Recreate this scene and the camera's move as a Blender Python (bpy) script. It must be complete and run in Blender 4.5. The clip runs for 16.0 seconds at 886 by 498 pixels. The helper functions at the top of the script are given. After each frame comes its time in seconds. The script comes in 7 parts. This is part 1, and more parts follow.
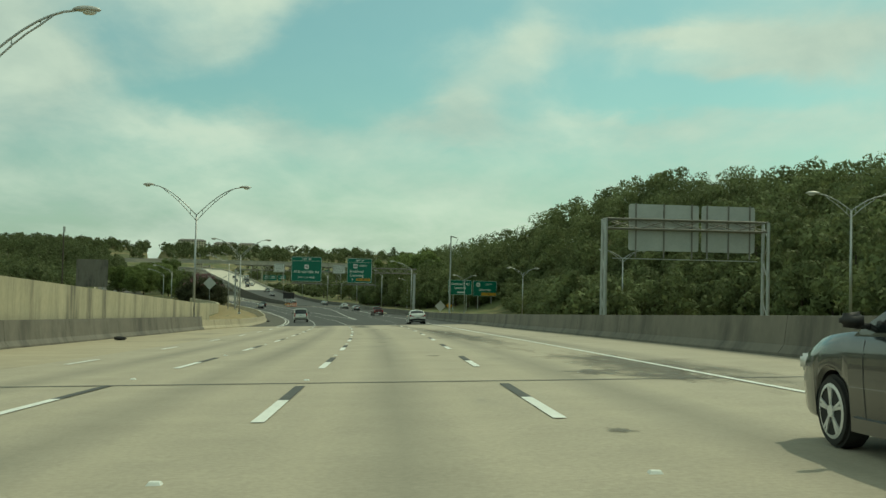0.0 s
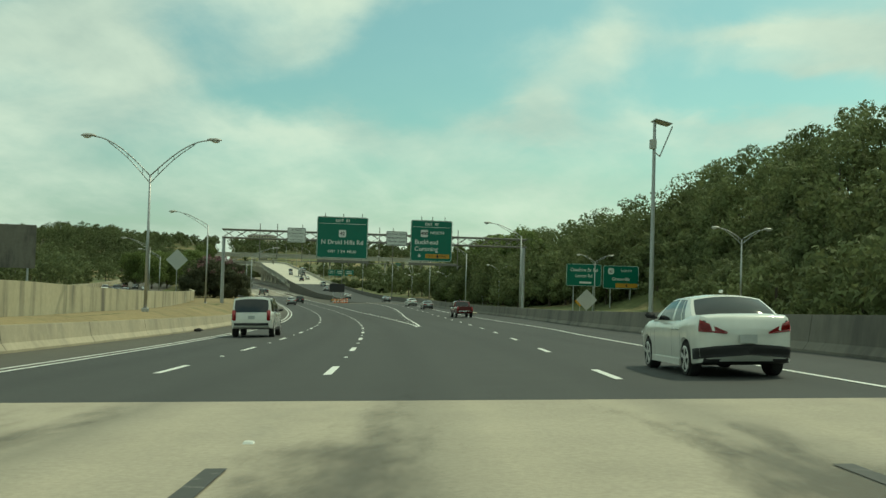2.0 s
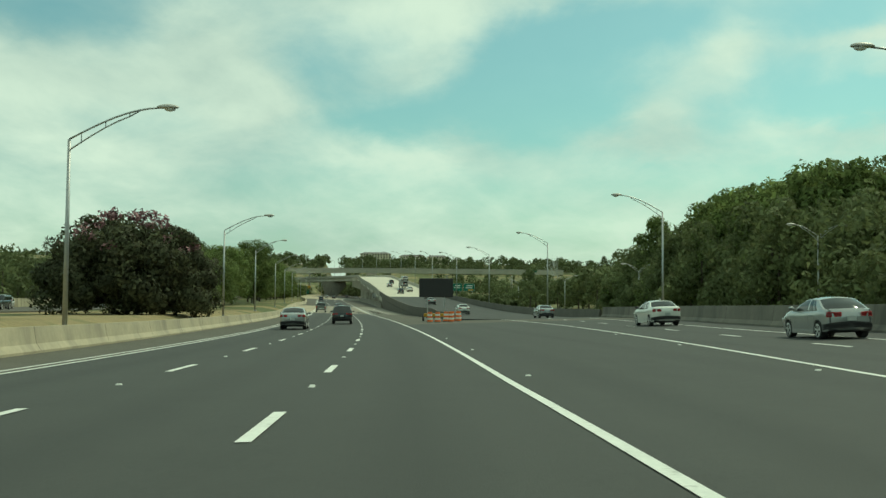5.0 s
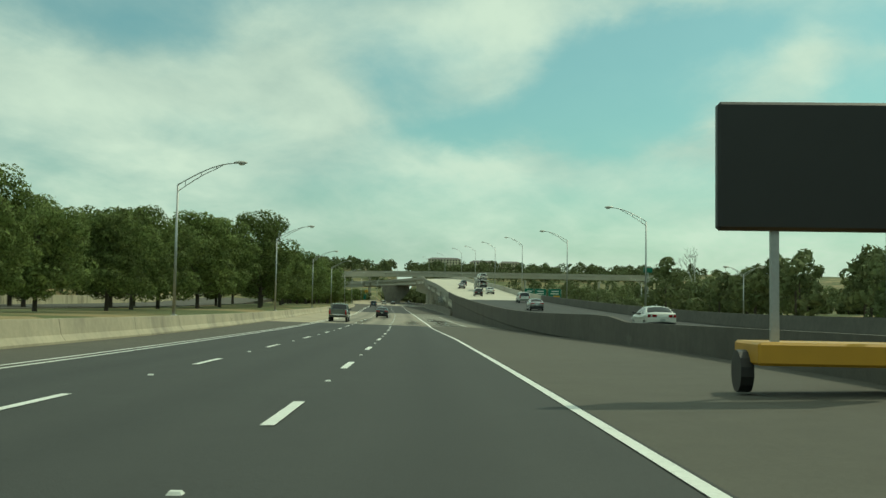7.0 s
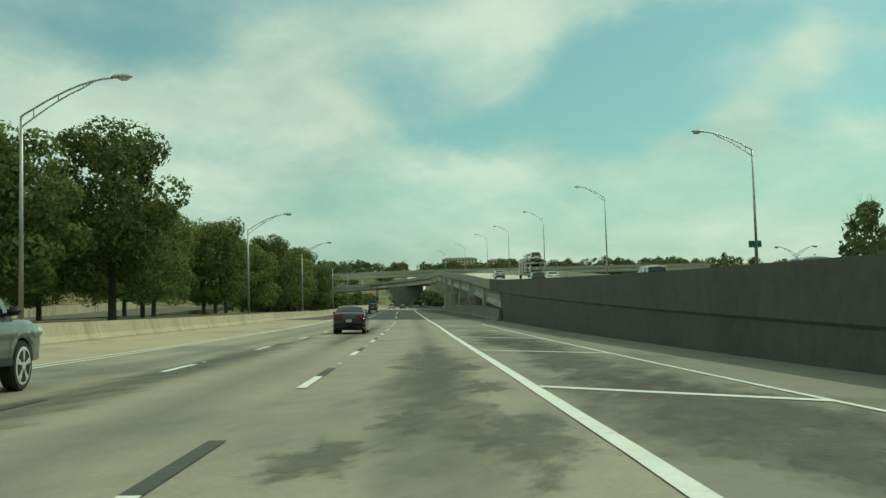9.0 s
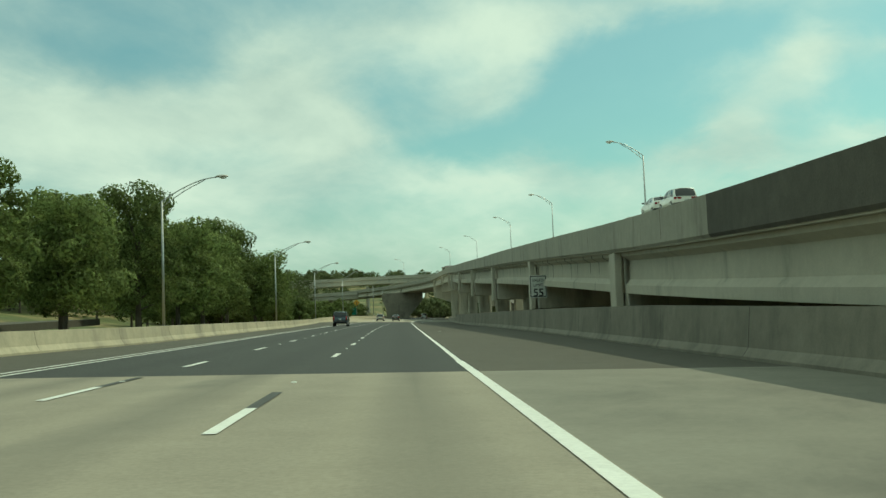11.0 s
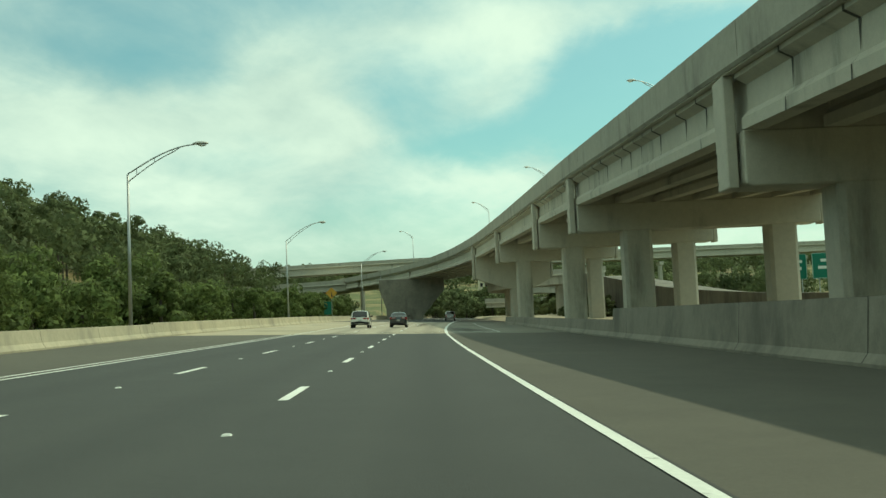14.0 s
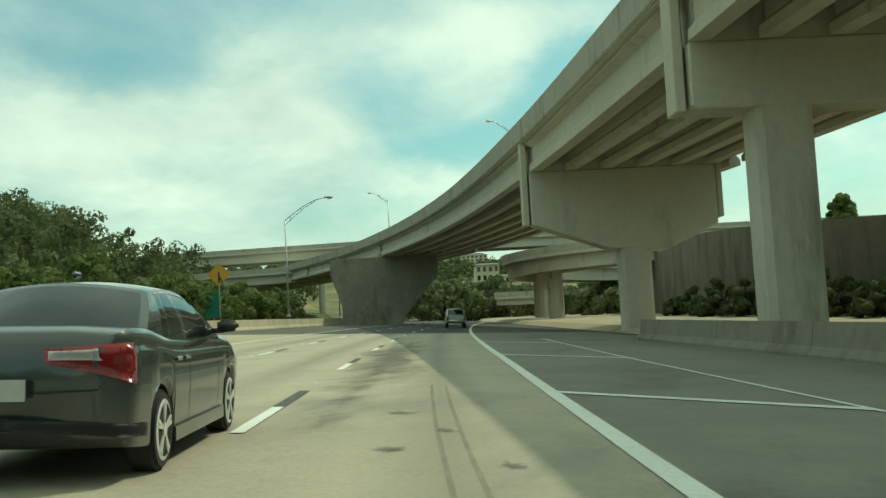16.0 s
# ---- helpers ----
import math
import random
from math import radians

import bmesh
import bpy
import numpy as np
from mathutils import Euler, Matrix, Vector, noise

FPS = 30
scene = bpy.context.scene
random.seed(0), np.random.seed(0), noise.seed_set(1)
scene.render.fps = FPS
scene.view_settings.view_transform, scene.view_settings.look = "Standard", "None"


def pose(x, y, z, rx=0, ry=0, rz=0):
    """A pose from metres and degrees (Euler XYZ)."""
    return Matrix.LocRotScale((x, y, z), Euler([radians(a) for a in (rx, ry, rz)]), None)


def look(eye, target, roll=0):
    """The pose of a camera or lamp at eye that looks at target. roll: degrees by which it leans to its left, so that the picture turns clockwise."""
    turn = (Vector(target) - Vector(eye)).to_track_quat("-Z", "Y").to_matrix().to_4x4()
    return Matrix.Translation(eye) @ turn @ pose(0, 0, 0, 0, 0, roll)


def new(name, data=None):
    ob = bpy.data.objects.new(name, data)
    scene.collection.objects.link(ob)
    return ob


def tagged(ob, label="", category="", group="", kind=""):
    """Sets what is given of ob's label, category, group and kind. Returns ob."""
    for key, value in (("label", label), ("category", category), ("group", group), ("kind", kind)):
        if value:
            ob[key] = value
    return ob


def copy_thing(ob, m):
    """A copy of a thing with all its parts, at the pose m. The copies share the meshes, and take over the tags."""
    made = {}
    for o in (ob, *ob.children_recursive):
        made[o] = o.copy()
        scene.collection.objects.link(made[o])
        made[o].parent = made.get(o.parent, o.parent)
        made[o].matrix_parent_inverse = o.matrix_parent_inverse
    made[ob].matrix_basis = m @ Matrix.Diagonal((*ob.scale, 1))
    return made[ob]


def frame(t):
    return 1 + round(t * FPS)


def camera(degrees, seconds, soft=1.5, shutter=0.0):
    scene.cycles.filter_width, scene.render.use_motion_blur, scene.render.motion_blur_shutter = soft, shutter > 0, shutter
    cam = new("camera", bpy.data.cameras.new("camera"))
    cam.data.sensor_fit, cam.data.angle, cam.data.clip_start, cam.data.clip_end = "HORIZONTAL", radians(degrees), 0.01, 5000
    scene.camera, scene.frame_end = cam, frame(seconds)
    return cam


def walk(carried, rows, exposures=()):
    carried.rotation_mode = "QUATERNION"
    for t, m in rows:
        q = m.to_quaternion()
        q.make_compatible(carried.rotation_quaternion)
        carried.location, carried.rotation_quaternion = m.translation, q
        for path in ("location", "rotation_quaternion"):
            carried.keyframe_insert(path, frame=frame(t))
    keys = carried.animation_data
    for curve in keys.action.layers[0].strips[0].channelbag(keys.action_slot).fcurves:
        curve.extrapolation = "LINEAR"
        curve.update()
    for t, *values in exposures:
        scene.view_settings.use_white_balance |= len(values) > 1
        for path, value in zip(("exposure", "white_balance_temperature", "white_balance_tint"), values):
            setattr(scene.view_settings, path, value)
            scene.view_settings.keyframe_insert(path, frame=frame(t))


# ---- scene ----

EXPO, TINT, SKY, SUN = -0.52, -20.5, 0.135, 2.75  # exposure, tint, strength of sky and sun
K = 0.8  # metres for one unit of the plan

# ---- camera ----
cam = camera(46.84, 16.0, soft=1.45, shutter=0.0)
# seconds, x, y, z in plan units, yaw, pitch, roll
ROWS = [
    (0.0, 0.00, 0.00, 1.400, -0.03, 2.10, -1.29),
    (0.5, -1.26, 23.16, 0.713, 1.31, 2.11, -1.31),
    (1.0, -2.77, 46.33, 0.044, 2.65, 2.09, -1.49),
    (1.5, -4.59, 69.46, -0.601, 3.54, 2.05, -1.55),
    (2.0, -6.75, 92.48, -1.226, 4.26, 2.01, -1.63),
    (2.5, -9.30, 115.42, -1.855, 5.09, 2.04, -1.87),
    (3.0, -12.28, 138.37, -2.491, 6.09, 2.01, -1.78),
    (3.5, -15.70, 161.30, -3.087, 6.62, 2.19, -1.60),
    (4.0, -19.55, 184.10, -3.600, 7.49, 2.42, -1.19),
    (4.5, -23.89, 206.67, -4.010, 9.07, 2.81, -0.60),
    (5.0, -28.77, 229.11, -4.338, 11.07, 3.06, -0.35),
    (5.5, -34.09, 251.52, -4.609, 12.60, 3.26, -0.47),
    (6.0, -39.78, 273.86, -4.806, 13.72, 3.41, -0.75),
    (6.5, -45.77, 296.10, -4.932, 14.47, 3.50, -0.99),
    (7.0, -51.99, 318.23, -5.014, 14.91, 3.55, -0.98),
    (7.5, -58.39, 340.20, -5.082, 15.10, 3.57, -0.53),
    (8.0, -64.90, 362.02, -5.140, 15.45, 3.63, 0.33),
    (8.5, -71.49, 383.76, -5.162, 15.69, 3.73, 0.74),
    (9.0, -78.14, 405.56, -5.126, 15.76, 3.79, 1.49),
    (9.5, -84.86, 427.55, -5.033, 15.78, 3.88, 1.93),
    (10.0, -91.70, 449.75, -4.894, 15.77, 4.01, 2.14),
    (10.5, -98.66, 472.12, -4.706, 15.73, 4.20, 2.18),
    (11.0, -105.78, 494.65, -4.461, 15.67, 4.45, 2.11),
    (11.5, -113.10, 517.32, -4.155, 15.58, 4.79, 2.01),
    (12.0, -120.63, 540.12, -3.810, 15.85, 4.86, 2.04),
    (12.5, -128.29, 563.10, -3.467, 16.31, 4.82, 2.20),
    (13.0, -135.93, 586.26, -3.140, 16.49, 4.68, 2.23),
    (13.5, -143.44, 609.45, -2.828, 16.41, 4.52, 2.39),
    (14.0, -150.83, 632.56, -2.534, 16.09, 4.46, 2.54),
    (14.5, -158.09, 655.51, -2.248, 15.74, 4.38, 2.67),
    (15.0, -165.19, 678.33, -1.949, 15.54, 4.35, 2.90),
    (15.5, -172.02, 701.04, -1.607, 15.31, 4.38, 2.94),
    (16.0, -178.58, 723.67, -1.222, 15.15, 4.51, 3.03),
]
walk(cam, [(t, pose(x * K, y * K, z * K, 90 + p, r, w)) for t, x, y, z, w, p, r in ROWS],
     exposures=[(0.0, EXPO - 0.13, 6750, TINT + 3), (1.7, EXPO - 0.05, 6750, TINT + 3), (3.0, EXPO + 0.2, 6600, TINT), (4.5, EXPO + 0.12, 6600, TINT), (9.0, EXPO - 0.05, 6600, TINT), (12.0, EXPO + 0.18, 6600, TINT), (14.0, EXPO + 0.3, 6600, TINT), (16.0, EXPO + 0.33, 6600, TINT + 1)])

# centre line of the carriageway: station, x, y, z of the road
LINE = [
    (0.0, 0.00, 0.00, 0.18),
    (46.4, -2.85, 46.32, -1.16),
    (92.8, -6.84, 92.46, -2.45),
    (139.0, -12.39, 138.36, -3.69),
    (185.4, -19.67, 184.04, -4.77),
    (231.2, -28.88, 229.10, -5.53),
    (277.3, -39.85, 273.83, -5.99),
    (323.4, -52.04, 318.19, -6.23),
    (369.0, -64.92, 362.00, -6.34),
    (414.4, -78.16, 405.61, -6.32),
    (460.7, -91.73, 449.79, -6.09),
    (507.7, -105.83, 494.69, -5.65),
    (555.6, -120.66, 540.17, -5.03),
    (604.3, -135.90, 586.27, -4.37),
    (653.0, -150.80, 632.52, -3.76),
    (700.9, -165.12, 678.30, -3.15),
    (748.1, -178.58, 723.67, -2.44),
]

# ---- light ----
SUN_TO = Vector((0.535, 0.63, 1.05)).normalized()
world = bpy.data.worlds.new("sky")
scene.world = world
world.use_nodes = True


CLOUD_TURN, CLOUD_AT = 24, (1.7, 3.1, 0)
# cloud banks and open gaps: bearing, height, spread of both in degrees, strength
BANKS = [(-37, 12, 5, 2.4, .32), (-30, 11.9, 4.5, 1.5, .24), (-24, 13.2, 2.4, 1.9, .30), (-20.8, 11.4, 2.2, 1.3, .30), (-25, 8.6, 7, 1.3, .16),
         (-17, 16.6, 4.5, 1.3, .20), (-11, 15.2, 1.9, 1.9, .26), (-13, 12.5, 1.6, .9, .15), (-5.5, 17.2, 4, .8, .22), (-11, 8.2, 5, .8, .17),
         (4.6, 14.3, 1.3, 1.0, .24), (4.2, 12.2, 2.8, 1.1, .18), (0.9, 10.2, 1.3, 1.0, .24), (-1.0, 8.7, 2.0, .5, .14), (13, 13.7, 3, .45, .28),
         (19.5, 13.2, 4, .9, .34), (16, 11.9, 3.5, .4, .22), (11, 9.0, 7, .6, .18)]
GAPS = [(-36.4, 14.6, 2.4, 1.2, .15), (-31.5, 14.4, 2.6, 1.1, .12), (-27.8, 10, 2.6, .6, .12), (-18, 13.4, 1.5, 1.0, .10), (-5.4, 13.3, 3.2, 1.6, .34),
        (-8.6, 10.8, 2.6, 1.2, .30), (-14.8, 10.1, 2.4, .7, .22), (-0.6, 15.4, 3.2, .9, .28), (-2.5, 10.8, 1.6, .9, .14), (9.5, 11.2, 3.0, .9, .28),
        (16, 10.4, 5, .7, .24), (7.5, 12.6, 1.4, .8, .12), (10, 15.4, 4, .8, .22), (7, 8.8, 1.6, .3, .10), (-6, 9.1, 2.0, .4, .08), (3.5, 6.8, 4, .8, .06)]


def sky_nodes():
    nt = world.node_tree
    nt.nodes.clear()
    N, L = nt.nodes.new, nt.links.new
    out, bg = N("ShaderNodeOutputWorld"), N("ShaderNodeBackground")
    sky = N("ShaderNodeTexSky")
    sky.sky_type, sky.sun_disc = "NISHITA", False
    sky.sun_elevation = math.asin(SUN_TO.z)
    sky.sun_rotation = math.atan2(SUN_TO.x, SUN_TO.y)
    sky.air_density, sky.dust_density, sky.ozone_density = 1.0, 1.6, 1.2
    # clouds lie on a flat layer: the direction divided by its height
    tc, sep = N("ShaderNodeTexCoord"), N("ShaderNodeSeparateXYZ")
    L(tc.outputs["Generated"], sep.inputs[0])

    def m(op, a, b=None, clamp=False):
        n = N("ShaderNodeMath")
        n.operation, n.use_clamp = op, clamp
        for i, v in enumerate((a, b)):
            if v is None:
                continue
            if isinstance(v, (int, float)):
                n.inputs[i].default_value = v
            else:
                L(v, n.inputs[i])
        return n.outputs[0]

    z = m("ADD", m("MAXIMUM", sep.outputs[2], 0.0), 0.30)
    comb = N("ShaderNodeCombineXYZ")
    L(m("DIVIDE", sep.outputs[0], z), comb.inputs[0])
    L(m("DIVIDE", sep.outputs[1], z), comb.inputs[1])
    mp = N("ShaderNodeMapping")
    mp.inputs["Rotation"].default_value = (0, 0, radians(CLOUD_TURN))
    mp.inputs["Location"].default_value = CLOUD_AT
    mp.inputs["Scale"].default_value = (1.0, 0.8, 1)
    L(comb.outputs[0], mp.inputs[0])

    def fbm(scale, detail, rough, dist, off=0.0):
        n = N("ShaderNodeTexNoise")
        n.inputs["Scale"].default_value, n.inputs["Detail"].default_value = scale, detail
        n.inputs["Roughness"].default_value, n.inputs["Distortion"].default_value = rough, dist
        v = N("ShaderNodeVectorMath")
        v.operation = "ADD"
        v.inputs[1].default_value = (off, off * 0.7, off)
        L(mp.outputs[0], v.inputs[0])
        L(v.outputs[0], n.inputs["Vector"])
        return n.outputs["Fac"]

    big, fine = fbm(0.95, 5, 0.5, 0.3, 2.0), fbm(3.6, 9, 0.58, 0.25, 7.0)
    dens = m("ADD", m("MULTIPLY", m("SUBTRACT", big, 0.5), 0.30), m("MULTIPLY", m("SUBTRACT", fine, 0.5), 0.55))
    dens = m("ADD", dens, 0.44)
    az = m("MULTIPLY", m("ARCTAN2", sep.outputs[0], sep.outputs[1]), 57.3)
    el = m("MULTIPLY", m("ARCSINE", sep.outputs[2]), 57.3)
    # ragged edges: the bearings are shaken by the fine noise
    az = m("ADD", az, m("MULTIPLY", m("SUBTRACT", fbm(5.0, 8, 0.6, 0.4, 11.0), 0.5), 5.0))
    el = m("ADD", el, m("MULTIPLY", m("SUBTRACT", fbm(5.0, 8, 0.6, 0.4, 17.0), 0.5), 2.8))
    for a, e, sa, se, k in BANKS + [(a, e, sa, se, -k) for a, e, sa, se, k in GAPS]:
        da, de = m("DIVIDE", m("SUBTRACT", az, a), sa), m("DIVIDE", m("SUBTRACT", el, e), se)
        g = m("EXPONENT", m("MULTIPLY", m("ADD", m("MULTIPLY", da, da), m("MULTIPLY", de, de)), -0.5))
        dens = m("ADD", dens, m("MULTIPLY", g, k))
    # more veil towards the horizon
    dens = m("ADD", dens, m("MAXIMUM", m("MULTIPLY", m("SUBTRACT", 0.15, sep.outputs[2]), 1.6), 0.0))
    # thicker cloud above the view, unseen, added to raise the fill light
    dens = m("ADD", dens, m("MULTIPLY", m("MINIMUM", m("MAXIMUM", m("SUBTRACT", sep.outputs[2], 0.33), 0.0), 0.2), 1.4))
    ramp = N("ShaderNodeMapRange")
    ramp.interpolation_type = "SMOOTHSTEP"
    L(dens, ramp.inputs["Value"])
    ramp.inputs["From Min"].default_value, ramp.inputs["From Max"].default_value = 0.20, 0.80
    ramp.inputs["To Min"].default_value, ramp.inputs["To Max"].default_value = 0.10, 0.95
    thick = N("ShaderNodeMapRange")
    L(m("ADD", m("MULTIPLY", fine, 0.5), m("MULTIPLY", fbm(2.2, 7, 0.55, 0.3, 4.2), 0.5)), thick.inputs["Value"])
    thick.inputs["From Min"].default_value, thick.inputs["From Max"].default_value = 0.36, 0.62
    shade = N("ShaderNodeMix")
    shade.data_type = "RGBA"
    L(thick.outputs[0], shade.inputs["Factor"])
    shade.inputs[6].default_value = (5.3, 6.0, 5.9, 1)
    shade.inputs[7].default_value = (7.9, 8.3, 7.7, 1)
    tone = N("ShaderNodeVectorMath")
    tone.operation = "MULTIPLY"
    L(sky.outputs[0], tone.inputs[0])
    tone.inputs[1].default_value = (0.80, 1.12, 0.96)
    mix = N("ShaderNodeMix")
    mix.data_type = "RGBA"
    L(ramp.outputs[0], mix.inputs["Factor"])
    L(tone.outputs[0], mix.inputs[6])
    L(shade.outputs[2], mix.inputs[7])
    L(mix.outputs[2], bg.inputs[0])
    bg.inputs[1].default_value = SKY
    L(bg.outputs[0], out.inputs[0])


sky_nodes()
sun = new("sun", bpy.data.lights.new("sun", "SUN"))
sun.data.energy, sun.data.angle, sun.data.color = SUN, radians(0.6), (1.0, 0.87, 0.73)
sun.matrix_world = look(SUN_TO * 300, (0, 0, 0))

# ---- plan ----


def smooth(pts):
    """A smooth curve through (station, value) points, straight on past its ends."""
    xs, ys = np.array([p[0] for p in pts], float), np.array([p[1] for p in pts], float)
    sl = np.diff(ys) / np.diff(xs)
    tan = np.concatenate([[sl[0]], (sl[:-1] + sl[1:]) / 2, [sl[-1]]])

    def f(s):
        if s <= xs[0]:
            return float(ys[0] + (s - xs[0]) * tan[0])
        if s >= xs[-1]:
            return float(ys[-1] + (s - xs[-1]) * tan[-1])
        i = int(np.searchsorted(xs, s) - 1)
        h = xs[i + 1] - xs[i]
        t = (s - xs[i]) / h
        return float((2 * t ** 3 - 3 * t * t + 1) * ys[i] + (t ** 3 - 2 * t * t + t) * h * tan[i]
                     + (3 * t * t - 2 * t ** 3) * ys[i + 1] + (t ** 3 - t * t) * h * tan[i + 1])
    return f


def steps(pts):
    """Straight lines between (station, value) points."""
    xs, ys = [p[0] for p in pts], [p[1] for p in pts]
    return lambda s: float(np.interp(s, xs, ys))


LX, LY = smooth([(s, x) for s, x, y, z in LINE]), smooth([(s, y) for s, x, y, z in LINE])
LZ0 = smooth([(s, z) for s, x, y, z in LINE])
LZ = lambda s: LZ0(s) if -120 < s < 1000 else (LZ0(1000) + 0.004 * (s - 1000) if s > 0 else LZ0(-120) - 0.01 * (s + 120))
CROSS = steps([(0, -.03), (180, -.03), (230, -.012), (300, -.008), (350, 0), (430, .02), (600, .025), (720, .035), (800, .045)])
CROSS_R = steps([(0, -.03), (180, -.03), (200, -.033), (300, -.033), (345, -.025), (430, .02), (600, .025), (720, .035), (800, .045)])
LINE_R = steps([(0, 2.1), (150, 2.1), (172, 2.6), (200, 2.4), (215, 2.28), (237, 2.08), (250, 1.97), (300, 2.08), (350, 2.12), (375, 2.08), (383, 1.98), (398, 1.81), (417, 1.64), (419.5, 1.82), (435, 1.77), (465, 1.62), (535, 1.53), (563, 1.66), (592, 1.88), (640, 2.03), (665, 1.91), (684, 1.83), (707, 1.67), (722, 1.53), (740, 1.56), (755, 1.80), (762, 1.91), (775, 2.08), (795, 2.14)])
BEND = lambda s: 3.0e-4 * max(0.0, s - 748) ** 2 if s < 1000 else 19.05 + 0.151 * (s - 1000)


def way(s):
    d = Vector((LX(s + 1) - LX(s - 1), LY(s + 1) - LY(s - 1), 0))
    return d.normalized()


def at(s, o, h=0.0, banked=True):
    """A place in metres: along the road, to the right of its line, above its surface."""
    d = way(s)
    z = LZ(s) + h
    if banked:
        z -= CROSS(s) * max(-22, o) if o < LINE_R(s) + 0.14 else CROSS(s) * (LINE_R(s) + 0.14) + CROSS_R(s) * (min(o, 28) - LINE_R(s) - 0.14)
    return Vector(((LX(s) + d.y * o) * K, (LY(s) - d.x * o) * K, z * K))


def stand(s, o, h=0.0, turn=0.0, banked=True):
    """An upright pose at a place of the plan; its y axis points along the road."""
    d = way(s)
    return Matrix.Translation(at(s, o, h, banked)) @ Matrix.Rotation(math.atan2(-d.x, d.y) + radians(turn), 4, "Z")


EDGE_L = steps([(-80, -15.2), (60, -14.7), (92, -14.2), (108, -11.8), (150, -11.6), (211, -11.8), (255, -11.2), (300, -12.3),
                (370, -12.0), (415, -13.2), (470, -15.0), (525, -15.0), (560, -12.6), (633, -12.9), (680, -15.0), (720, -17.4), (1100, -18.5)])
EDGE_R = smooth([(-80, 10.4), (30, 10.9), (100, 11.3), (156, 13.5), (200, 16.2), (260, 18.4), (290, 20.5), (322, 24.0), (345, 25.6), (435, 26.2), (620, 26.2), (690, 25.6)])
RAMP_R = smooth([(322, 24.0), (345, 25.6), (435, 26.2), (560, 26.6), (620, 27.6), (690, 27.3), (744, 26.0), (781, 24.0), (811, 21.5), (850, 17.5), (881, 12.5), (915, 4.5), (945, -5.0), (1000, -26.0), (1060, -53)])
RAMP_L = smooth([(335, 8.0), (362, 9.0), (400, 8.6), (430, 8.6), (500, 8.8), (560, 9.9), (620, 10.5), (690, 10.1), (720, 9.9), (744, 9.75), (781, 8.7), (811, 6.85), (850, 3.0), (881, -2.6), (915, -11.2), (945, -21.2), (1000, -42.2), (1060, -69)])
RAMP_H = smooth([(335, 0.3), (400, 0.5), (440, 1.2), (471, 1.9), (546, 3.8), (571, 4.8), (612, 6.35), (630, 6.95), (665, 8.2), (700, 9.4), (725, 10.4), (744, 11.05), (781, 11.75), (811, 11.85), (850, 12.1), (881, 12.1), (915, 12.1), (960, 12.0), (1060, 11.8)])


def link(name, verts, faces, mat, parent=None, label="", smoothed=False, plan=None):
    me = bpy.data.meshes.new(name)
    me.from_pydata([tuple(v) for v in verts], [], faces)
    me.materials.append(mat)
    if plan:
        uv = me.uv_layers.new(name="plan")
        for lp in me.loops:
            uv.data[lp.index].uv = plan[lp.vertex_index]
    me.validate()
    if smoothed:
        me.shade_smooth()
    ob = new(name, me)
    if parent:
        ob.parent = parent
    if label:
        tagged(ob, label)
    return ob


def part(name, bm, mat, parent=None, label="", smoothed=False, scale=True):
    """Links a bmesh, drawn in plan units about its thing's base, as one mesh under a thing."""
    if scale:
        bmesh.ops.scale(bm, vec=(K, K, K), verts=bm.verts)
    me = bpy.data.meshes.new(name)
    bm.to_mesh(me)
    bm.free()
    for mm in (mat if isinstance(mat, (list, tuple)) else [mat]):
        me.materials.append(mm)
    if smoothed:
        me.shade_smooth()
    ob = new(name, me)
    if parent:
        ob.parent = parent
    if label:
        tagged(ob, label)
    return ob


def sweep(stations, profile, banked=True, closed=True):
    """Vertices and faces of a profile [(o, h), ...] carried along the road."""
    verts, faces = [], []
    for s in stations:
        pr = profile(s)
        verts += [at(s, o, h, banked) for o, h in pr]
    n = len(pr)
    m = n if closed else n - 1
    for i in range(len(stations) - 1):
        for j in range(m):
            a, b = i * n + j, i * n + (j + 1) % n
            faces.append((a, b, b + n, a + n))
    if closed:
        faces += [tuple(range(n - 1, -1, -1)), tuple(range((len(stations) - 1) * n, len(stations) * n))]
    return verts, faces


def span(a, b, step):
    n = max(1, int(math.ceil((b - a) / step)))
    return [a + (b - a) * i / n for i in range(n + 1)]


def box(bm, c, size, rot=None):
    r = bmesh.ops.create_cube(bm, size=1.0)
    m = Matrix.Translation(c) @ (rot or Matrix.Identity(4)) @ Matrix.Diagonal((*size, 1))
    bmesh.ops.transform(bm, matrix=m, verts=r["verts"])
    return r["verts"]


def rod(bm, a, b, r1, r2=None, n=8):
    a, b = Vector(a), Vector(b)
    r = bmesh.ops.create_cone(bm, cap_ends=True, segments=n, radius1=r1, radius2=r1 if r2 is None else r2, depth=(b - a).length)
    m = Matrix.Translation((a + b) / 2) @ (b - a).to_track_quat("Z", "Y").to_matrix().to_4x4()
    bmesh.ops.transform(bm, matrix=m, verts=r["verts"])
    return r["verts"]


def empty(name, m, label, category, group=""):
    ob = new(name)
    ob.empty_display_size = 0.3
    ob.matrix_world = m
    return tagged(ob, label, category, group)

# ---- materials ----


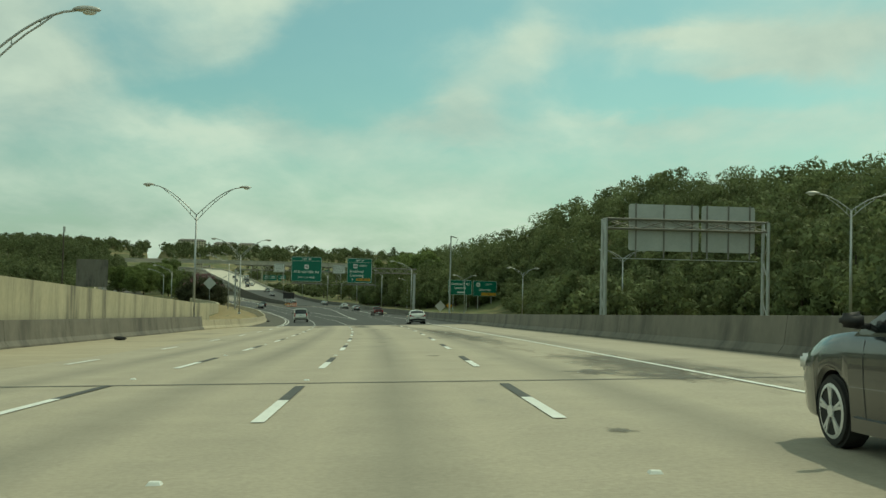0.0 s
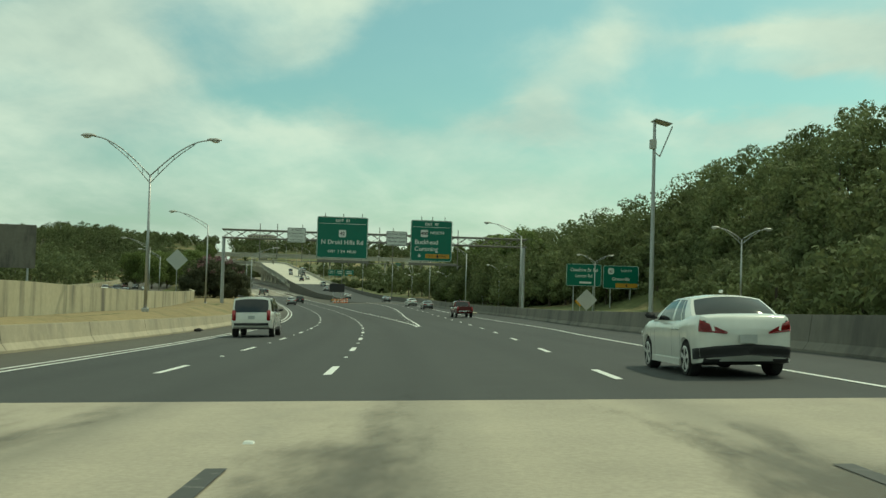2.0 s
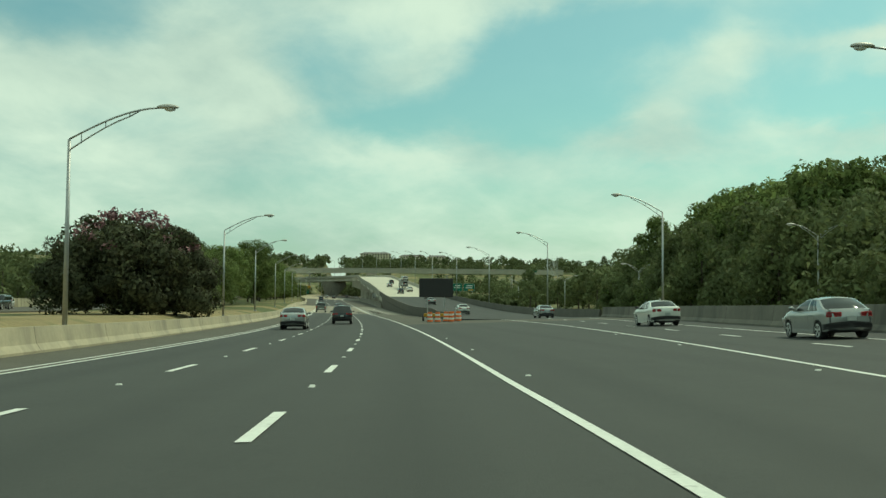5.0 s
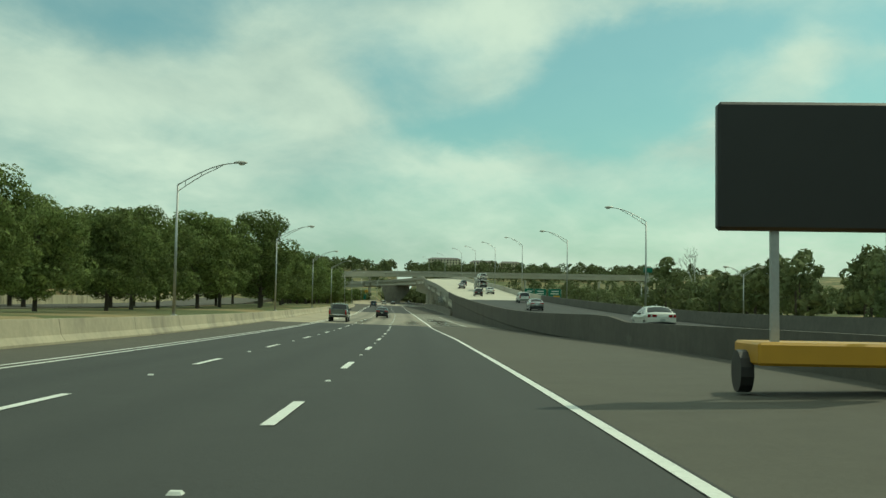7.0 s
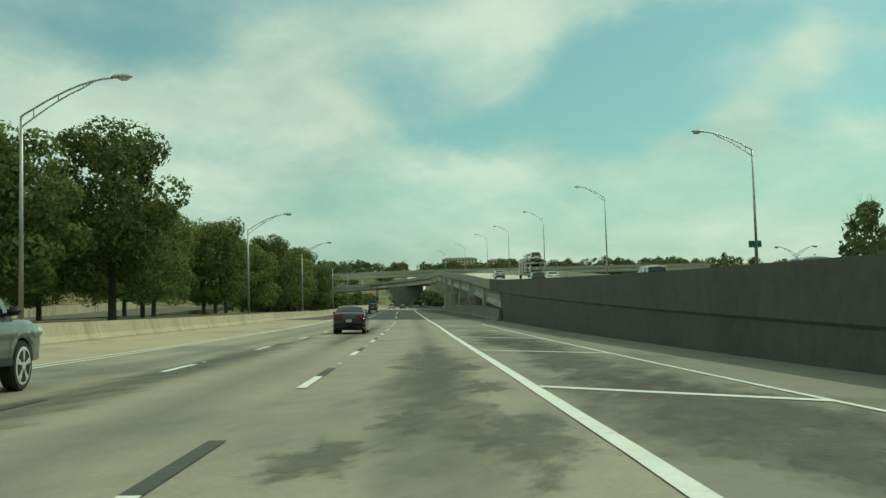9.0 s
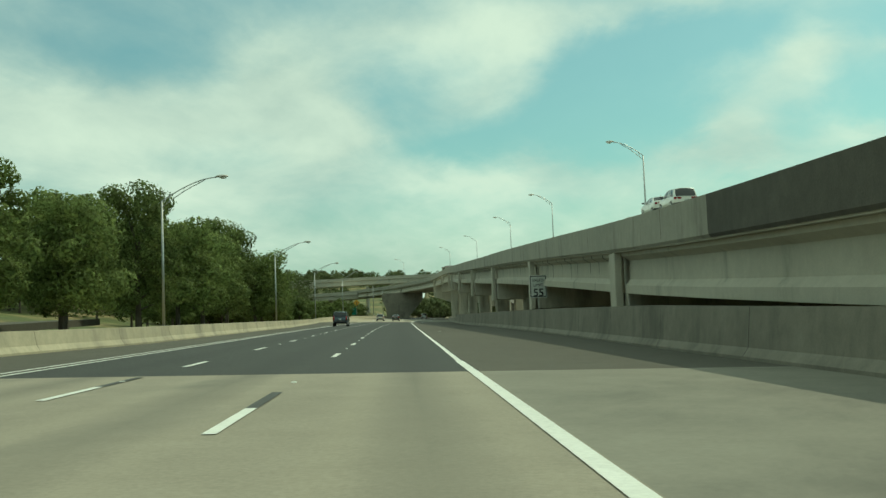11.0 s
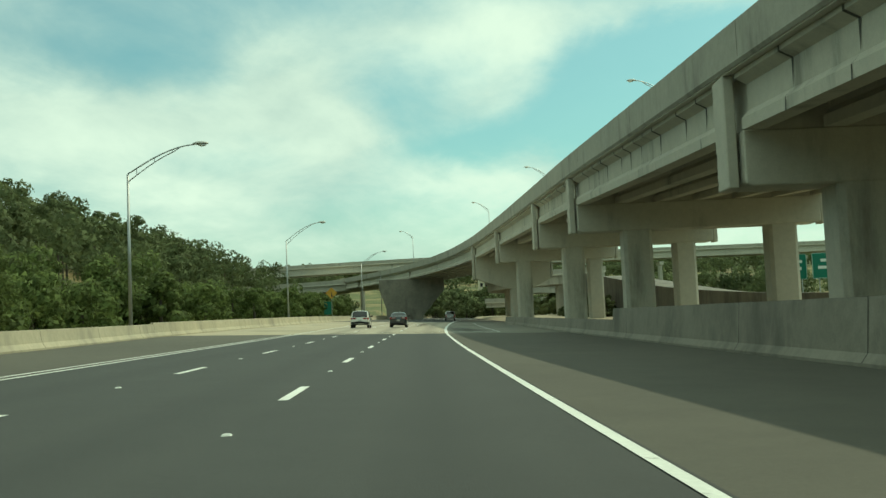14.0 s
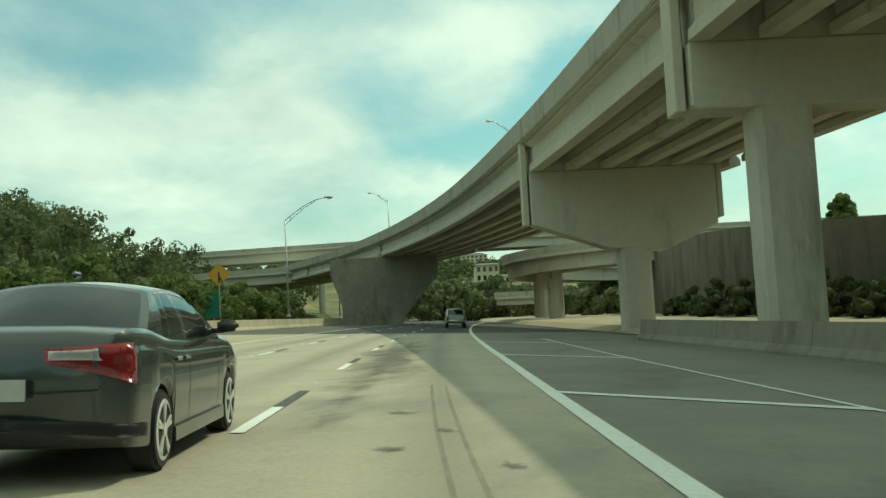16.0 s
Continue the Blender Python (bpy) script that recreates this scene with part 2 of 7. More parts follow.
def material(name, base, rough=0.7, metal=0.0, spec=0.5, scales=((3.0, 0.25),), bump=0.0, bump_scale=30.0, island=0.0, rand=0.0, stretch=(1, 1, 1), coat=0.0, dirt=None):
    """Base colour varied by noises (scale per metre, strength); bump grain; optional variation from piece to piece."""
    mt = bpy.data.materials.new(name)
    mt.use_nodes = True
    nt = mt.node_tree
    N, L = nt.nodes.new, nt.links.new
    b = nt.nodes["Principled BSDF"]
    b.inputs["Roughness"].default_value, b.inputs["Metallic"].default_value = rough, metal
    b.inputs["Specular IOR Level"].default_value = spec
    b.inputs["Coat Weight"].default_value = coat
    b.inputs["Coat Roughness"].default_value = 0.04
    tc = N("ShaderNodeTexCoord")
    mp = N("ShaderNodeMapping")
    mp.inputs["Scale"].default_value = stretch
    L(tc.outputs["Object"], mp.inputs[0])

    def mul(col, fac_out, lo, hi):
        r = N("ShaderNodeMapRange")
        L(fac_out, r.inputs["Value"])
        r.inputs["From Min"].default_value, r.inputs["From Max"].default_value = 0.25, 0.75
        r.inputs["To Min"].default_value, r.inputs["To Max"].default_value = lo, hi
        v = N("ShaderNodeVectorMath")
        v.operation = "SCALE"
        L(col, v.inputs[0])
        L(r.outputs[0], v.inputs["Scale"])
        return v.outputs[0]

    rgb = N("ShaderNodeRGB")
    rgb.outputs[0].default_value = (*base, 1)
    col = rgb.outputs[0]
    for i, (sc, st) in enumerate(scales):
        n = N("ShaderNodeTexNoise")
        n.inputs["Scale"].default_value, n.inputs["Detail"].default_value, n.inputs["Roughness"].default_value = sc, 6, 0.6
        L(mp.outputs[0], n.inputs["Vector"])
        col = mul(col, n.outputs["Fac"], 1 - st, 1 + st)
    if island:
        g = N("ShaderNodeNewGeometry")
        col = mul(col, g.outputs["Random Per Island"], 1 - island, 1 + island)
    if rand:
        g = N("ShaderNodeObjectInfo")
        col = mul(col, g.outputs["Random"], 1 - rand, 1 + rand)
    if dirt:
        dcol, dscale, lo, hi, dstretch = dirt
        m2 = N("ShaderNodeMapping")
        m2.inputs["Scale"].default_value = dstretch
        L(tc.outputs["Object"], m2.inputs[0])
        n = N("ShaderNodeTexNoise")
        n.inputs["Scale"].default_value, n.inputs["Detail"].default_value, n.inputs["Roughness"].default_value = dscale, 8, 0.65
        L(m2.outputs[0], n.inputs["Vector"])
        r = N("ShaderNodeMapRange")
        r.interpolation_type = "SMOOTHSTEP"
        L(n.outputs["Fac"], r.inputs["Value"])
        r.inputs["From Min"].default_value, r.inputs["From Max"].default_value = lo, hi
        mx = N("ShaderNodeMix")
        mx.data_type = "RGBA"
        L(r.outputs[0], mx.inputs["Factor"])
        L(col, mx.inputs[6])
        mx.inputs[7].default_value = (*dcol, 1)
        col = mx.outputs[2]
    L(col, b.inputs["Base Color"])
    if bump:
        n = N("ShaderNodeTexNoise")
        n.inputs["Scale"].default_value, n.inputs["Detail"].default_value = bump_scale, 5
        L(mp.outputs[0], n.inputs["Vector"])
        bp = N("ShaderNodeBump")
        bp.inputs["Strength"].default_value, bp.inputs["Distance"].default_value = bump, 0.02
        L(n.outputs["Fac"], bp.inputs["Height"])
        L(bp.outputs[0], b.inputs["Normal"])
    return mt


M = {}


def road_material(name, base, oil, oil_strength, patch, rough=0.85):
    """A road surface that knows its lanes: drip stains run down the lane middles, wheel tracks beside them."""
    mt = material(name, base, rough, scales=((0.05, 0.12), (0.9, 0.10), (22, 0.16)), bump=0.25, bump_scale=70, dirt=patch)
    nt = mt.node_tree
    N, L = nt.nodes.new, nt.links.new
    b = nt.nodes["Principled BSDF"]
    col = b.inputs["Base Color"].links[0].from_socket
    uv = N("ShaderNodeUVMap")
    uv.uv_map = "plan"
    sep = N("ShaderNodeSeparateXYZ")
    L(uv.outputs[0], sep.inputs[0])

    def m(op, a, c=None, clamp=False):
        n = N("ShaderNodeMath")
        n.operation, n.use_clamp = op, clamp
        for i, v in enumerate((a, c)):
            if v is None:
                continue
            if isinstance(v, (int, float)):
                n.inputs[i].default_value = v
            else:
                L(v, n.inputs[i])
        return n.outputs[0]
    lane = m("FRACT", m("DIVIDE", m("ADD", sep.outputs[0], 36.0), 3.45))
    mid = m("MULTIPLY", m("ABSOLUTE", m("SUBTRACT", lane, 0.5)), 2.0)
    strip = m("SUBTRACT", 1.0, m("MULTIPLY", mid, 2.4), True)
    track = m("SUBTRACT", 1.0, m("MULTIPLY", m("ABSOLUTE", m("SUBTRACT", mid, 0.52)), 5.0), True)
    mp = N("ShaderNodeMapping")
    mp.inputs["Scale"].default_value = (0.8, 0.05, 1)
    L(uv.outputs[0], mp.inputs[0])
    n = N("ShaderNodeTexNoise")
    n.inputs["Scale"].default_value, n.inputs["Detail"].default_value = 1.0, 6
    L(mp.outputs[0], n.inputs["Vector"])
    f = m("MULTIPLY", m("MULTIPLY", strip, n.outputs["Fac"]), oil_strength * 1.7, True)
    mx = N("ShaderNodeMix")
    mx.data_type = "RGBA"
    L(f, mx.inputs["Factor"])
    L(col, mx.inputs[6])
    mx.inputs[7].default_value = (*oil, 1)
    mx2 = N("ShaderNodeMix")
    mx2.data_type = "RGBA"
    L(m("MULTIPLY", m("MULTIPLY", track, n.outputs["Fac"]), oil_strength * 0.5, True), mx2.inputs["Factor"])
    L(mx.outputs[2], mx2.inputs[6])
    mx2.inputs[7].default_value = (base[0] * 1.25, base[1] * 1.25, base[2] * 1.2, 1)
    L(mx2.outputs[2], b.inputs["Base Color"])
    return mt


M["asphalt"] = road_material("asphalt", (0.043, 0.045, 0.042), (0.031, 0.033, 0.031), 0.7, None)
M["slab"] = road_material("road_concrete", (0.372, 0.329, 0.25), (0.17, 0.16, 0.125), 0.6, ((0.20, 0.195, 0.16), 0.35, 0.55, 0.8, (1, 0.35, 1)))
M["slab_worn"] = road_material("worn_road_concrete", (0.285, 0.256, 0.20), (0.14, 0.132, 0.105), 0.7, ((0.15, 0.147, 0.122), 0.3, 0.48, 0.75, (1, 0.35, 1)))
M["shoulder"] = material("shoulder_asphalt", (0.086, 0.080, 0.062), 0.9, scales=((0.08, 0.15), (1.2, 0.12), (26, 0.15)), bump=0.25, bump_scale=70)
M["gore"] = material("grey_gore_concrete", (0.205, 0.195, 0.158), 0.88, scales=((0.07, 0.14), (0.8, 0.14), (14, 0.1)), bump=0.15, bump_scale=60, dirt=((0.12, 0.115, 0.095), 0.4, 0.5, 0.75, (1, 0.4, 1)))
M["slab_edge"] = material("shoulder_concrete", (0.385, 0.33, 0.23), 0.88, scales=((0.07, 0.12), (0.8, 0.12), (14, 0.1)), bump=0.15, bump_scale=60, dirt=((0.2, 0.19, 0.15), 0.3, 0.5, 0.75, (1, 0.4, 1)))
M["paint"] = material("road_paint", (0.72, 0.73, 0.68), 0.6, scales=((1.2, 0.08), (18, 0.12)), dirt=((0.35, 0.35, 0.32), 5, 0.58, 0.75, (1, 1, 1)))
M["paint_black"] = material("black_road_paint", (0.055, 0.056, 0.05), 0.7, scales=((1.2, 0.15), (18, 0.15)), dirt=((0.2, 0.2, 0.17), 6, 0.58, 0.75, (1, 1, 1)))
M["tar"] = material("joint_tar", (0.10, 0.10, 0.085), 0.8, scales=((2, 0.2),))
M["oil"] = material("oil_stain", (0.13, 0.125, 0.105), 0.75, scales=((2.5, 0.3), (12, 0.2)))


def see_through(mt, lo, hi, scale, most, stretch=(1, 1, 1)):
    """Lets a stain thin out in blotches towards its rim (the mesh layer fade)."""
    nt = mt.node_tree
    N, L = nt.nodes.new, nt.links.new
    at_ = N("ShaderNodeAttribute")
    at_.attribute_name = "fade"
    tc, mp, n = N("ShaderNodeTexCoord"), N("ShaderNodeMapping"), N("ShaderNodeTexNoise")
    mp.inputs["Scale"].default_value = stretch
    L(tc.outputs["Object"], mp.inputs[0])
    L(mp.outputs[0], n.inputs["Vector"])
    n.inputs["Scale"].default_value, n.inputs["Detail"].default_value, n.inputs["Roughness"].default_value = scale, 9, 0.68
    s = N("ShaderNodeMath")
    s.operation = "MULTIPLY_ADD"
    L(at_.outputs["Fac"], s.inputs[0])
    s.inputs[1].default_value = 0.62
    L(n.outputs["Fac"], s.inputs[2])
    r = N("ShaderNodeMapRange")
    r.interpolation_type = "SMOOTHSTEP"
    L(s.outputs[0], r.inputs["Value"])
    r.inputs["From Min"].default_value, r.inputs["From Max"].default_value = lo, hi
    r.inputs["To Min"].default_value, r.inputs["To Max"].default_value = 0.0, most
    L(r.outputs[0], nt.nodes["Principled BSDF"].inputs["Alpha"])


see_through(M["oil"], 0.72, 1.0, 1.6, 0.62, (2.2, 0.9, 1))
M["wash"] = material("grey_road_film", (0.10, 0.10, 0.085), 0.8, scales=((0.5, 0.2), (9, 0.2)))
see_through(M["wash"], 0.58, 1.05, 0.9, 0.55, (2.0, 0.6, 1))
M["skid"] = material("tyre_mark", (0.09, 0.09, 0.08), 0.7, scales=((2, 0.2),))
see_through(M["skid"], 0.35, 1.0, 3.0, 0.26)
M["barrier"] = material("barrier_concrete", (0.44, 0.39, 0.275), 0.85, scales=((0.35, 0.14), (4, 0.12), (30, 0.08)), bump=0.2, bump_scale=25, dirt=((0.25, 0.225, 0.17), 0.45, 0.45, 0.75, (1, 1, 0.3)))
M["wall"] = material("retaining_wall_concrete", (0.46, 0.42, 0.29), 0.85, scales=((0.3, 0.14), (4, 0.10)), bump=0.2, bump_scale=25, dirt=((0.14, 0.13, 0.10), 0.7, 0.45, 0.72, (1, 1, 0.14)))
# dark grimy tone; on the right barrier it also carries the face's shade
M["grime_shade"] = material("grimy_shaded_concrete", (0.175, 0.162, 0.132), 0.9, scales=((0.35, 0.15), (3, 0.12)), bump=0.2, bump_scale=25, dirt=((0.085, 0.08, 0.068), 0.5, 0.45, 0.7, (1, 1, 0.3)))
# ramp wall concrete darkened for its shaded side, with pale scuffs
M["ramp_shade"] = material("shaded_wall_concrete", (0.105, 0.098, 0.080), 0.9, scales=((0.25, 0.2), (2.5, 0.18), (20, 0.1)), bump=0.25, bump_scale=22, dirt=((0.21, 0.20, 0.165), 0.55, 0.60, 0.78, (0.5, 0.5, 1.1)))
# dusty barrier tone; on the abutment pier it stands in for deck shade
M["pier_wall"] = material("dusty_shaded_concrete", (0.225, 0.208, 0.168), 0.9, scales=((0.35, 0.18), (3, 0.14), (24, 0.08)), bump=0.2, bump_scale=25, dirt=((0.13, 0.12, 0.098), 0.5, 0.48, 0.72, (1, 1, 0.5)))
M["bridge"] = material("bridge_concrete", (0.50, 0.47, 0.385), 0.82, scales=((0.2, 0.10), (3, 0.08), (24, 0.06)), bump=0.12, bump_scale=20, dirt=((0.22, 0.205, 0.165), 0.5, 0.55, 0.78, (1, 1, 0.2)))
M["parapet"] = material("parapet_concrete", (0.38, 0.36, 0.295), 0.85, scales=((0.25, 0.12), (3, 0.1), (24, 0.07)), bump=0.15, bump_scale=20, dirt=((0.2, 0.19, 0.155), 0.7, 0.5, 0.75, (1, 1, 0.25)))
M["deck_road"] = material("ramp_concrete", (0.52, 0.49, 0.40), 0.85, scales=((0.06, 0.1), (1.0, 0.08)))
M["steel"] = material("galvanised_steel", (0.42, 0.43, 0.42), 0.5, 0.75, scales=((2, 0.12), (20, 0.08)))
# galvanised steel again, darkened to the tone it has in shade
M["gantry"] = material("shaded_gantry_steel", (0.21, 0.20, 0.175), 0.6, 0.35, scales=((2, 0.15), (20, 0.1)))
M["lamp_head"] = material("lamp_housing", (0.45, 0.44, 0.40), 0.5, 0.3, scales=((4, 0.1),))
M["lamp_glass"] = material("lamp_lens", (0.62, 0.62, 0.58), 0.25, 0.0, scales=((4, 0.05),))
M["green"] = material("sign_green", (0.006, 0.135, 0.085), 0.42, scales=((0.8, 0.08), (9, 0.05)))
M["white"] = material("sign_white", (0.66, 0.68, 0.64), 0.45, scales=((2, 0.06),))
M["yellow"] = material("sign_yellow", (0.50, 0.27, 0.025), 0.45, scales=((2, 0.06),))
M["black"] = material("sign_black", (0.02, 0.02, 0.02), 0.5, scales=((2, 0.1),))
M["alu"] = material("sign_back_aluminium", (0.46, 0.47, 0.45), 0.5, 0.5, scales=((0.7, 0.1), (8, 0.06)))
M["grass"] = material("grass_ground", (0.085, 0.10, 0.030), 0.95, scales=((0.03, 0.3), (0.4, 0.25), (6, 0.3)), bump=0.6, bump_scale=9, dirt=((0.25, 0.19, 0.085), 0.05, 0.48, 0.62, (1, 1, 1)))
M["dry"] = material("dry_grass", (0.25, 0.195, 0.092), 0.95, scales=((0.2, 0.2), (3, 0.25), (20, 0.2)), bump=0.6, bump_scale=14, dirt=((0.11, 0.12, 0.045), 0.3, 0.5, 0.7, (1, 1, 1)))
M["leaf"] = material("leaves", (0.150, 0.190, 0.064), 0.75, scales=((0.25, 0.25),), island=0.35, rand=0.16)
M["leaf_dark"] = material("dark_leaves", (0.140, 0.165, 0.074), 0.8, scales=((0.05, 0.35), (0.25, 0.2)), island=0.2, rand=0.12)
M["leaf_bloom"] = material("crape_myrtle_leaves", (0.088, 0.095, 0.052), 0.65, scales=((0.5, 0.3),), island=0.45)
M["bloom"] = material("crape_myrtle_flowers", (0.24, 0.12, 0.13), 0.7, scales=((1, 0.2),), island=0.4)
M["bark"] = material("bark", (0.085, 0.07, 0.052), 0.9, scales=((2, 0.25), (14, 0.2)), bump=0.5, bump_scale=18, stretch=(1, 1, 0.25))


for key in ("leaf", "leaf_dark", "leaf_bloom"):
    nt = M[key].node_tree
    bs, out = nt.nodes["Principled BSDF"], nt.nodes["Material Output"]
    bs.inputs["Specular IOR Level"].default_value = 0.2
    thin, blend = nt.nodes.new("ShaderNodeBsdfTranslucent"), nt.nodes.new("ShaderNodeMixShader")
    nt.links.new(bs.inputs["Base Color"].links[0].from_socket, thin.inputs["Color"])
    blend.inputs[0].default_value = 0.36 if key == "leaf_dark" else 0.48
    nt.links.new(bs.outputs[0], blend.inputs[1])
    nt.links.new(thin.outputs[0], blend.inputs[2])
    nt.links.new(blend.outputs[0], out.inputs["Surface"])
M["cream"] = material("cream_render", (0.58, 0.52, 0.38), 0.85, scales=((0.1, 0.1), (2, 0.06)))
M["roof"] = material("grey_roof", (0.16, 0.15, 0.14), 0.9, scales=((0.2, 0.15), (3, 0.1)))
M["joint"] = material("open_joint", (0.06, 0.056, 0.046), 0.95, scales=((3, 0.2),))
M["drip"] = material("drip_stain", (0.085, 0.08, 0.065), 0.9, scales=((3, 0.25),))

# ---- ground ----


HILL_R = steps([(-300, 9), (0, 9), (110, 11), (180, 17), (240, 23), (300, 20), (340, 14), (425, 13), (445, 5), (470, 3), (640, 1.5), (800, 2), (1100, 4), (1350, 18), (1700, 50), (2300, 52), (3600, 20)])
HILL_L = steps([(-300, 3), (300, 1), (560, 0), (690, 8), (740, 15), (800, 20), (900, 24), (1000, 21), (1150, 14), (1400, 24), (1700, 52), (2300, 54), (3600, 20)])
BANK_L = steps([(-100, 2.6), (90, 2.6), (110, 0.8), (150, 0.95), (165, 1.15), (240, 1.4), (300, 0.9), (420, 0.5), (560, 0.5), (640, 0.2), (720, -0.3), (900, 0.5), (1200, 6), (1700, 48), (2300, 50), (3600, 20)])


def ground_h(s, o):
    """Height of the natural ground above the road's line."""
    if o > 0:
        t = max(0.0, min(1.0, (o - 44) / 46))
        far = max(0.0, min(1.0, (s - 1100) / 250))
        t = max(t, far)
        return -0.45 + HILL_R(s) * t * t * (3 - 2 * t)
    t = max(0.0, min(1.0, (EDGE_L(s) - 0.6 - o) / 5))
    u = max(0.0, min(1.0, (-o - 42) / 55))
    return -0.35 + (BANK_L(s) + 0.35) * t + max(0.0, HILL_L(s) - max(0.0, BANK_L(s))) * u


def build_ground():
    ss = [-600, -300, -160] + span(-100, 1000, 10) + [1040, 1100, 1180, 1300, 1450, 1700, 2100, 2700, 3600]
    oo = [-2600, -1400, -800, -500, -320, -220, -150, -110, -85, -70, -60, -50, -42, -35, -30, -26, -23, -21, -19.5, -18.2, -17.2, -16.2, -15.4,
          -14.6, -13.8, -13, -12.4, -11.8, -11, -5, 0, 5, 10, 14, 18, 22, 26, 29, 33, 38, 44, 50, 58, 66, 74, 82, 92, 107, 118, 135, 160, 200, 260, 340, 500, 800, 1400, 2600]
    verts = [at(s, o, ground_h(s, o) - (0.25 if abs(o) < 11.5 else 0)) for s in ss for o in oo]
    n = len(oo)
    faces = [(i * n + j, i * n + j + 1, (i + 1) * n + j + 1, (i + 1) * n + j) for i in range(len(ss) - 1) for j in range(n - 1)]
    tagged(link("ground", verts, faces, M["grass"], smoothed=True), "rolling grassy ground with dry patches beside the motorway", "ground", kind="structure")


build_ground()

# ---- roads ----


def sheet(name, s0, s1, lo, hi, h, mat, label, cols=4, step=6, banked=True, kind="structure", category="road", thick=0.25):
    def prof(s):
        a, b = lo(s), hi(s)
        pts = [(a + (b - a) * i / cols, h(s) if callable(h) else h) for i in range(cols + 1)]
        top = pts[0][1]
        return pts + [(b, top - thick), (a, top - thick)]
    st = span(s0, s1, step)
    v, f = sweep(st, prof, banked)
    ob = link(name, v, f, mat, plan=[(o - BEND(s), s) for s in st for o, hh in prof(s)])
    return tagged(ob, label, category, kind=kind)


LANE_R = lambda s: LINE_R(s) + BEND(s)
SEAM = lambda s: LINE_R(s) + 0.14 + BEND(s)
left_edge = lambda s: EDGE_L(s) + BEND(s)
main_l = lambda s: (-8.3 if s > 107 else -9.0) + BEND(s) - (0.5 if s > 350 else 0)
main_r = lambda s: EDGE_R(s) + 0.1 if s < 322 else (max(EDGE_R(s), RAMP_L(s)) if s < 336 else (RAMP_L(s) + 0.6 if s < 560 else (10.8 if s < 735 else 10.8 + 0.12 * (s - 735))))
SLABS = [(-100, 107, "slab"), (107, 180, "asphalt"), (180, 419, "asphalt"), (419, 530, "slab_worn"), (530, 724, "asphalt"), (724, 818, "slab"), (818, 1000, "asphalt")]
for a, b, mname in SLABS:
    what = "pale worn concrete" if "slab" in mname else "smooth dark grey asphalt"
    sheet("road", a, b, main_l, lambda s: SEAM(s) if s > 180 else main_r(s), 0.0, M[mname], what + " motorway carriageway", cols=6)
    sheet("road", a, b, left_edge, main_l, 0.0, M["slab_edge" if "slab" in mname else "shoulder"], ("tan concrete" if "slab" in mname else "brownish asphalt") + " inner shoulder", cols=2)
    if b > 180:
        def rgt(s):
            return main_r(s)
        wide = a < 322
        sheet("road", max(a, 180), min(b, 322) if wide else b, SEAM, rgt, 0.0,
              M["asphalt"] if wide else M["gore" if "slab" in mname else "shoulder"], "outer lanes and shoulder of the motorway" if wide else "outer shoulder of the motorway", cols=5)
        if wide:
            sheet("road", 322, b, SEAM, rgt, 0.0, M["shoulder"], "brownish asphalt shoulder beside the gore", cols=3)

# ramp at grade, then rising
sheet("road", 322, 345, lambda s: main_r(s) - 0.3, EDGE_R, 0.0, M["asphalt"], "asphalt start of the exit ramp", cols=4)


def ramp_h(s):
    return RAMP_H(s)


sheet("road", 340, 520, lambda s: RAMP_L(s) + 0.3, RAMP_R, lambda s: max(0.0, ramp_h(s)) + 0.004, M["asphalt"], "asphalt foot of the rising exit ramp", cols=4, banked=False, thick=0.3)
sheet("bridge_deck", 520, 1060, RAMP_L, RAMP_R, lambda s: ramp_h(s), M["deck_road"], "pale concrete deck of the curving flyover ramp", cols=4, banked=False, thick=0.35)


def jersey(name, s0, s1, o, h0, high, mat, label, side=1, banked=True, step=5, base=0.0):
    """A concrete safety barrier with a splayed foot; its traffic face looks along side."""
    def prof(s):
        c, z, t = o(s), (h0(s) if callable(h0) else h0), (high(s) if callable(high) else high)
        return [(c + side * 0.02, z - 0.3 - base), (c + side * 0.02, z + 0.08), (c - side * 0.14, z + 0.30), (c - side * 0.24, z + t),
                (c - side * 0.44, z + t), (c - side * 0.5, z + 0.1), (c - side * 0.62, z - 0.3 - base)]
    v, f = sweep(span(s0, s1, step), prof, banked)
    ob = tagged(link(name, v, f, mat), label, "barrier", kind="structure")
    # open joints between the cast lengths
    for q in span(s0 + 4, s1 - 4, 9.5):
        pr = prof(q)[1:4]
        vv = [at(q + d, x + side * 0.003, z, banked) for x, z in pr for d in (-0.02, 0.02)]
        link("joint", vv, [(2 * k, 2 * k + 1, 2 * k + 3, 2 * k + 2) for k in range(2)], M["joint"], ob)
    return ob


# left side: a tall stained wall first, then a low barrier
jersey("barrier_left", -100, 92, left_edge, 0.0, 1.15, M["grime_shade"], "grimy concrete barrier at the foot of a tall wall", 1)
jersey("barrier_left", 92, 720, left_edge, 0.0, 0.85, M["barrier"], "tan weathered concrete safety barrier", 1)
jersey("barrier_left", 720, 1000, left_edge, 0.0, 0.95, M["barrier"], "tan weathered concrete safety barrier", 1)
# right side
# its face turns from the sun; that shade is put into the dark colour
jersey("barrier_right", -100, 345, EDGE_R, 0.0, 1.1, M["grime_shade"], "grey concrete safety barrier with shade in its colour", -1)


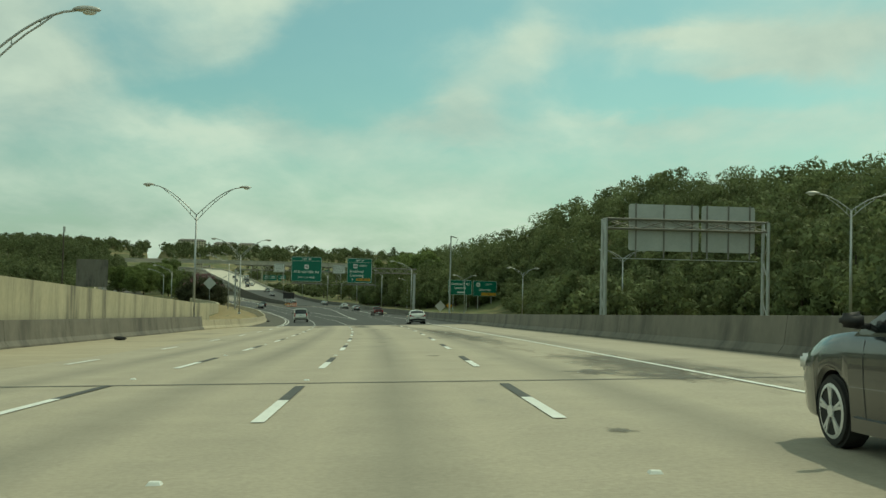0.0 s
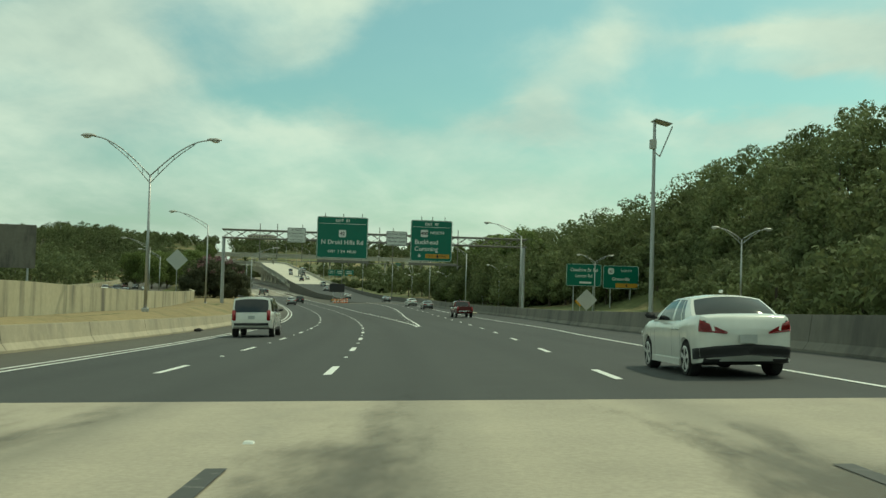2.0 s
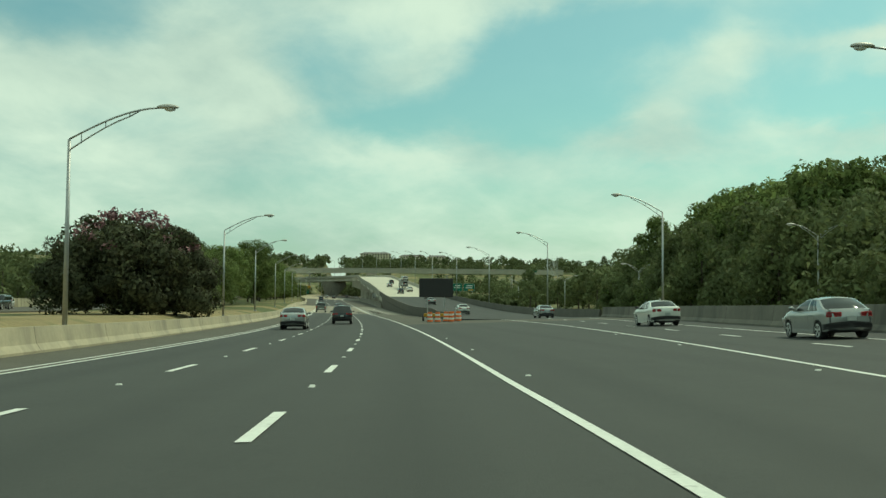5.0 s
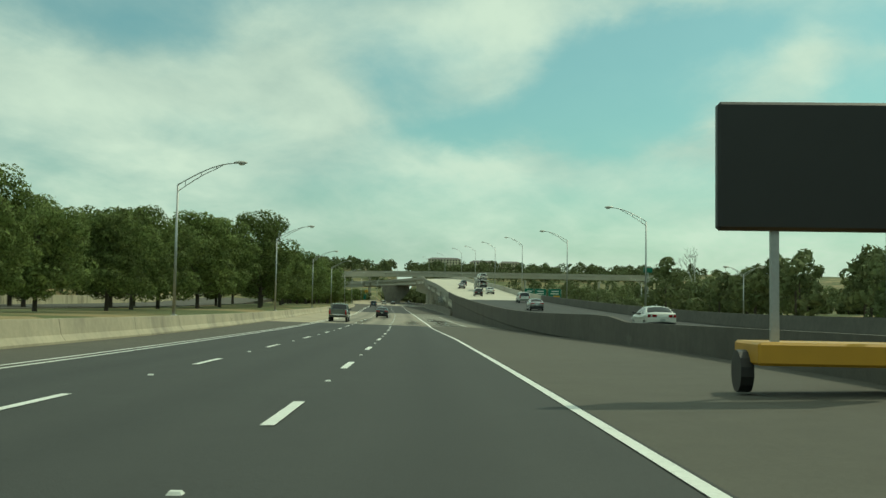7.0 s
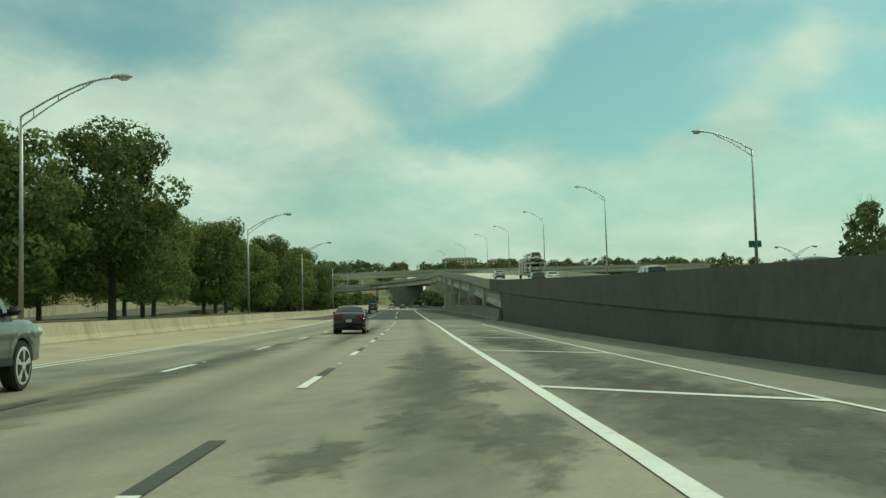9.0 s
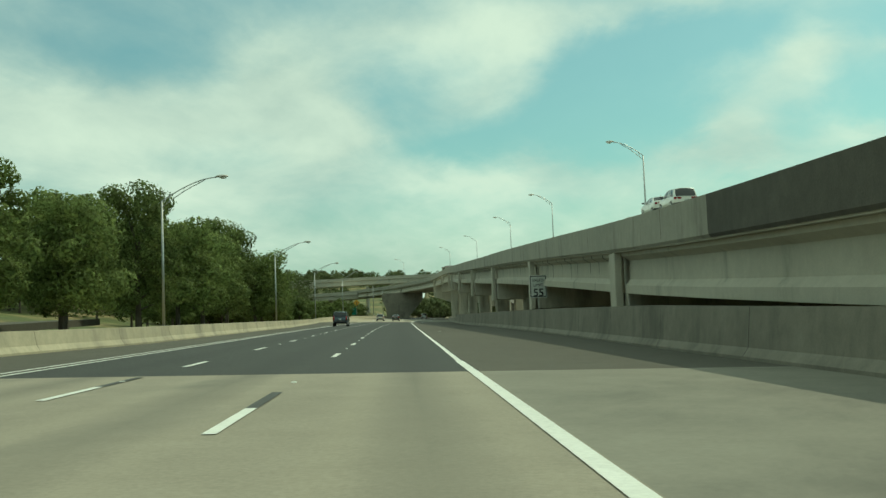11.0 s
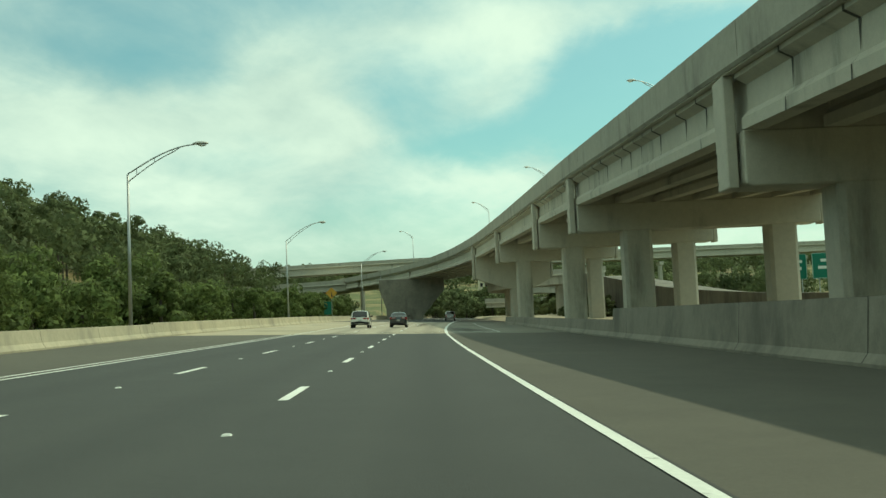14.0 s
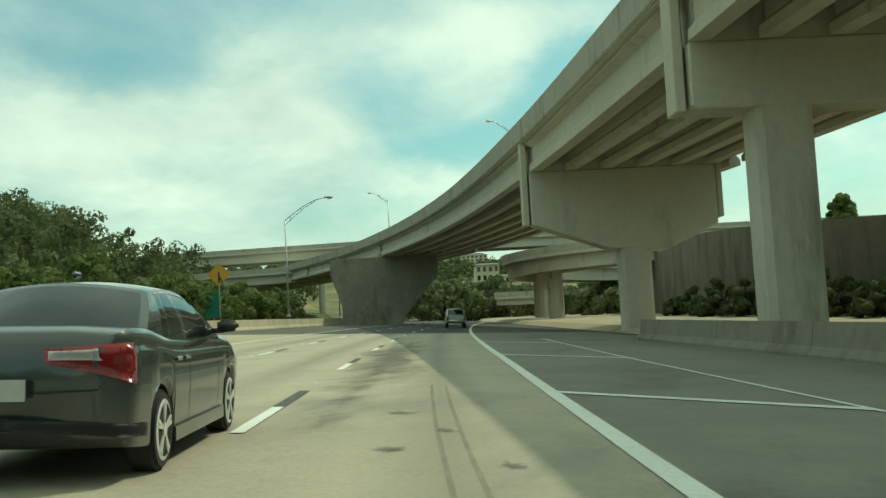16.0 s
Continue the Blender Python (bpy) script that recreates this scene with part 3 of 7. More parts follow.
def tall_wall(s0, s1, o, lo, hi, label):
    def prof(s):
        return [(o(s), lo(s)), (o(s), hi(s)), (o(s) - 0.35, hi(s)), (o(s) - 0.35, lo(s))]
    v, f = sweep(span(s0, s1, 5), prof)
    return tagged(link("retaining_wall", v, f, M["wall"]), label, "wall", kind="structure")


tall_wall(-100, 96, lambda s: EDGE_L(s) - 0.66, lambda s: -0.4, steps([(-100, 3.6), (40, 3.0), (80, 2.5), (96, 2.3)]), "tall tan concrete retaining wall streaked with dark stains")
tall_wall(96, 298, smooth([(96, -15.4), (130, -19.0), (200, -20.4), (246, -22.3), (298, -26.0)]), lambda s: 0.0, steps([(96, 2.4), (150, 2.9), (246, 2.8), (298, 2.9)]), "long tan concrete wall on a grassy bank")

# flyover: parapets, retaining wall, girders
RW = steps([(335, 0.68), (368, 0.70), (371, 1.0), (450, 1.02), (1060, 1.02)])


def parapet(side, edge, s0, s1, label):
    def prof(s):
        c, z = edge(s), max(0.0, ramp_h(s))
        t = RW(s) if side < 0 else 1.1
        foot = -0.30 if s > 520 else -max(0.35, z + 0.4)
        return [(c + side * 0.05, z + foot), (c + side * 0.05, z + max(foot, -0.42) + 0.01), (c + side * 0.12, z + max(foot, -0.42) + 0.10), (c + side * 0.12, z + t), (c - side * 0.1, z + t), (c - side * 0.3, z + 0.1), (c - side * 0.3, z + foot)]
    v, f = sweep(span(s0, s1, 4), prof, banked=False)
    # the lower lengths take the concrete with shade in its colour
    ob = tagged(link("parapet", v, f, M["ramp_shade"] if s1 < 600 else M["parapet"]), label, "parapet", kind="structure")
    if side < 0:
        for q in span(s0 + 6, min(s1, 900), 15.5):
            z = max(0.0, ramp_h(q))
            vv = [at(q + d, edge(q) - 0.124, z + h, False) for h in (-0.1, RW(q)) for d in (-0.02, 0.02)]
            link("joint", vv, [(0, 1, 3, 2)], M["joint"], ob)
    return ob


parapet(-1, RAMP_L, 335, 520, "dark concrete wall of the rising ramp, shade in its colour")
parapet(-1, RAMP_L, 520, 538, "dark parapet where the ramp leaves its wall, shade in its colour")
parapet(-1, RAMP_L, 538, 1060, "smooth concrete parapet of the flyover")
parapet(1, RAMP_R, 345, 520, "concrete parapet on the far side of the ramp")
parapet(1, RAMP_R, 520, 1060, "smooth concrete parapet of the flyover")
# low barrier in front of the piers
MED = smooth([(500, 8.2), (545, 8.9), (576, 9.7), (626, 10.0), (675, 9.8), (708, 10.1), (723, 9.95), (770, 10.2), (800, 10.5)])
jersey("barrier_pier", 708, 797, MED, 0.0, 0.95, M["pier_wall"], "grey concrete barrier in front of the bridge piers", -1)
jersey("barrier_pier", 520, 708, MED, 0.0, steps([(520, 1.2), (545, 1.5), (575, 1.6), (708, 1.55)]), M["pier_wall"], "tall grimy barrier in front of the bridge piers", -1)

PIERS = [554, 586, 620.2, 653.6, 685.8, 720.2, 743.5, 781, 811]


def pier(s):
    lo, hi, z = RAMP_L(s) + 0.45, RAMP_R(s) - 0.45, RAMP_H(s)
    w = hi - lo if s < 795 else 11.5
    thing = empty("bridge_pier", stand(s, lo, 0, banked=False), "concrete bridge pier with a hammerhead cap on two columns", "bridge pier", "piers of the flyover")
    top, bot = z - 2.2, z - (4.4 if 735 < s < 795 else 4.0)
    cheek = bot - (1.45 if s > 795 else 0)
    bm = bmesh.new()
    pr = [(0, bot - 1.45), (0, top), (w, top), (w, bot - 1.9), (8.2, bot - 3.4), (4.6, bot - 3.1)] if s > 795 else [(0, bot + 0.1), (0, top), (w, top), (w, bot + 0.1), (w - 0.2, bot), (0.2, bot)]
    a = [bm.verts.new((x, -0.85, h)) for x, h in pr]
    b = [bm.verts.new((x, 0.85, h)) for x, h in pr]
    bm.faces.new(a[::-1]), bm.faces.new(b)
    for i in range(len(pr)):
        j = (i + 1) % len(pr)
        bm.faces.new((a[i], a[j], b[j], b[i]))
    bmesh.ops.recalc_face_normals(bm, faces=bm.faces)
    bmesh.ops.bevel(bm, geom=bm.edges[:], offset=0.05, segments=1, affect="EDGES")
    part("cap", bm, M["bridge"], thing)
    for x in (-0.30, w + 0.30):
        bm = bmesh.new()
        box(bm, (x, 0, (cheek + z - 0.34) / 2 - 0.03), (0.36, 1.15, z - 0.34 - cheek))
        bmesh.ops.bevel(bm, geom=bm.edges[:], offset=0.04, segments=1, affect="EDGES")
        part("cheek_wall", bm, M["bridge"], thing)
    bm = bmesh.new()
    box(bm, (w / 2, 0, (top + z - 0.36) / 2), (w - 0.5, 1.5, z - 0.36 - top - 0.01))
    part("diaphragm", bm, M["bridge"], thing)
    for x in ((3.0 if s > 735 else 3.9, w - 2.5) if s < 795 else (6.3,)):
        bm = bmesh.new()
        pts = [(-0.95, -0.6), (-0.72, -0.8), (0.72, -0.8), (0.95, -0.6), (0.95, 0.6), (0.72, 0.8), (-0.72, 0.8), (-0.95, 0.6)]
        lowv = [bm.verts.new((x + p, q, -2.0)) for p, q in pts]
        topv = [bm.verts.new((x + p, q, bot + (0.1 if s < 795 else -3.0))) for p, q in pts]
        bm.faces.new(topv)
        for i in range(8):
            j = (i + 1) % 8
            bm.faces.new((lowv[i], lowv[j], topv[j], topv[i]))
        part("column", bm, M["bridge"], thing)


for s in PIERS:
    pier(s)


def girders(s0, s1):
    thing = empty("bridge_span", stand(s0, 0, 0, banked=False), "row of concrete girders under the flyover deck", "bridge span", "spans of the flyover")
    inv = thing.matrix_world.inverted()
    n = 7
    for k in range(n):
        def prof(s, k=k):
            c = RAMP_L(s) + 0.75 + (RAMP_R(s) - RAMP_L(s) - 1.5) * k / (n - 1)
            z = RAMP_H(s) - 0.36
            pts = [(-0.5, 0), (-0.5, -0.16), (-0.12, -0.36), (-0.12, -1.2), (-0.36, -1.45), (-0.36, -1.82), (0.36, -1.82), (0.36, -1.45), (0.12, -1.2), (0.12, -0.36), (0.5, -0.16), (0.5, 0)]
            return [(c + p, z + q) for p, q in pts]
        v, f = sweep(span(s0 + 0.95, s1 - 0.95, 6), prof, banked=False)
        link("girder", [inv @ p for p in v], f, M["bridge"], thing)
    if 550 < s0 < 735:
        # dark drip stains down the outer girder
        rs = random.Random(int(s0))
        q = s0 + 3.5
        while q < s1 - 2.5:
            c, z = RAMP_L(q) + 0.75, RAMP_H(q) - 0.36
            w = rs.uniform(0.12, 0.26)
            pts = [(-0.51, -0.02), (-0.51, -0.17), (-0.135, -0.365), (-0.135, -1.2), (-0.375, -1.45), (-0.375, -1.83)]
            if rs.random() < 0.3:
                pts = pts[:4]
            vv, ff = [], []
            for k, (a, b) in enumerate(pts):
                vv += [inv @ at(q - w / 2 + 0.05 * k * (k > 2), c + a, z + b, False), inv @ at(q + w / 2, c + a, z + b, False)]
            for k in range(len(pts) - 1):
                ff.append((2 * k, 2 * k + 1, 2 * k + 3, 2 * k + 2))
            link("drip_stain", vv, ff, M["drip"], thing, "dark water stain")
            q += rs.uniform(2.2, 4.6)


for a, b in zip([520] + PIERS + [893, 945, 1000], PIERS + [893, 945, 1000, 1058]):
    if b > a:
        girders(a, b)

# dry mown bank behind the inner barrier
def bank(s):
    lo = steps([(96, -15.3), (130, -18.9), (200, -20.3), (246, -22.2), (298, -25.9), (330, -27), (372, -21)])(s)
    hi = EDGE_L(s) + BEND(s) - 0.6
    return [(lo + (hi - lo) * i / 8, ground_h(s, lo + (hi - lo) * i / 8) + 0.05) for i in range(9)]


v, f = sweep(span(100, 372, 4), bank, closed=False)
tagged(link("verge", v, [q[::-1] for q in f], M["dry"], smoothed=True), "dry tan grass bank behind the inner barrier", "grass verge", kind="structure")

# ---- road markings, each a thin painted strip on the surface ----


def stripe(name, s0, s1, o, w, mat, label, h=0.012, step=4, group="", off=0.0):
    v, f = sweep(span(s0, s1, step), lambda s: [(o(s) - w / 2, h + off), (o(s) + w / 2, h + off)], closed=False)
    return tagged(link(name, v, [q[::-1] for q in f], mat), label, "road marking", group, kind="structure")


def slant_bar(s, o, across, back, wide=0.42):
    """A bar across the gore that runs back towards the shoulder."""
    v = [at(s - back * f + d, o + across * f, 0.012) for f in (0, .25, .5, .75, 1) for d in (-wide / 2, wide / 2)]
    ob = link("chevron_bar", v, [(2 * k, 2 * k + 2, 2 * k + 3, 2 * k + 1) for k in range(4)], M["paint"])
    return tagged(ob, "white bar painted aslant across the gore", "road marking", kind="structure")


L1 = lambda s: steps([(-100, -1.55), (50, -1.32), (125, -1.40), (230, -1.44), (400, -1.7), (420, -1.95), (600, -2.1), (750, -2.0)])(s) + BEND(s)
L2 = lambda s: L1(s) - 3.45
L3 = lambda s: L1(s) - 6.8
R1 = smooth([(-80, 2.0), (12, 2.1), (85, 3.3), (99, 3.5), (133, 5.0), (148, 5.8), (182, 7.5), (195, 8.2), (230, 10.4), (262, 12.8), (300, 15.5), (340, 18.4), (400, 19.0), (700, 19.0)])
R2 = smooth([(-80, 6.0), (20, 6.4), (88, 7.1), (142, 9.3), (157, 10.4), (187, 11.6), (217, 12.9), (271, 16.2), (300, 18.6), (340, 22.3), (400, 23.3), (700, 23.3)])
GORE = smooth([(168, 2.75), (187, 3.6), (205, 4.5), (244, 7.7), (268, 10.0), (299, 12.1), (340, 13.4), (400, 12.6), (500, 12.4), (700, 13.4)])


def dashes(s0, s1, o, marks, concrete):
    """Dashes whose starts run evenly through the given (count, station) marks."""
    ks, st = [k for k, v in marks], [v for k, v in marks]
    first, last = st[0] - (st[1] - st[0]) / (ks[1] - ks[0]) * 40, st[-1] + (st[-1] - st[-2]) / (ks[-1] - ks[-2]) * 40
    place = steps([(ks[0] - 40, first)] + list(marks) + [(ks[-1] + 40, last)])
    for k in range(ks[0] - 40, ks[-1] + 41):
        a = place(k)
        if a < s0 or a + (6.1 if concrete else 3.1) > s1:
            continue
        stripe("lane_dash", a, a + 3.05, o, 0.16, M["paint"], "white dash of a broken lane line", step=3.1, group="lane dashes")
        if concrete:
            stripe("lane_dash_black", a + 3.06, a + 6.0, o, 0.17, M["paint_black"], "black contrast dash behind a white one", step=3.1, group="black lane dashes")


M1 = [(0, 11.8), (6, 83.0)]
M2 = [(0, 124.6), (4, 172.0), (10, 241.0), (20, 358.0), (23, 394.0)]
M3 = [(0, 418.2), (1, 431.0), (3, 456.0)]
M4 = [(0, 539.0), (4, 591.0), (8, 643.0), (12, 694.0)]
M5 = [(0, 734.0), (2, 759.0)]
shift = lambda mk, d: [(k, v + d) for k, v in mk]
dashes(-60, 107, L1, M1, True)
dashes(-60, 107, L2, shift(M1, 0.8), True)
dashes(-60, 107, L3, shift(M1, 3.5), False)
dashes(-60, 107, R1, M1, True)
dashes(107, 419, L1, M2, False)
dashes(107, 419, L2, shift(M2, 0.8), False)
dashes(107, 340, R1, [(0, 135.0), (1, 147.0), (4, 182.0), (5, 193.0)], False)
dashes(416, 530, L1, M3, True)
dashes(419, 530, L2, shift(M3, 5.0), True)
dashes(530, 724, L1, M4, False)
dashes(530, 724, L2, shift(M4, 8.0), False)
dashes(722, 818, L1, M5, True)
dashes(722, 818, L2, shift(M5, -3.0), True)
dashes(818, 940, L1, M5, False)
dashes(818, 940, L2, shift(M5, -3.0), False)
stripe("solid_line", 107, 724, lambda s: L3(s), 0.13, M["paint"], "inner solid white line of a double line")
stripe("solid_line", 107, 724, lambda s: L3(s) - 0.42, 0.13, M["paint"], "outer solid white line of a double line")
stripe("solid_line", 724, 1000, lambda s: L3(s) - 0.2, 0.14, M["paint"], "worn white edge line")
stripe("solid_line", -100, 335, R2, 0.14, M["paint"], "white outer edge line")
for a, b, w in ((166, 415, 0.15), (415, 535, 0.21), (535, 724, 0.15)):
    stripe("solid_line", a, b, LANE_R, w, M["paint"], "broad white line along the gore")
stripe("solid_line", 725, 1000, LANE_R, 0.22, M["paint"], "broad white line along the gore")
stripe("solid_line", 166.5, 345, GORE, 0.15, M["paint"], "white line parting the exit ramp")
stripe("solid_line", 424, 500, lambda s: 5.45, 0.12, M["paint"], "thin white line along the shoulder")
for s in (431, 447, 463, 479.5, 496):
    slant_bar(s, 1.9, 3.55, 3.1)
for s in (731.5, 748, 764, 779.4, 794.8):
    slant_bar(s, 2.05 + BEND(s), 3.4, 3.5)
stripe("solid_line", 728, 800, lambda s: 5.45 + BEND(s), 0.10, M["paint"], "thin white line along the shoulder")
# sawn joints across the concrete
for s in (-20, 18.6, 52, 80.5):
    stripe("road_joint", s - 0.09, s + 0.09, lambda q: -0.7, 24.0, M["tar"], "dark joint across the concrete lanes", h=0.006, step=1)


# raised reflectors between the dashes


def reflector(s, o):
    bm = bmesh.new()
    box(bm, (0, 0, 0.012), (0.11, 0.10, 0.024))
    for v in bm.verts:
        if v.co.z > 0.02:
            v.co.x *= 0.7
            v.co.y *= 0.6
    ob = part("reflector", bm, M["paint"])
    ob.matrix_world = stand(s, o, 0.0)
    return tagged(ob, "small white raised road reflector", "road reflector", "road reflectors")


ref = reflector(248.8, L1(248.8))
spots = [(7.6, -1.61), (7.7, 2.11)]
for mk, a, b in ((M1, 0, 107), (M2, 107, 419), (M3, 419, 530), (M4, 530, 724), (M5, 724, 800)):
    ks, st = [k for k, v in mk], [v for k, v in mk]
    per = (st[-1] - st[0]) / (ks[-1] - ks[0])
    k = int((a - st[0]) / per)
    while st[0] + k * per + per * 0.64 < b:
        q = float(np.interp(k, ks, st)) if ks[0] <= k <= ks[-1] else st[0] + k * per
        if q > a:
            spots += [(q + per * 0.64, L1(q)), (q + per * 0.64 + (8 if mk is M4 else 1), L2(q))]
        k += 1
for s, o in spots:
    copy_thing(ref, stand(s, o, 0.0))
for s in (174, 186, 198, 210, 223, 236, 250, 264, 278):
    copy_thing(ref, stand(s, GORE(s) - 0.45, 0.0))
    copy_thing(ref, stand(s + 1, LANE_R(s) + 0.55, 0.0))

# stains, patches and skid marks


def stain(s, o, ls, lo, mat, label, seed, h=0.007, ragged=0.35, turn=0.0):
    r = random.Random(seed)
    n = 26
    ph = [r.uniform(0, 6.28) for _ in range(4)]
    pts = []
    for i in range(n):
        a = i * 2 * math.pi / n
        q = 1 + ragged * (math.sin(2 * a + ph[0]) * .4 + math.sin(5 * a + ph[1]) * .35 + math.sin(9 * a + ph[2]) * .3) + r.uniform(-.1, .1) * ragged * 2
        x, y = math.cos(a) * q * lo / 2, math.sin(a) * q * ls / 2
        c, d = math.cos(turn), math.sin(turn)
        pts.append((s + y * c - x * d, o + x * c + y * d))
    rings = (1.0, 0.75, 0.5, 0.25)
    verts = [at(s + (a - s) * q, o + (b - o) * q, h) for q in rings for a, b in pts] + [at(s, o, h)]
    faces = []
    for k in range(3):
        faces += [(k * n + i, k * n + (i + 1) % n, (k + 1) * n + (i + 1) % n, (k + 1) * n + i)[::-1] for i in range(n)]
    faces += [(3 * n + i, 3 * n + (i + 1) % n, 4 * n)[::-1] for i in range(n)]
    ob = link("road_stain", verts, faces, mat)
    fade_layer(ob, [1 - q for q in rings for _ in range(n)] + [1.0])
    return tagged(ob, label, "road stain", kind="structure")


def fade_layer(ob, values):
    layer = ob.data.attributes.new("fade", "FLOAT", "POINT")
    for d, v in zip(layer.data, values):
        d.value = v


stain(19.5, 5.6, 6.5, 2.4, M["oil"], "dark oil stain on concrete", 1)
stain(21, 4.4, 4.0, 2.0, M["oil"], "dark oil stain on concrete", 2)
stain(10.5, 2.5, 0.8, 0.5, M["oil"], "small dark spot on concrete", 3)
stain(80.0, 0.6, 2.0, 2.2, M["oil"], "thin dark smear on concrete", 4)
for i, (s, o, a, b) in enumerate(((424.5, 1.0, 9.0, 2.2), (431, 1.0, 7, 1.3), (426, -0.2, 3.5, 1.2), (423, -0.9, 4, 1.6), (437, -0.5, 2, 1.2), (423, 3.9, 12, 4.4), (438, 3.6, 7, 3.6), (452, 3.4, 9, 3.2), (437, 1.0, 6, 1.4),
                                  (727, -2.6, 6, 3.0), (729, -0.6, 3, 4.2), (728, 0.9, 4, 1.8), (727, -5.5, 6, 4.0), (757.5, -0.3, 0.6, 0.6), (759, 0.25, 0.6, 0.4), (756.4, 0.7, 0.7, 0.4), (761, -0.3, 0.7, 0.6), (63, -0.9, 1.2, 0.9), (30, 1.5, 0.8, 1.2), (45, 0.2, 1, 1.1), (69, 4.2, 1, 1.3))):
    stain(s, o, a, b, M["oil"], "dark asphalt smear on concrete", 20 + i, h=0.007 + 0.0004 * i, ragged=0.5)
for i, (s, o, a, b) in enumerate(((428, 3.7, 30, 4.6), (455, 3.6, 34, 4.2), (438, 0.2, 40, 3.0), (740, 3.3, 40, 4.2), (60, 4.6, 70, 3.0), (24, 6.0, 22, 4.0), (474, -3.4, 60, 2.6), (780, -0.8, 50, 2.4), (450, 3.7, 70, 4.0), (441, -5.2, 60, 2.6), (97, -0.4, 22, 2.6), (99, 3.2, 16, 2.0), (99, -4.2, 18, 2.2))):
    stain(s, o, a, b, M["wash"], "thin grey film of rubber and dirt on concrete", 60 + i, h=0.0045 + 0.0002 * i, ragged=0.4)
for k, (s0, o0, rad, n) in enumerate(((79.5, 3.0, 2.2, 0), (80.5, 3.9, 2.6, 1))):
    pts = [(s0 + 1.7 * math.sin(a), o0 + rad * 0.35 * (1 - math.cos(a)) - 0.3 * a) for a in [0.25 * i - 0.4 for i in range(10)]]
    verts = []
    for a, b in pts:
        verts += [at(a - 0.02, b - 0.07, 0.007), at(a + 0.02, b + 0.07, 0.007)]
    faces = [(2 * i, 2 * i + 1, 2 * i + 3, 2 * i + 2) for i in range(len(pts) - 1)]
    sk = link("skid_mark", verts, faces, M["skid"])
    fade_layer(sk, [0.6] * len(verts))
    tagged(sk, "curved dark tyre skid mark on concrete", "skid mark", kind="structure")
for x in (-0.12, 0.12):
    v, f = sweep(span(752, 766, 1), lambda s, x=x: [(0.35 + x - 0.025 + 0.0012 * (s - 752) ** 2 - 0.02 * (s - 752), 0.007), (0.35 + x + 0.025 + 0.0012 * (s - 752) ** 2 - 0.02 * (s - 752), 0.007)], closed=False)
    sk = link("skid_mark", v, [q[::-1] for q in f], M["skid"])
    fade_layer(sk, [0.45] * len(v))
    tagged(sk, "faint dark tyre track on concrete", "skid mark", kind="structure")

# ---- street lamps ----


def tube(pts, r, n=6):
    """One bent tube through points that lie in a plane y = const."""
    bm = bmesh.new()
    rings = []
    for i, p in enumerate(pts):
        d = (pts[min(i + 1, len(pts) - 1)] - pts[max(i - 1, 0)]).normalized()
        side = Vector((0, 1, 0))
        up = d.cross(side)
        rings.append([bm.verts.new(p + (side * math.cos(a) + up * math.sin(a)) * r) for a in [k * 2 * math.pi / n for k in range(n)]])
    for a, b in zip(rings, rings[1:]):
        for k in range(n):
            bm.faces.new((a[k], a[(k + 1) % n], b[(k + 1) % n], b[k]))
    bm.faces.new(rings[0][::-1]), bm.faces.new(rings[-1])
    bmesh.ops.recalc_face_normals(bm, faces=bm.faces)
    return bm


def lamp_arm(thing, side, z, reach=3.9, rise=1.5):
    """A truss arm that curves up from the pole to a lamp head."""
    def top(t):
        return Vector((side * reach * t, 0, z + rise * math.sin(t * 1.5)))

    def low(t):
        return Vector((side * reach * t * 0.8, 0, z - 0.5 + (rise + 0.38) * math.sin(t * 0.8 * 1.5)))
    part("upper_tube", tube([top(i / 8) for i in range(9)], 0.045), M["steel"], thing, smoothed=True)
    low_pts = [low(i / 6) for i in range(7)]
    low_pts[-1] = top(0.80)
    part("lower_tube", tube(low_pts, 0.035), M["steel"], thing, smoothed=True)
    for i in (1, 3, 5):
        bm = bmesh.new()
        rod(bm, low_pts[i], top(i / 6 * 0.8), 0.025, n=5)
        part("strut", bm, M["steel"], thing)
    tip = top(1.0)
    bm = bmesh.new()
    r = bmesh.ops.create_uvsphere(bm, u_segments=12, v_segments=8, radius=1.0)
    for v in r["verts"]:
        v.co.x *= 0.52
        v.co.y *= 0.21
        v.co.z *= 0.16 if v.co.z > 0 else 0.06
        v.co += tip + Vector((side * 0.35, 0, 0.02))
    head = part("lamp_head", bm, M["lamp_head"], thing, smoothed=True)
    bm = bmesh.new()
    r = bmesh.ops.create_uvsphere(bm, u_segments=10, v_segments=6, radius=1.0)
    for v in r["verts"]:
        v.co.x *= 0.27
        v.co.y *= 0.15
        v.co.z *= 0.12
        v.co += tip + Vector((side * 0.45, 0, -0.04))
    part("lens", bm, M["lamp_glass"], head, smoothed=True)


def street_lamp(m, height, sides, label, group, reach=3.9, rise=1.5):
    thing = empty("street_lamp", m, label, "street lamp", group)
    bm = bmesh.new()
    rod(bm, (0, 0, 0.1), (0, 0, height), 0.12, 0.07, 10)
    part("pole", bm, M["steel"], thing, smoothed=True)
    bm = bmesh.new()
    box(bm, (0, 0, 0.1), (0.42, 0.42, 0.25))
    bmesh.ops.bevel(bm, geom=bm.edges[:], offset=0.03, segments=1, affect="EDGES")
    part("base_plate", bm, M["steel"], thing)
    for side in sides:
        lamp_arm(thing, side, height, reach, rise)
    return thing


SINGLE = "grey steel street lamp with one truss arm"
DOUBLE = "grey steel street lamp with two truss arms"
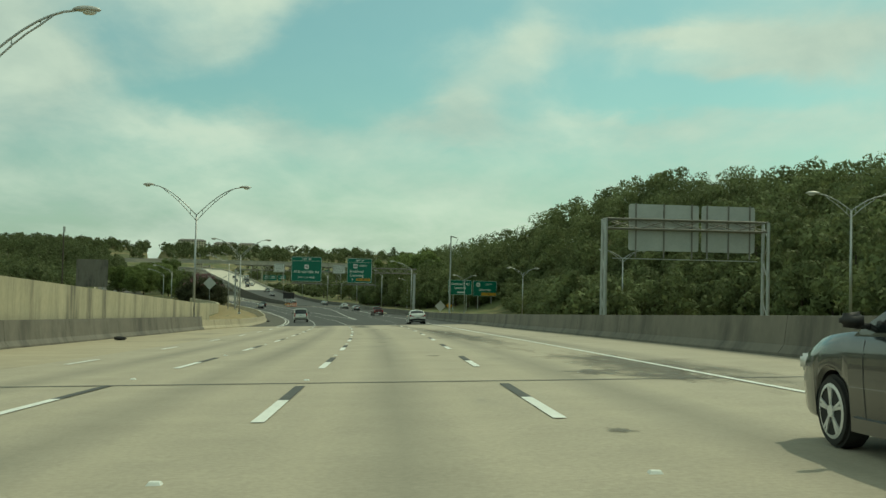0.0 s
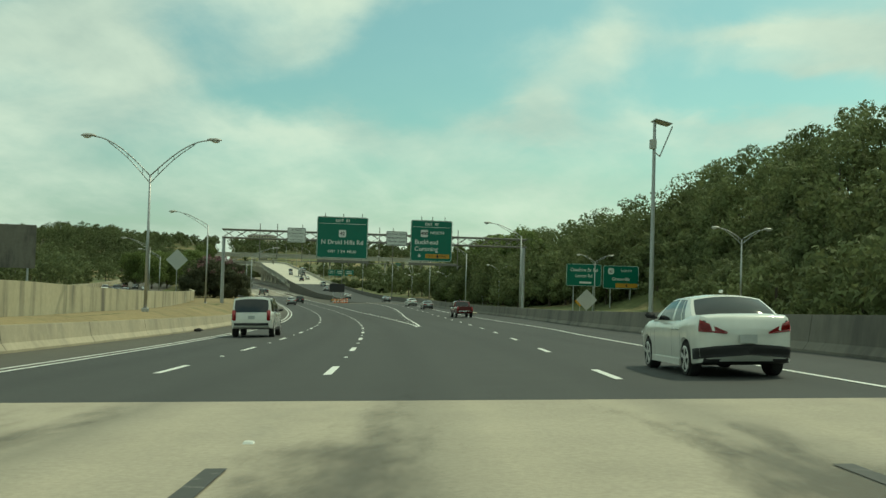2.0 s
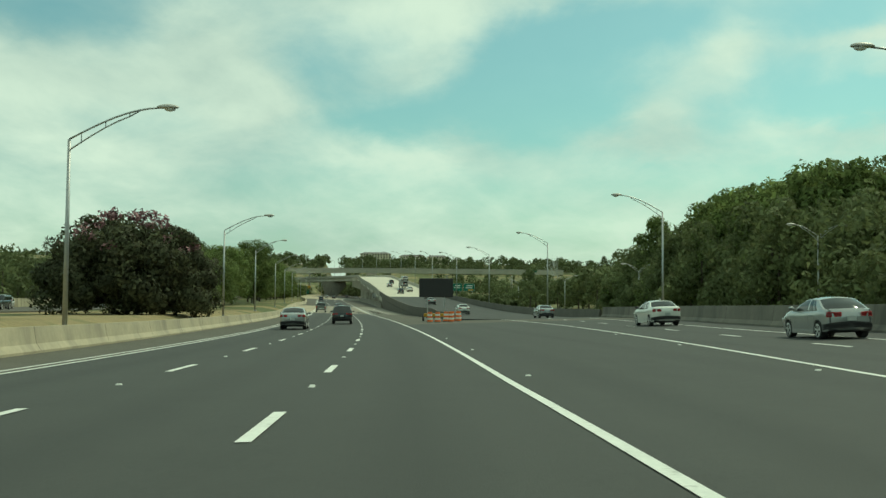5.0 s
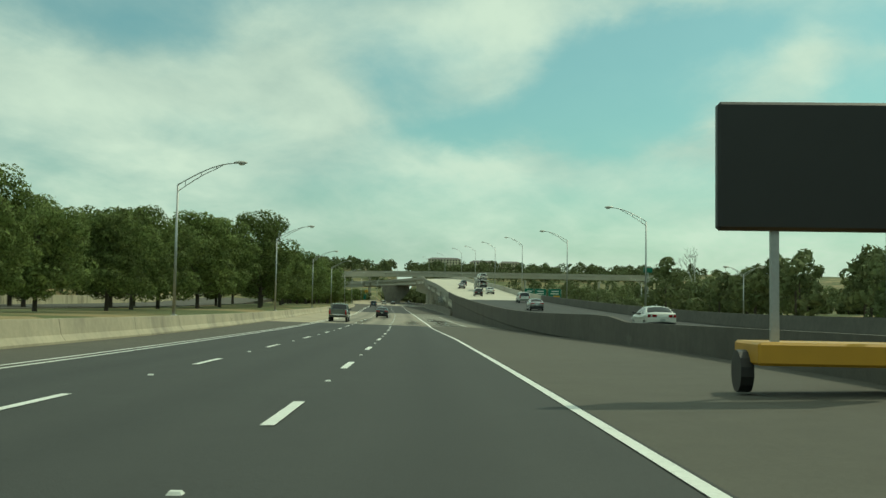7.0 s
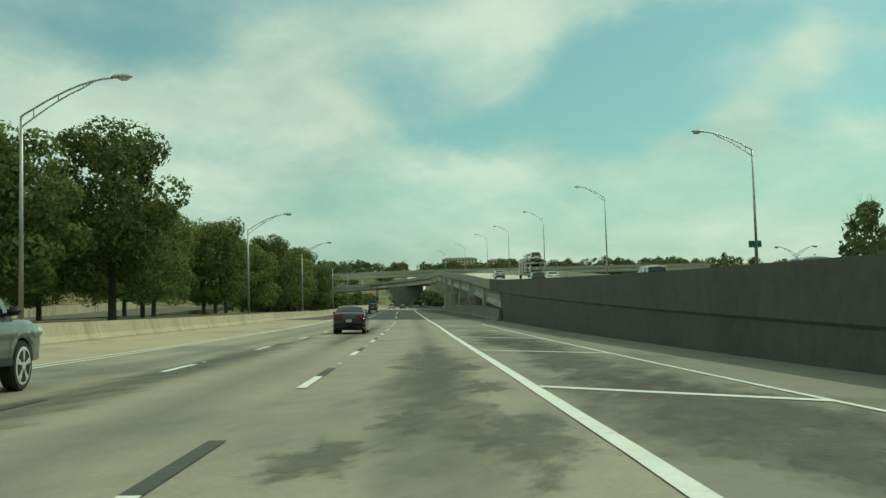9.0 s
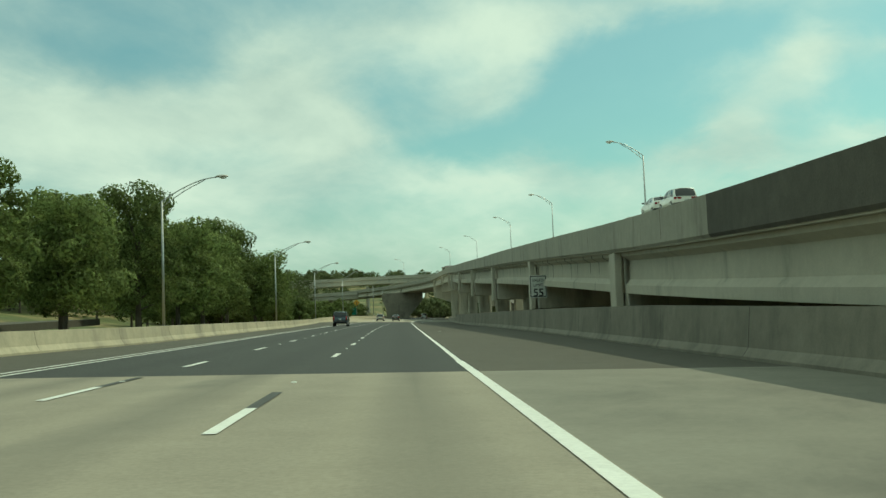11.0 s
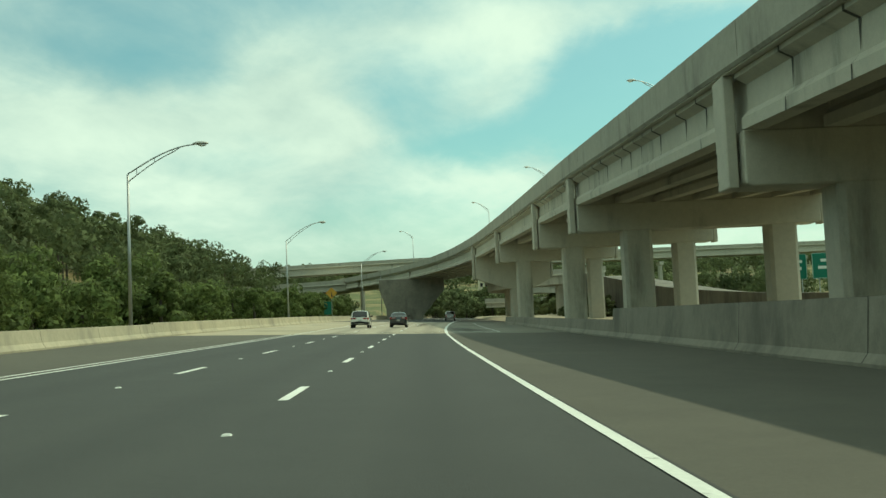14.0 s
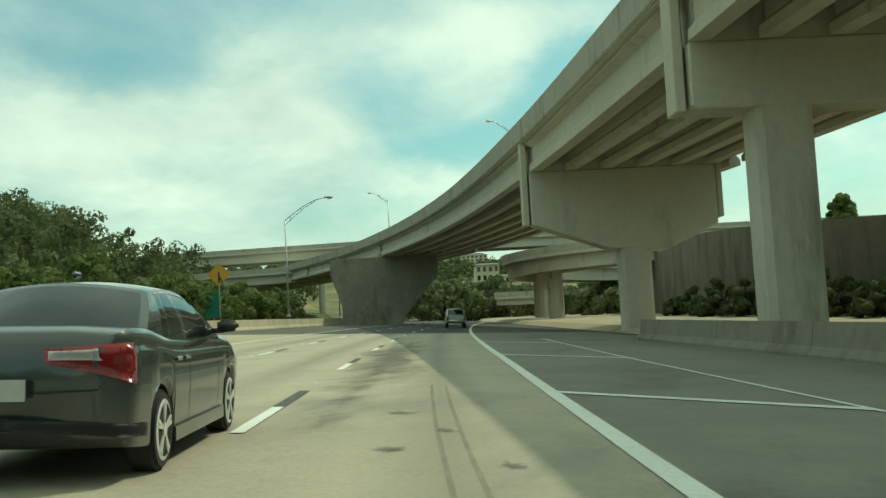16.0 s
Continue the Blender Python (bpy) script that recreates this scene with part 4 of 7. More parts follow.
# median lamps: station, offset, foot
proto = street_lamp(stand(90, -14.9, 0.9), 9.0, (-1, 1), DOUBLE, "double street lamps", 3.75, 2.5)
copy_thing(proto, stand(162, -15.8, 1.2))
copy_thing(proto, stand(37.3, -14.95, 0.9))
one = street_lamp(stand(221, -18.7, 1.2), 9.75, (-1,), SINGLE, "street lamps on the wall")
left = street_lamp(stand(278, -14.6, 0.4), 8.7, (1,), SINGLE, "street lamps behind the inner barrier", 4.0)
copy_thing(left, stand(334, -15.1, 0.4))
taller = street_lamp(stand(586, -17.6, 0.4), 9.8, (1,), SINGLE, "street lamps behind the inner barrier", 4.2, 1.7)
for s, o in ((399, -17.5), (461, -17.9), (531, -18.6), (650, -16.9), (716, -17.9)):
    copy_thing(taller, stand(s, o, 0.0 if s == 650 else 0.4))
tallest = street_lamp(stand(783.5, -17.9, 0.6), 10.1, (1,), SINGLE, "street lamps behind the inner barrier", 4.3, 2.2)
for s, o in ((855, -13.4), (920, -13), (985, -11.5)):
    copy_thing(tallest, stand(s, o, 1.2))
# ramp lamps stand on its outer parapet and reach inwards
first = street_lamp(stand(216, 19.4, -0.3, banked=False), 10.6, (-1,), SINGLE, "street lamps of the exit ramp")
copy_thing(first, stand(270, 22.6, -0.3, banked=False))
copy_thing(first, stand(322, 25.6, -0.3, banked=False))
ramp = street_lamp(stand(380, 26.6, RAMP_H(380) + 0.45, banked=False), 10.2, (-1,), SINGLE, "street lamps of the exit ramp")
high = street_lamp(stand(553, RAMP_R(553) + 0.35, RAMP_H(553) + 0.55, banked=False), 11.0, (-1,), SINGLE, "street lamps of the exit ramp", 3.3, 1.6)
for s in (438.0, 493.5, 620, 690, 757, 823, 877, 945):
    copy_thing(ramp if s < 600 else high, stand(s, RAMP_R(s) + 0.35, RAMP_H(s) + 0.55, turn=(0 if s < 800 else 14 if s < 850 else 24), banked=False))
# beyond the barrier, beside the other road
far = street_lamp(stand(68, 32.8, -0.3), 8.5, (-1, 1), DOUBLE, "double street lamps beside the far road", 2.4, 1.1)
for s, o in ((130.5, 35.2), (192, 37), (256, 41.5), (330, 44), (405, 48), (480, 52), (560, 56)):
    copy_thing(far, stand(s, o, -0.3))

# ---- trees ----


def leaf_cloud(blobs, per, size, seed, hollow=0.75, flat=0.8):
    """Small pointed leaf sprays spread over the shells of blobs (x, y, z, rx, rz)."""
    r = np.random.default_rng(seed)
    bl = np.array(blobs, float)
    n = len(bl) * per
    idx = np.repeat(np.arange(len(bl)), per)
    d = r.normal(size=(n, 3))
    d /= np.linalg.norm(d, axis=1)[:, None]
    rad = hollow + (1 - hollow) * r.random(n) ** 0.7 + r.normal(size=n) * 0.06
    c = bl[idx, :3] + d * rad[:, None] * np.stack([bl[idx, 3], bl[idx, 3], bl[idx, 4]], 1)
    nrm = d + r.normal(size=(n, 3)) * 0.38
    nrm /= np.linalg.norm(nrm, axis=1)[:, None]
    t = np.cross(nrm, r.normal(size=(n, 3)))
    t /= np.linalg.norm(t, axis=1)[:, None]
    b = np.cross(nrm, t)
    sz = size * (0.55 + 0.9 * r.random(n))[:, None]
    spray = np.stack([c - t * sz * 0.8 - b * sz * 0.55, c + t * sz * 1.1 + nrm * sz * 0.15, c - t * sz * 0.5 + b * sz * 0.75], 1)
    soft = d * 0.8 + nrm * 0.3
    soft /= np.linalg.norm(soft, axis=1)[:, None]
    return spray.reshape(-1, 3), np.repeat(soft, 3, axis=0)


def cloud_mesh(name, leaves, mat, k=1.0):
    me = bpy.data.meshes.new(name)
    co, soft = leaves[0] * k, leaves[1]
    n = len(co)
    me.vertices.add(n)
    me.vertices.foreach_set("co", co.astype(np.float32).ravel())
    me.loops.add(n)
    me.loops.foreach_set("vertex_index", np.arange(n, dtype=np.int32))
    me.polygons.add(n // 3)
    me.polygons.foreach_set("loop_start", np.arange(0, n, 3, dtype=np.int32))
    me.update(calc_edges=True)
    # leaves are lit as one rounded mass, by the direction out of their clump
    layer = me.attributes.new("custom_normal", "FLOAT_VECTOR", "POINT")
    layer.data.foreach_set("vector", soft.astype(np.float32).ravel())
    me.materials.append(mat)
    return me


def tree(m, height, width, seed, label, category="tree", group="", mat="leaf", stem=0.3, clumps=60, per=270, leaf=0.205, round_top=0.55, dome=False):
    r = random.Random(seed)
    thing = empty("tree", m, label, category, group)
    bm = bmesh.new()
    base = height * stem
    segs = 5
    pts = [Vector((r.uniform(-.12, .12) * i * 0.4, r.uniform(-.12, .12) * i * 0.4, height * 0.72 * i / segs)) for i in range(segs + 1)]
    rad = [height * 0.021 * (1 - 0.8 * i / segs) + 0.03 for i in range(segs + 1)]
    for i in range(segs):
        rod(bm, pts[i], pts[i + 1], rad[i], rad[i + 1], 7)
    blobs = []
    for i in range(clumps):
        f = (i + 0.5) / clumps
        h = base + (height - base) * (0.06 + 0.9 * f)
        u = (h - base) / (height - base)
        wide = width / 2 * (math.sin(math.pi * min(1, u * round_top + 0.26)) ** 0.8) * r.uniform(0.55, 1.0)
        a = i * 2.4 + r.uniform(-.5, .5)
        rr = wide * math.sqrt(r.uniform(0.1, 1))
        s = width * r.uniform(0.10, 0.19)
        if dome:
            rr = width * 0.46 * math.sqrt(r.uniform(0.0, 1))
            h = base + (height - base - 0.6) * math.sqrt(max(0.0, 1 - (rr / (width * 0.5)) ** 2)) * r.uniform(0.04, 1.0) ** 0.8
            s = width * r.uniform(0.06, 0.10)
        blobs.append((rr * math.cos(a), rr * math.sin(a), min(h, height - s * 0.6) + r.uniform(-.4, .4), s, s * 0.75))
        if i % 4 == 0:
            z0 = max(base * 0.7, h * 0.62)
            rod(bm, (0, 0, z0), (blobs[-1][0] * 0.85, blobs[-1][1] * 0.85, blobs[-1][2]), height * 0.006 + 0.02, 0.02, 5)
    part("trunk", bm, M["bark"], thing)
    ob = new("crown", cloud_mesh("crown", leaf_cloud(blobs, per, leaf, seed), M[mat], K))
    ob.parent = thing
    return thing


def wood(name, spots, label, mat="leaf_dark", per=34, leaf=0.75, seed=1, lumps=10):
    """A far wood as one mass of crowns; spots are (s, o, height, width)."""
    r = random.Random(seed)
    blobs, stems = [], bmesh.new()
    for s, o, h, w in spots:
        foot = at(s, o, ground_h(s, o) - 0.3)
        rod(stems, foot, foot + Vector((0, 0, h * 0.6 * K)), 0.2, 0.1, 5)
        for i in range(lumps):
            f = (i + 0.5) / lumps
            z = h * (0.22 + 0.72 * f)
            wid = w / 2 * math.sin(math.pi * min(1, 0.3 + 0.62 * f)) * r.uniform(0.4, 1.0)
            a = i * 2.4 + r.random()
            q = w * r.uniform(0.15, 0.26)
            blobs.append((foot.x + wid * math.cos(a) * K, foot.y + wid * math.sin(a) * K, foot.z + z * K, q * K, q * 0.8 * K))
    co = leaf_cloud(blobs, per, leaf * K, seed, hollow=0.7)
    ob = tagged(new(name, cloud_mesh(name, co, M[mat])), label, "woodland", kind="stuff")
    part("stems", stems, M["bark"], ob, scale=False)
    return ob


# lone trees on the left verge
TL = "leafy green roadside tree on mown grass"
t1 = tree(stand(470, -30, 0.3), 13.4, 13.0, 3, TL, group="verge trees", stem=0.17)
t2 = tree(stand(500, -25.2, 0.3), 16.5, 12.0, 5, TL, group="verge trees", stem=0.14)
t3 = tree(stand(455, -38, 0.3), 12.6, 12.6, 8, TL, group="verge trees", stem=0.16)
verge = [(478, -41, 1, 0.9), (487, -29.8, 0, 1.02), (508, -34, 2, 0.9), (517, -27, 0, 0.8), (530, -29, 1, 0.88), (546, -26.5, 2, 0.95), (548, -37, 0, 0.95), (563, -28, 0, 0.88), (578, -29, 1, 0.88), (590, -26.5, 2, 0.84),
         (602, -30, 0, 0.9), (612, -26, 1, 0.95), (628, -25.5, 2, 1.02), (645, -26, 0, 1.04), (640, -33, 1, 1.0), (663, -26, 1, 0.98), (678, -24, 2, 1.0), (448, -48, 2, 0.95), (436, -42, 0, 0.86),
         (425, -27.5, 0, 0.70), (440, -28.5, 2, 0.82), (356, -24, 2, 0.55), (368, -26, 0, 0.58), (382, -24.5, 1, 0.55), (396, -26.5, 2, 0.62), (408, -25, 0, 0.6), (345, -27, 1, 0.6), (690, -22.5, 2, 0.5), (698, -26, 0, 0.52), (708, -24.5, 1, 0.5), (686, -31, 1, 0.62), (702, -33, 2, 0.6)]
for i, (s, o, k, sc) in enumerate(verge):
    src = (t1, t2, t3)[k]
    sc = sc * 0.87 if k == 1 else sc
    c = copy_thing(src, stand(s, o, ground_h(s, o) + 0.1, turn=i * 67))
    c.scale = (sc, sc, sc * (0.94 + 0.04 * (i % 4)))
bush = tree(stand(323, -22.0, 0.5), 9.6, 16.0, 21, "broad crape myrtle bush with faded pink flowers", "bush", mat="leaf_bloom", stem=0.05, clumps=260, per=230, leaf=0.17, round_top=0.5, dome=True)
rb = random.Random(4)
fl = []
for i in range(60):
    a, q = rb.uniform(0, 6.28), rb.uniform(1.0, 6.2)
    fl.append((q * math.cos(a), q * math.sin(a), 9.6 - 0.09 * q * q + rb.uniform(-.5, .1), 0.5, 0.35))
bl = new("bloom", cloud_mesh("bloom", leaf_cloud(fl, 26, 0.16, 9), M["bloom"], K))
bl.parent = bush
tagged(bl, "faded pink flower heads")

# woods
rw = random.Random(11)
spots = []
for i in range(480):
    s = rw.uniform(-20, 430)
    near = steps([(-20, 54), (100, 52), (220, 56), (232, 62), (290, 62), (305, 48), (340, 44), (430, 52)])(s)
    o = near + rw.random() ** 1.5 * (62 if s > 200 else 40)
    spots.append((s, o, rw.uniform(10, 16), rw.uniform(7, 11)))
for i in range(150):
    s = rw.uniform(0, 430)
    near = steps([(0, 47), (220, 49), (232, 58), (290, 58), (305, 44), (430, 48)])(s)
    spots.append((s, near + rw.uniform(0, 6), rw.uniform(5, 9), rw.uniform(6, 9)))
edge = []
for i in range(70):
    s = rw.uniform(345, 414)
    edge.append((s, rw.uniform(53, 63), rw.uniform(13.5, 18), rw.uniform(8, 11)))
for i in range(40):
    edge.append((rw.uniform(310, 428), rw.uniform(49, 54), rw.uniform(5, 9), rw.uniform(6, 9)))
under = []
for i in range(150):
    s = rw.uniform(125, 262)
    near = 0.205 * s + 1.0
    under.append((s, near + rw.random() ** 1.4 * 14, rw.uniform(3.5, 7.5), rw.uniform(5, 8)))
for i in range(60):
    s = rw.uniform(272, 345)
    under.append((s, rw.uniform(50, 62), rw.uniform(4, 8), rw.uniform(5, 8)))
wood("understorey", under, "dense dark understorey along the foot of the hillside wood", per=110, leaf=0.28, seed=17, lumps=8)
wood("edge_wood", edge, "tall bright green trees at the edge of the hillside wood", mat="leaf", per=190, leaf=0.36, seed=14, lumps=13)
wood("hillside_wood", spots, "dense dark green wood climbing the hillside", per=108, leaf=0.305, lumps=11)
spots = []
for i in range(240):
    s = rw.uniform(430, 780)
    o = rw.uniform(54, 130)
    tall = rw.uniform(9, 14) if s < 550 else rw.uniform(2.5, 4.5)
    spots.append((s, o, tall, rw.uniform(7, 11) if s < 550 else rw.uniform(4, 7)))
for i in range(60):
    spots.append((rw.uniform(960, 1075), rw.uniform(0, 34), rw.uniform(6, 11), rw.uniform(6, 9)))
for i in range(160):
    s, o = rw.uniform(780, 1150), rw.uniform(80, 300)
    spots.append((s, o, rw.uniform(7, 12), rw.uniform(8, 13)))
for i in range(60):
    s, o = rw.uniform(900, 1040), rw.uniform(22, 60)
    spots.append((s, o, rw.uniform(5, 9), rw.uniform(6, 9)))
wood("low_wood", spots, "low green trees beyond the flyover", per=58, leaf=0.56, seed=3, lumps=9)
spots = []
for i in range(250):
    s = rw.uniform(690, 1000)
    o = -rw.uniform(46, 130)
    spots.append((s, o, rw.uniform(9, 15), rw.uniform(7, 11)))
for i in range(30):
    spots.append((rw.uniform(715, 870), -rw.uniform(50, 84), rw.uniform(13, 16), rw.uniform(6.5, 8.5)))
for i in range(130):
    s, o = rw.uniform(300, 640), -rw.uniform(92, 230)
    spots.append((s, o, rw.uniform(9, 15), rw.uniform(8, 12)))
for i in range(40):
    s, o = rw.uniform(60, 300), -rw.uniform(95, 160)
    spots.append((s, o, rw.uniform(6, 10), rw.uniform(7, 11)))
for i in range(170):
    s, o = rw.uniform(240, 720), -rw.uniform(64, 125)
    spots.append((s, o, rw.uniform(7, 12), rw.uniform(7, 11)))
wood("left_wood", spots, "green wood behind the inner verge", per=66, leaf=0.41, seed=5, lumps=9)
spots = []
for i in range(130):
    s = rw.uniform(735, 960)
    o = -rw.uniform(22.5, 42)
    spots.append((s, o, rw.uniform(3.5, 6.5), rw.uniform(4, 6.5)))
for i in range(46):
    s, o = rw.uniform(676, 760), -rw.uniform(27, 46)
    spots.append((s, o, rw.uniform(4.5, 8), rw.uniform(5, 7.5)))
wood("roadside_scrub", spots, "tall green scrub behind the inner barrier", mat="leaf", per=170, leaf=0.235, seed=6, lumps=9)
spots = []
for i in range(620):
    s, o = (rw.uniform(1180, 1900), rw.uniform(-600, 420)) if i < 320 else (rw.uniform(1480, 1680), rw.uniform(-420, 330))
    spots.append((s, o, rw.uniform(9, 15), rw.uniform(11, 17)))
wood("far_wood", spots, "wooded ridge on the horizon", per=28, leaf=1.1, seed=8, lumps=8)

# ---- signs ----


def lettering(name, text, size, x, z, mat, parent, y=-0.02, align="CENTER", bold=0.0):
    """Raised letters on a sign's front, which faces -y."""
    cu = bpy.data.curves.new(name, "FONT")
    cu.body, cu.size, cu.align_x, cu.align_y, cu.extrude, cu.offset = text, size * K, align, "CENTER", 0.004, bold * K
    tmp = bpy.data.objects.new(name, cu)
    scene.collection.objects.link(tmp)
    me = bpy.data.meshes.new_from_object(tmp.evaluated_get(bpy.context.evaluated_depsgraph_get()))
    bpy.data.objects.remove(tmp)
    bpy.data.curves.remove(cu)
    me.materials.clear()
    me.materials.append(mat)
    me.transform(Matrix.Translation((x * K, y * K, z * K)) @ Matrix.Rotation(radians(90), 4, "X"))
    ob = new(name, me)
    ob.parent = parent
    return ob


def bars(parent, rows, mat, y=-0.02):
    """Writing too small to read: plain bars (x, z, w, h)."""
    for x, z, w, h in rows:
        bm = bmesh.new()
        box(bm, (x, y, z), (w, 0.012, h))
        part("text_bar", bm, mat, parent)


def plate(name, w, h, mat, parent, border=None, r=0.12, y=0.0, x=0.0, z=0.0, t=0.05):
    def rounded(bm, w, h, r, y0, y1):
        pts = []
        for cx, cz, a0 in ((w / 2 - r, h / 2 - r, 0), (-w / 2 + r, h / 2 - r, 90), (-w / 2 + r, -h / 2 + r, 180), (w / 2 - r, -h / 2 + r, 270)):
            for i in range(4):
                a = radians(a0 + i * 30)
                pts.append((cx + r * math.cos(a) + x, cz + r * math.sin(a) + z))
        f = [bm.verts.new((p, y0, q)) for p, q in pts]
        b = [bm.verts.new((p, y1, q)) for p, q in pts]
        bm.faces.new(f[::-1]), bm.faces.new(b)
        for i in range(len(pts)):
            j = (i + 1) % len(pts)
            bm.faces.new((f[i], f[j], b[j], b[i]))
        bmesh.ops.recalc_face_normals(bm, faces=bm.faces)
    bm = bmesh.new()
    rounded(bm, w, h, r, y - t / 2, y + t / 2)
    ob = part(name, bm, mat, parent)
    if border:
        bm = bmesh.new()
        d, q = 0.07, y - t / 2 - 0.004
        for cx, cz, ww, hh in ((0, h / 2 - d, w - 2 * r, 0.055), (0, -h / 2 + d, w - 2 * r, 0.055), (-w / 2 + d, 0, 0.055, h - 2 * r), (w / 2 - d, 0, 0.055, h - 2 * r)):
            box(bm, (cx + x, q, cz + z), (ww, 0.008, hh))
        for sx in (-1, 1):
            for sz in (-1, 1):
                a = (sx * (w / 2 - d) + x, q, sz * (h / 2 - r) + z)
                b = (sx * (w / 2 - r) + x, q, sz * (h / 2 - d) + z)
                rod(bm, a, b, 0.028, n=4)
        part("border", bm, border, ob)
    return ob


def route_shield(parent, text, x, z, mat_text):
    plate("route_shield", 0.95, 0.95, M["white"], parent, r=0.16, x=x, z=z, y=-0.05, t=0.02)
    lettering("shield_number", text, 0.62, x, z - 0.02, M["black"], parent, y=-0.075, bold=0.012)


def truss(thing, x0, x1, z0, z1, y0, y1, step, chord=0.085):
    """A box truss along x, each chord a part, the lacing as one web for each side."""
    for y in (y0, y1):
        for z in (z0, z1):
            bm = bmesh.new()
            rod(bm, (x0, y, z), (x1, y, z), chord * 1.3, n=8)
            part("chord", bm, M["gantry"], thing)
    n = int((x1 - x0) / step)

    def brace(name, a, b, r, mat):
        bm = bmesh.new()
        rod(bm, a, b, r, n=5)
        part(name, bm, mat, thing)
    for i in range(n):
        a, b = x0 + (x1 - x0) * i / n, x0 + (x1 - x0) * (i + 1) / n
        for y in (y0, y1):
            brace("lacing_bar", (a, y, z0 if i % 2 else z1), (b, y, z1 if i % 2 else z0), 0.035, M["gantry"])
            brace("lacing_bar", (a, y, z1 if i % 2 else z0), (b, y, z0 if i % 2 else z1), 0.028, M["gantry"])
    for i in range(n + 1):
        a = x0 + (x1 - x0) * i / n
        for z in (z0, z1):
            brace("cross_bar", (a, y0, z), (a, y1, z), 0.03, M["steel"])


def mast(thing, x, y0, y1, z0, z1, r=0.2):
    for y in (y0, y1):
        bm = bmesh.new()
        rod(bm, (x, y, z0), (x, y, z1), r, r * 0.85, 10)
        part("post", bm, M["steel"], thing, smoothed=False)
    n = 6
    for i in range(n):
        bm = bmesh.new()
        a, b = z0 + (z1 - z0) * i / n, z0 + (z1 - z0) * (i + 1) / n
        rod(bm, (x, y0 if i % 2 else y1, a), (x, y1 if i % 2 else y0, b), 0.05, n=5)
        part("post_lacing", bm, M["steel"], thing)


# gantry over the whole carriageway
GS = 226.5
gantry = empty("sign_gantry", stand(GS, 0, 0, banked=False), "galvanised steel truss gantry across the motorway", "sign gantry")
truss(gantry, -17.4, 22.6, 9.55, 10.6, 0.3, 1.6, 1.55)
mast(gantry, -17.2, 0.3, 1.6, 0.6, 9.5)
mast(gantry, 22.2, 0.3, 1.6, 0.2, 9.5)
for x in (-12.6, -10.4, -7.2, 1.9 + 0.9, 4.6, 13.2):
    bm = bmesh.new()
    box(bm, (x, 0.12, 9.1), (0.09, 0.09, 4.8))
    part("hanger", bm, M["gantry"], gantry)
for x in (-4.3, -1.95, 0.5, 8.3, 9.75, 11.4):
    bm = bmesh.new()
    box(bm, (x, 0.14, 9.9), (0.09, 0.09, 6.5))
    part("hanger", bm, M["gantry"], gantry)
bm = bmesh.new()
box(bm, (-0.2, -1.35, 6.75), (27.6, 0.5, 0.07))
part("walkway", bm, M["gantry"], gantry, "steel grating walkway below the signs")
for i in range(12):
    bm = bmesh.new()
    x = -13.2 + i * 2.4
    a = [bm.verts.new((x + d, y, z)) for d in (-.05, .05) for y, z in ((0.1, 6.69), (-1.55, 6.69), (0.1, 6.28))]
    bm.faces.new(a[:3]), bm.faces.new(a[3:][::-1])
    for p, q in ((0, 1), (1, 2), (2, 0)):
        bm.faces.new((a[p], a[q], a[q + 3], a[p + 3]))
    bmesh.ops.recalc_face_normals(bm, faces=bm.faces)
    part("bracket", bm, M["gantry"], gantry)
for x, w in ((-1.95, 6.6), (9.75, 6.2)):
    bm = bmesh.new()
    box(bm, (x, -1.35, 6.92), (w, 0.42, 0.26))
    bmesh.ops.bevel(bm, geom=bm.edges[:], offset=0.03, segments=1, affect="EDGES")
    part("sign_light", bm, M["gantry"], gantry, "long grey light fitting below a sign")


def guide_sign(s, x, z, w, h, label, border=M["white"], turn=0.0, y=-0.1):
    thing = empty("guide_sign", stand(s, 0, 0, banked=False, turn=turn) @ Matrix.Translation((x * K, y * K, z * K)), label, "road sign")
    plate("panel", w, h, M["green"], thing, border=border, r=0.25)
    return thing


a = guide_sign(GS, -2.05, 10.0, 6.6, 5.4, "green exit sign with white lettering and a route shield")
lettering("exit_number", "EXIT  89", 0.52, 0, 2.18, M["white"], a, y=-0.045, bold=0.01)
bars(a, [(0, 1.80, 6.0, 0.05)], M["white"], y=-0.035)
route_shield(a, "42", 0, 0.52, M["black"])
lettering("place_name", "N Druid Hills Rd", 0.80, 0, -0.62, M["white"], a, y=-0.045, bold=0.012)
lettering("distance", "EXIT  1 3/4  MILES", 0.48, 0, -1.82, M["white"], a, y=-0.045, bold=0.01)
b = guide_sign(GS, 9.62, 9.97, 5.5, 5.4, "green exit sign with white lettering and a yellow exit-only panel")
lettering("exit_number", "EXIT  87", 0.50, 0, 2.18, M["white"], b, y=-0.045, bold=0.01)
bars(b, [(0, 1.80, 4.9, 0.05)], M["white"], y=-0.035)
route_shield(b, "400", -0.95, 0.95, M["black"])
lettering("direction", "NORTH", 0.52, 0.75, 1.05, M["white"], b, y=-0.045, bold=0.01)
lettering("place_name", "Buckhead", 0.80, -0.65, -0.2, M["white"], b, y=-0.045, bold=0.012)
lettering("place_name", "Cumming", 0.80, -0.65, -1.1, M["white"], b, y=-0.045, bold=0.012)
plate("exit_only_panel", 3.2, 0.55, M["yellow"], b, x=0.85, z=-2.0, y=-0.04, r=0.05, t=0.02)
lettering("exit_only", "EXIT       ONLY", 0.42, 0.85, -2.0, M["black"], b, y=-0.06)


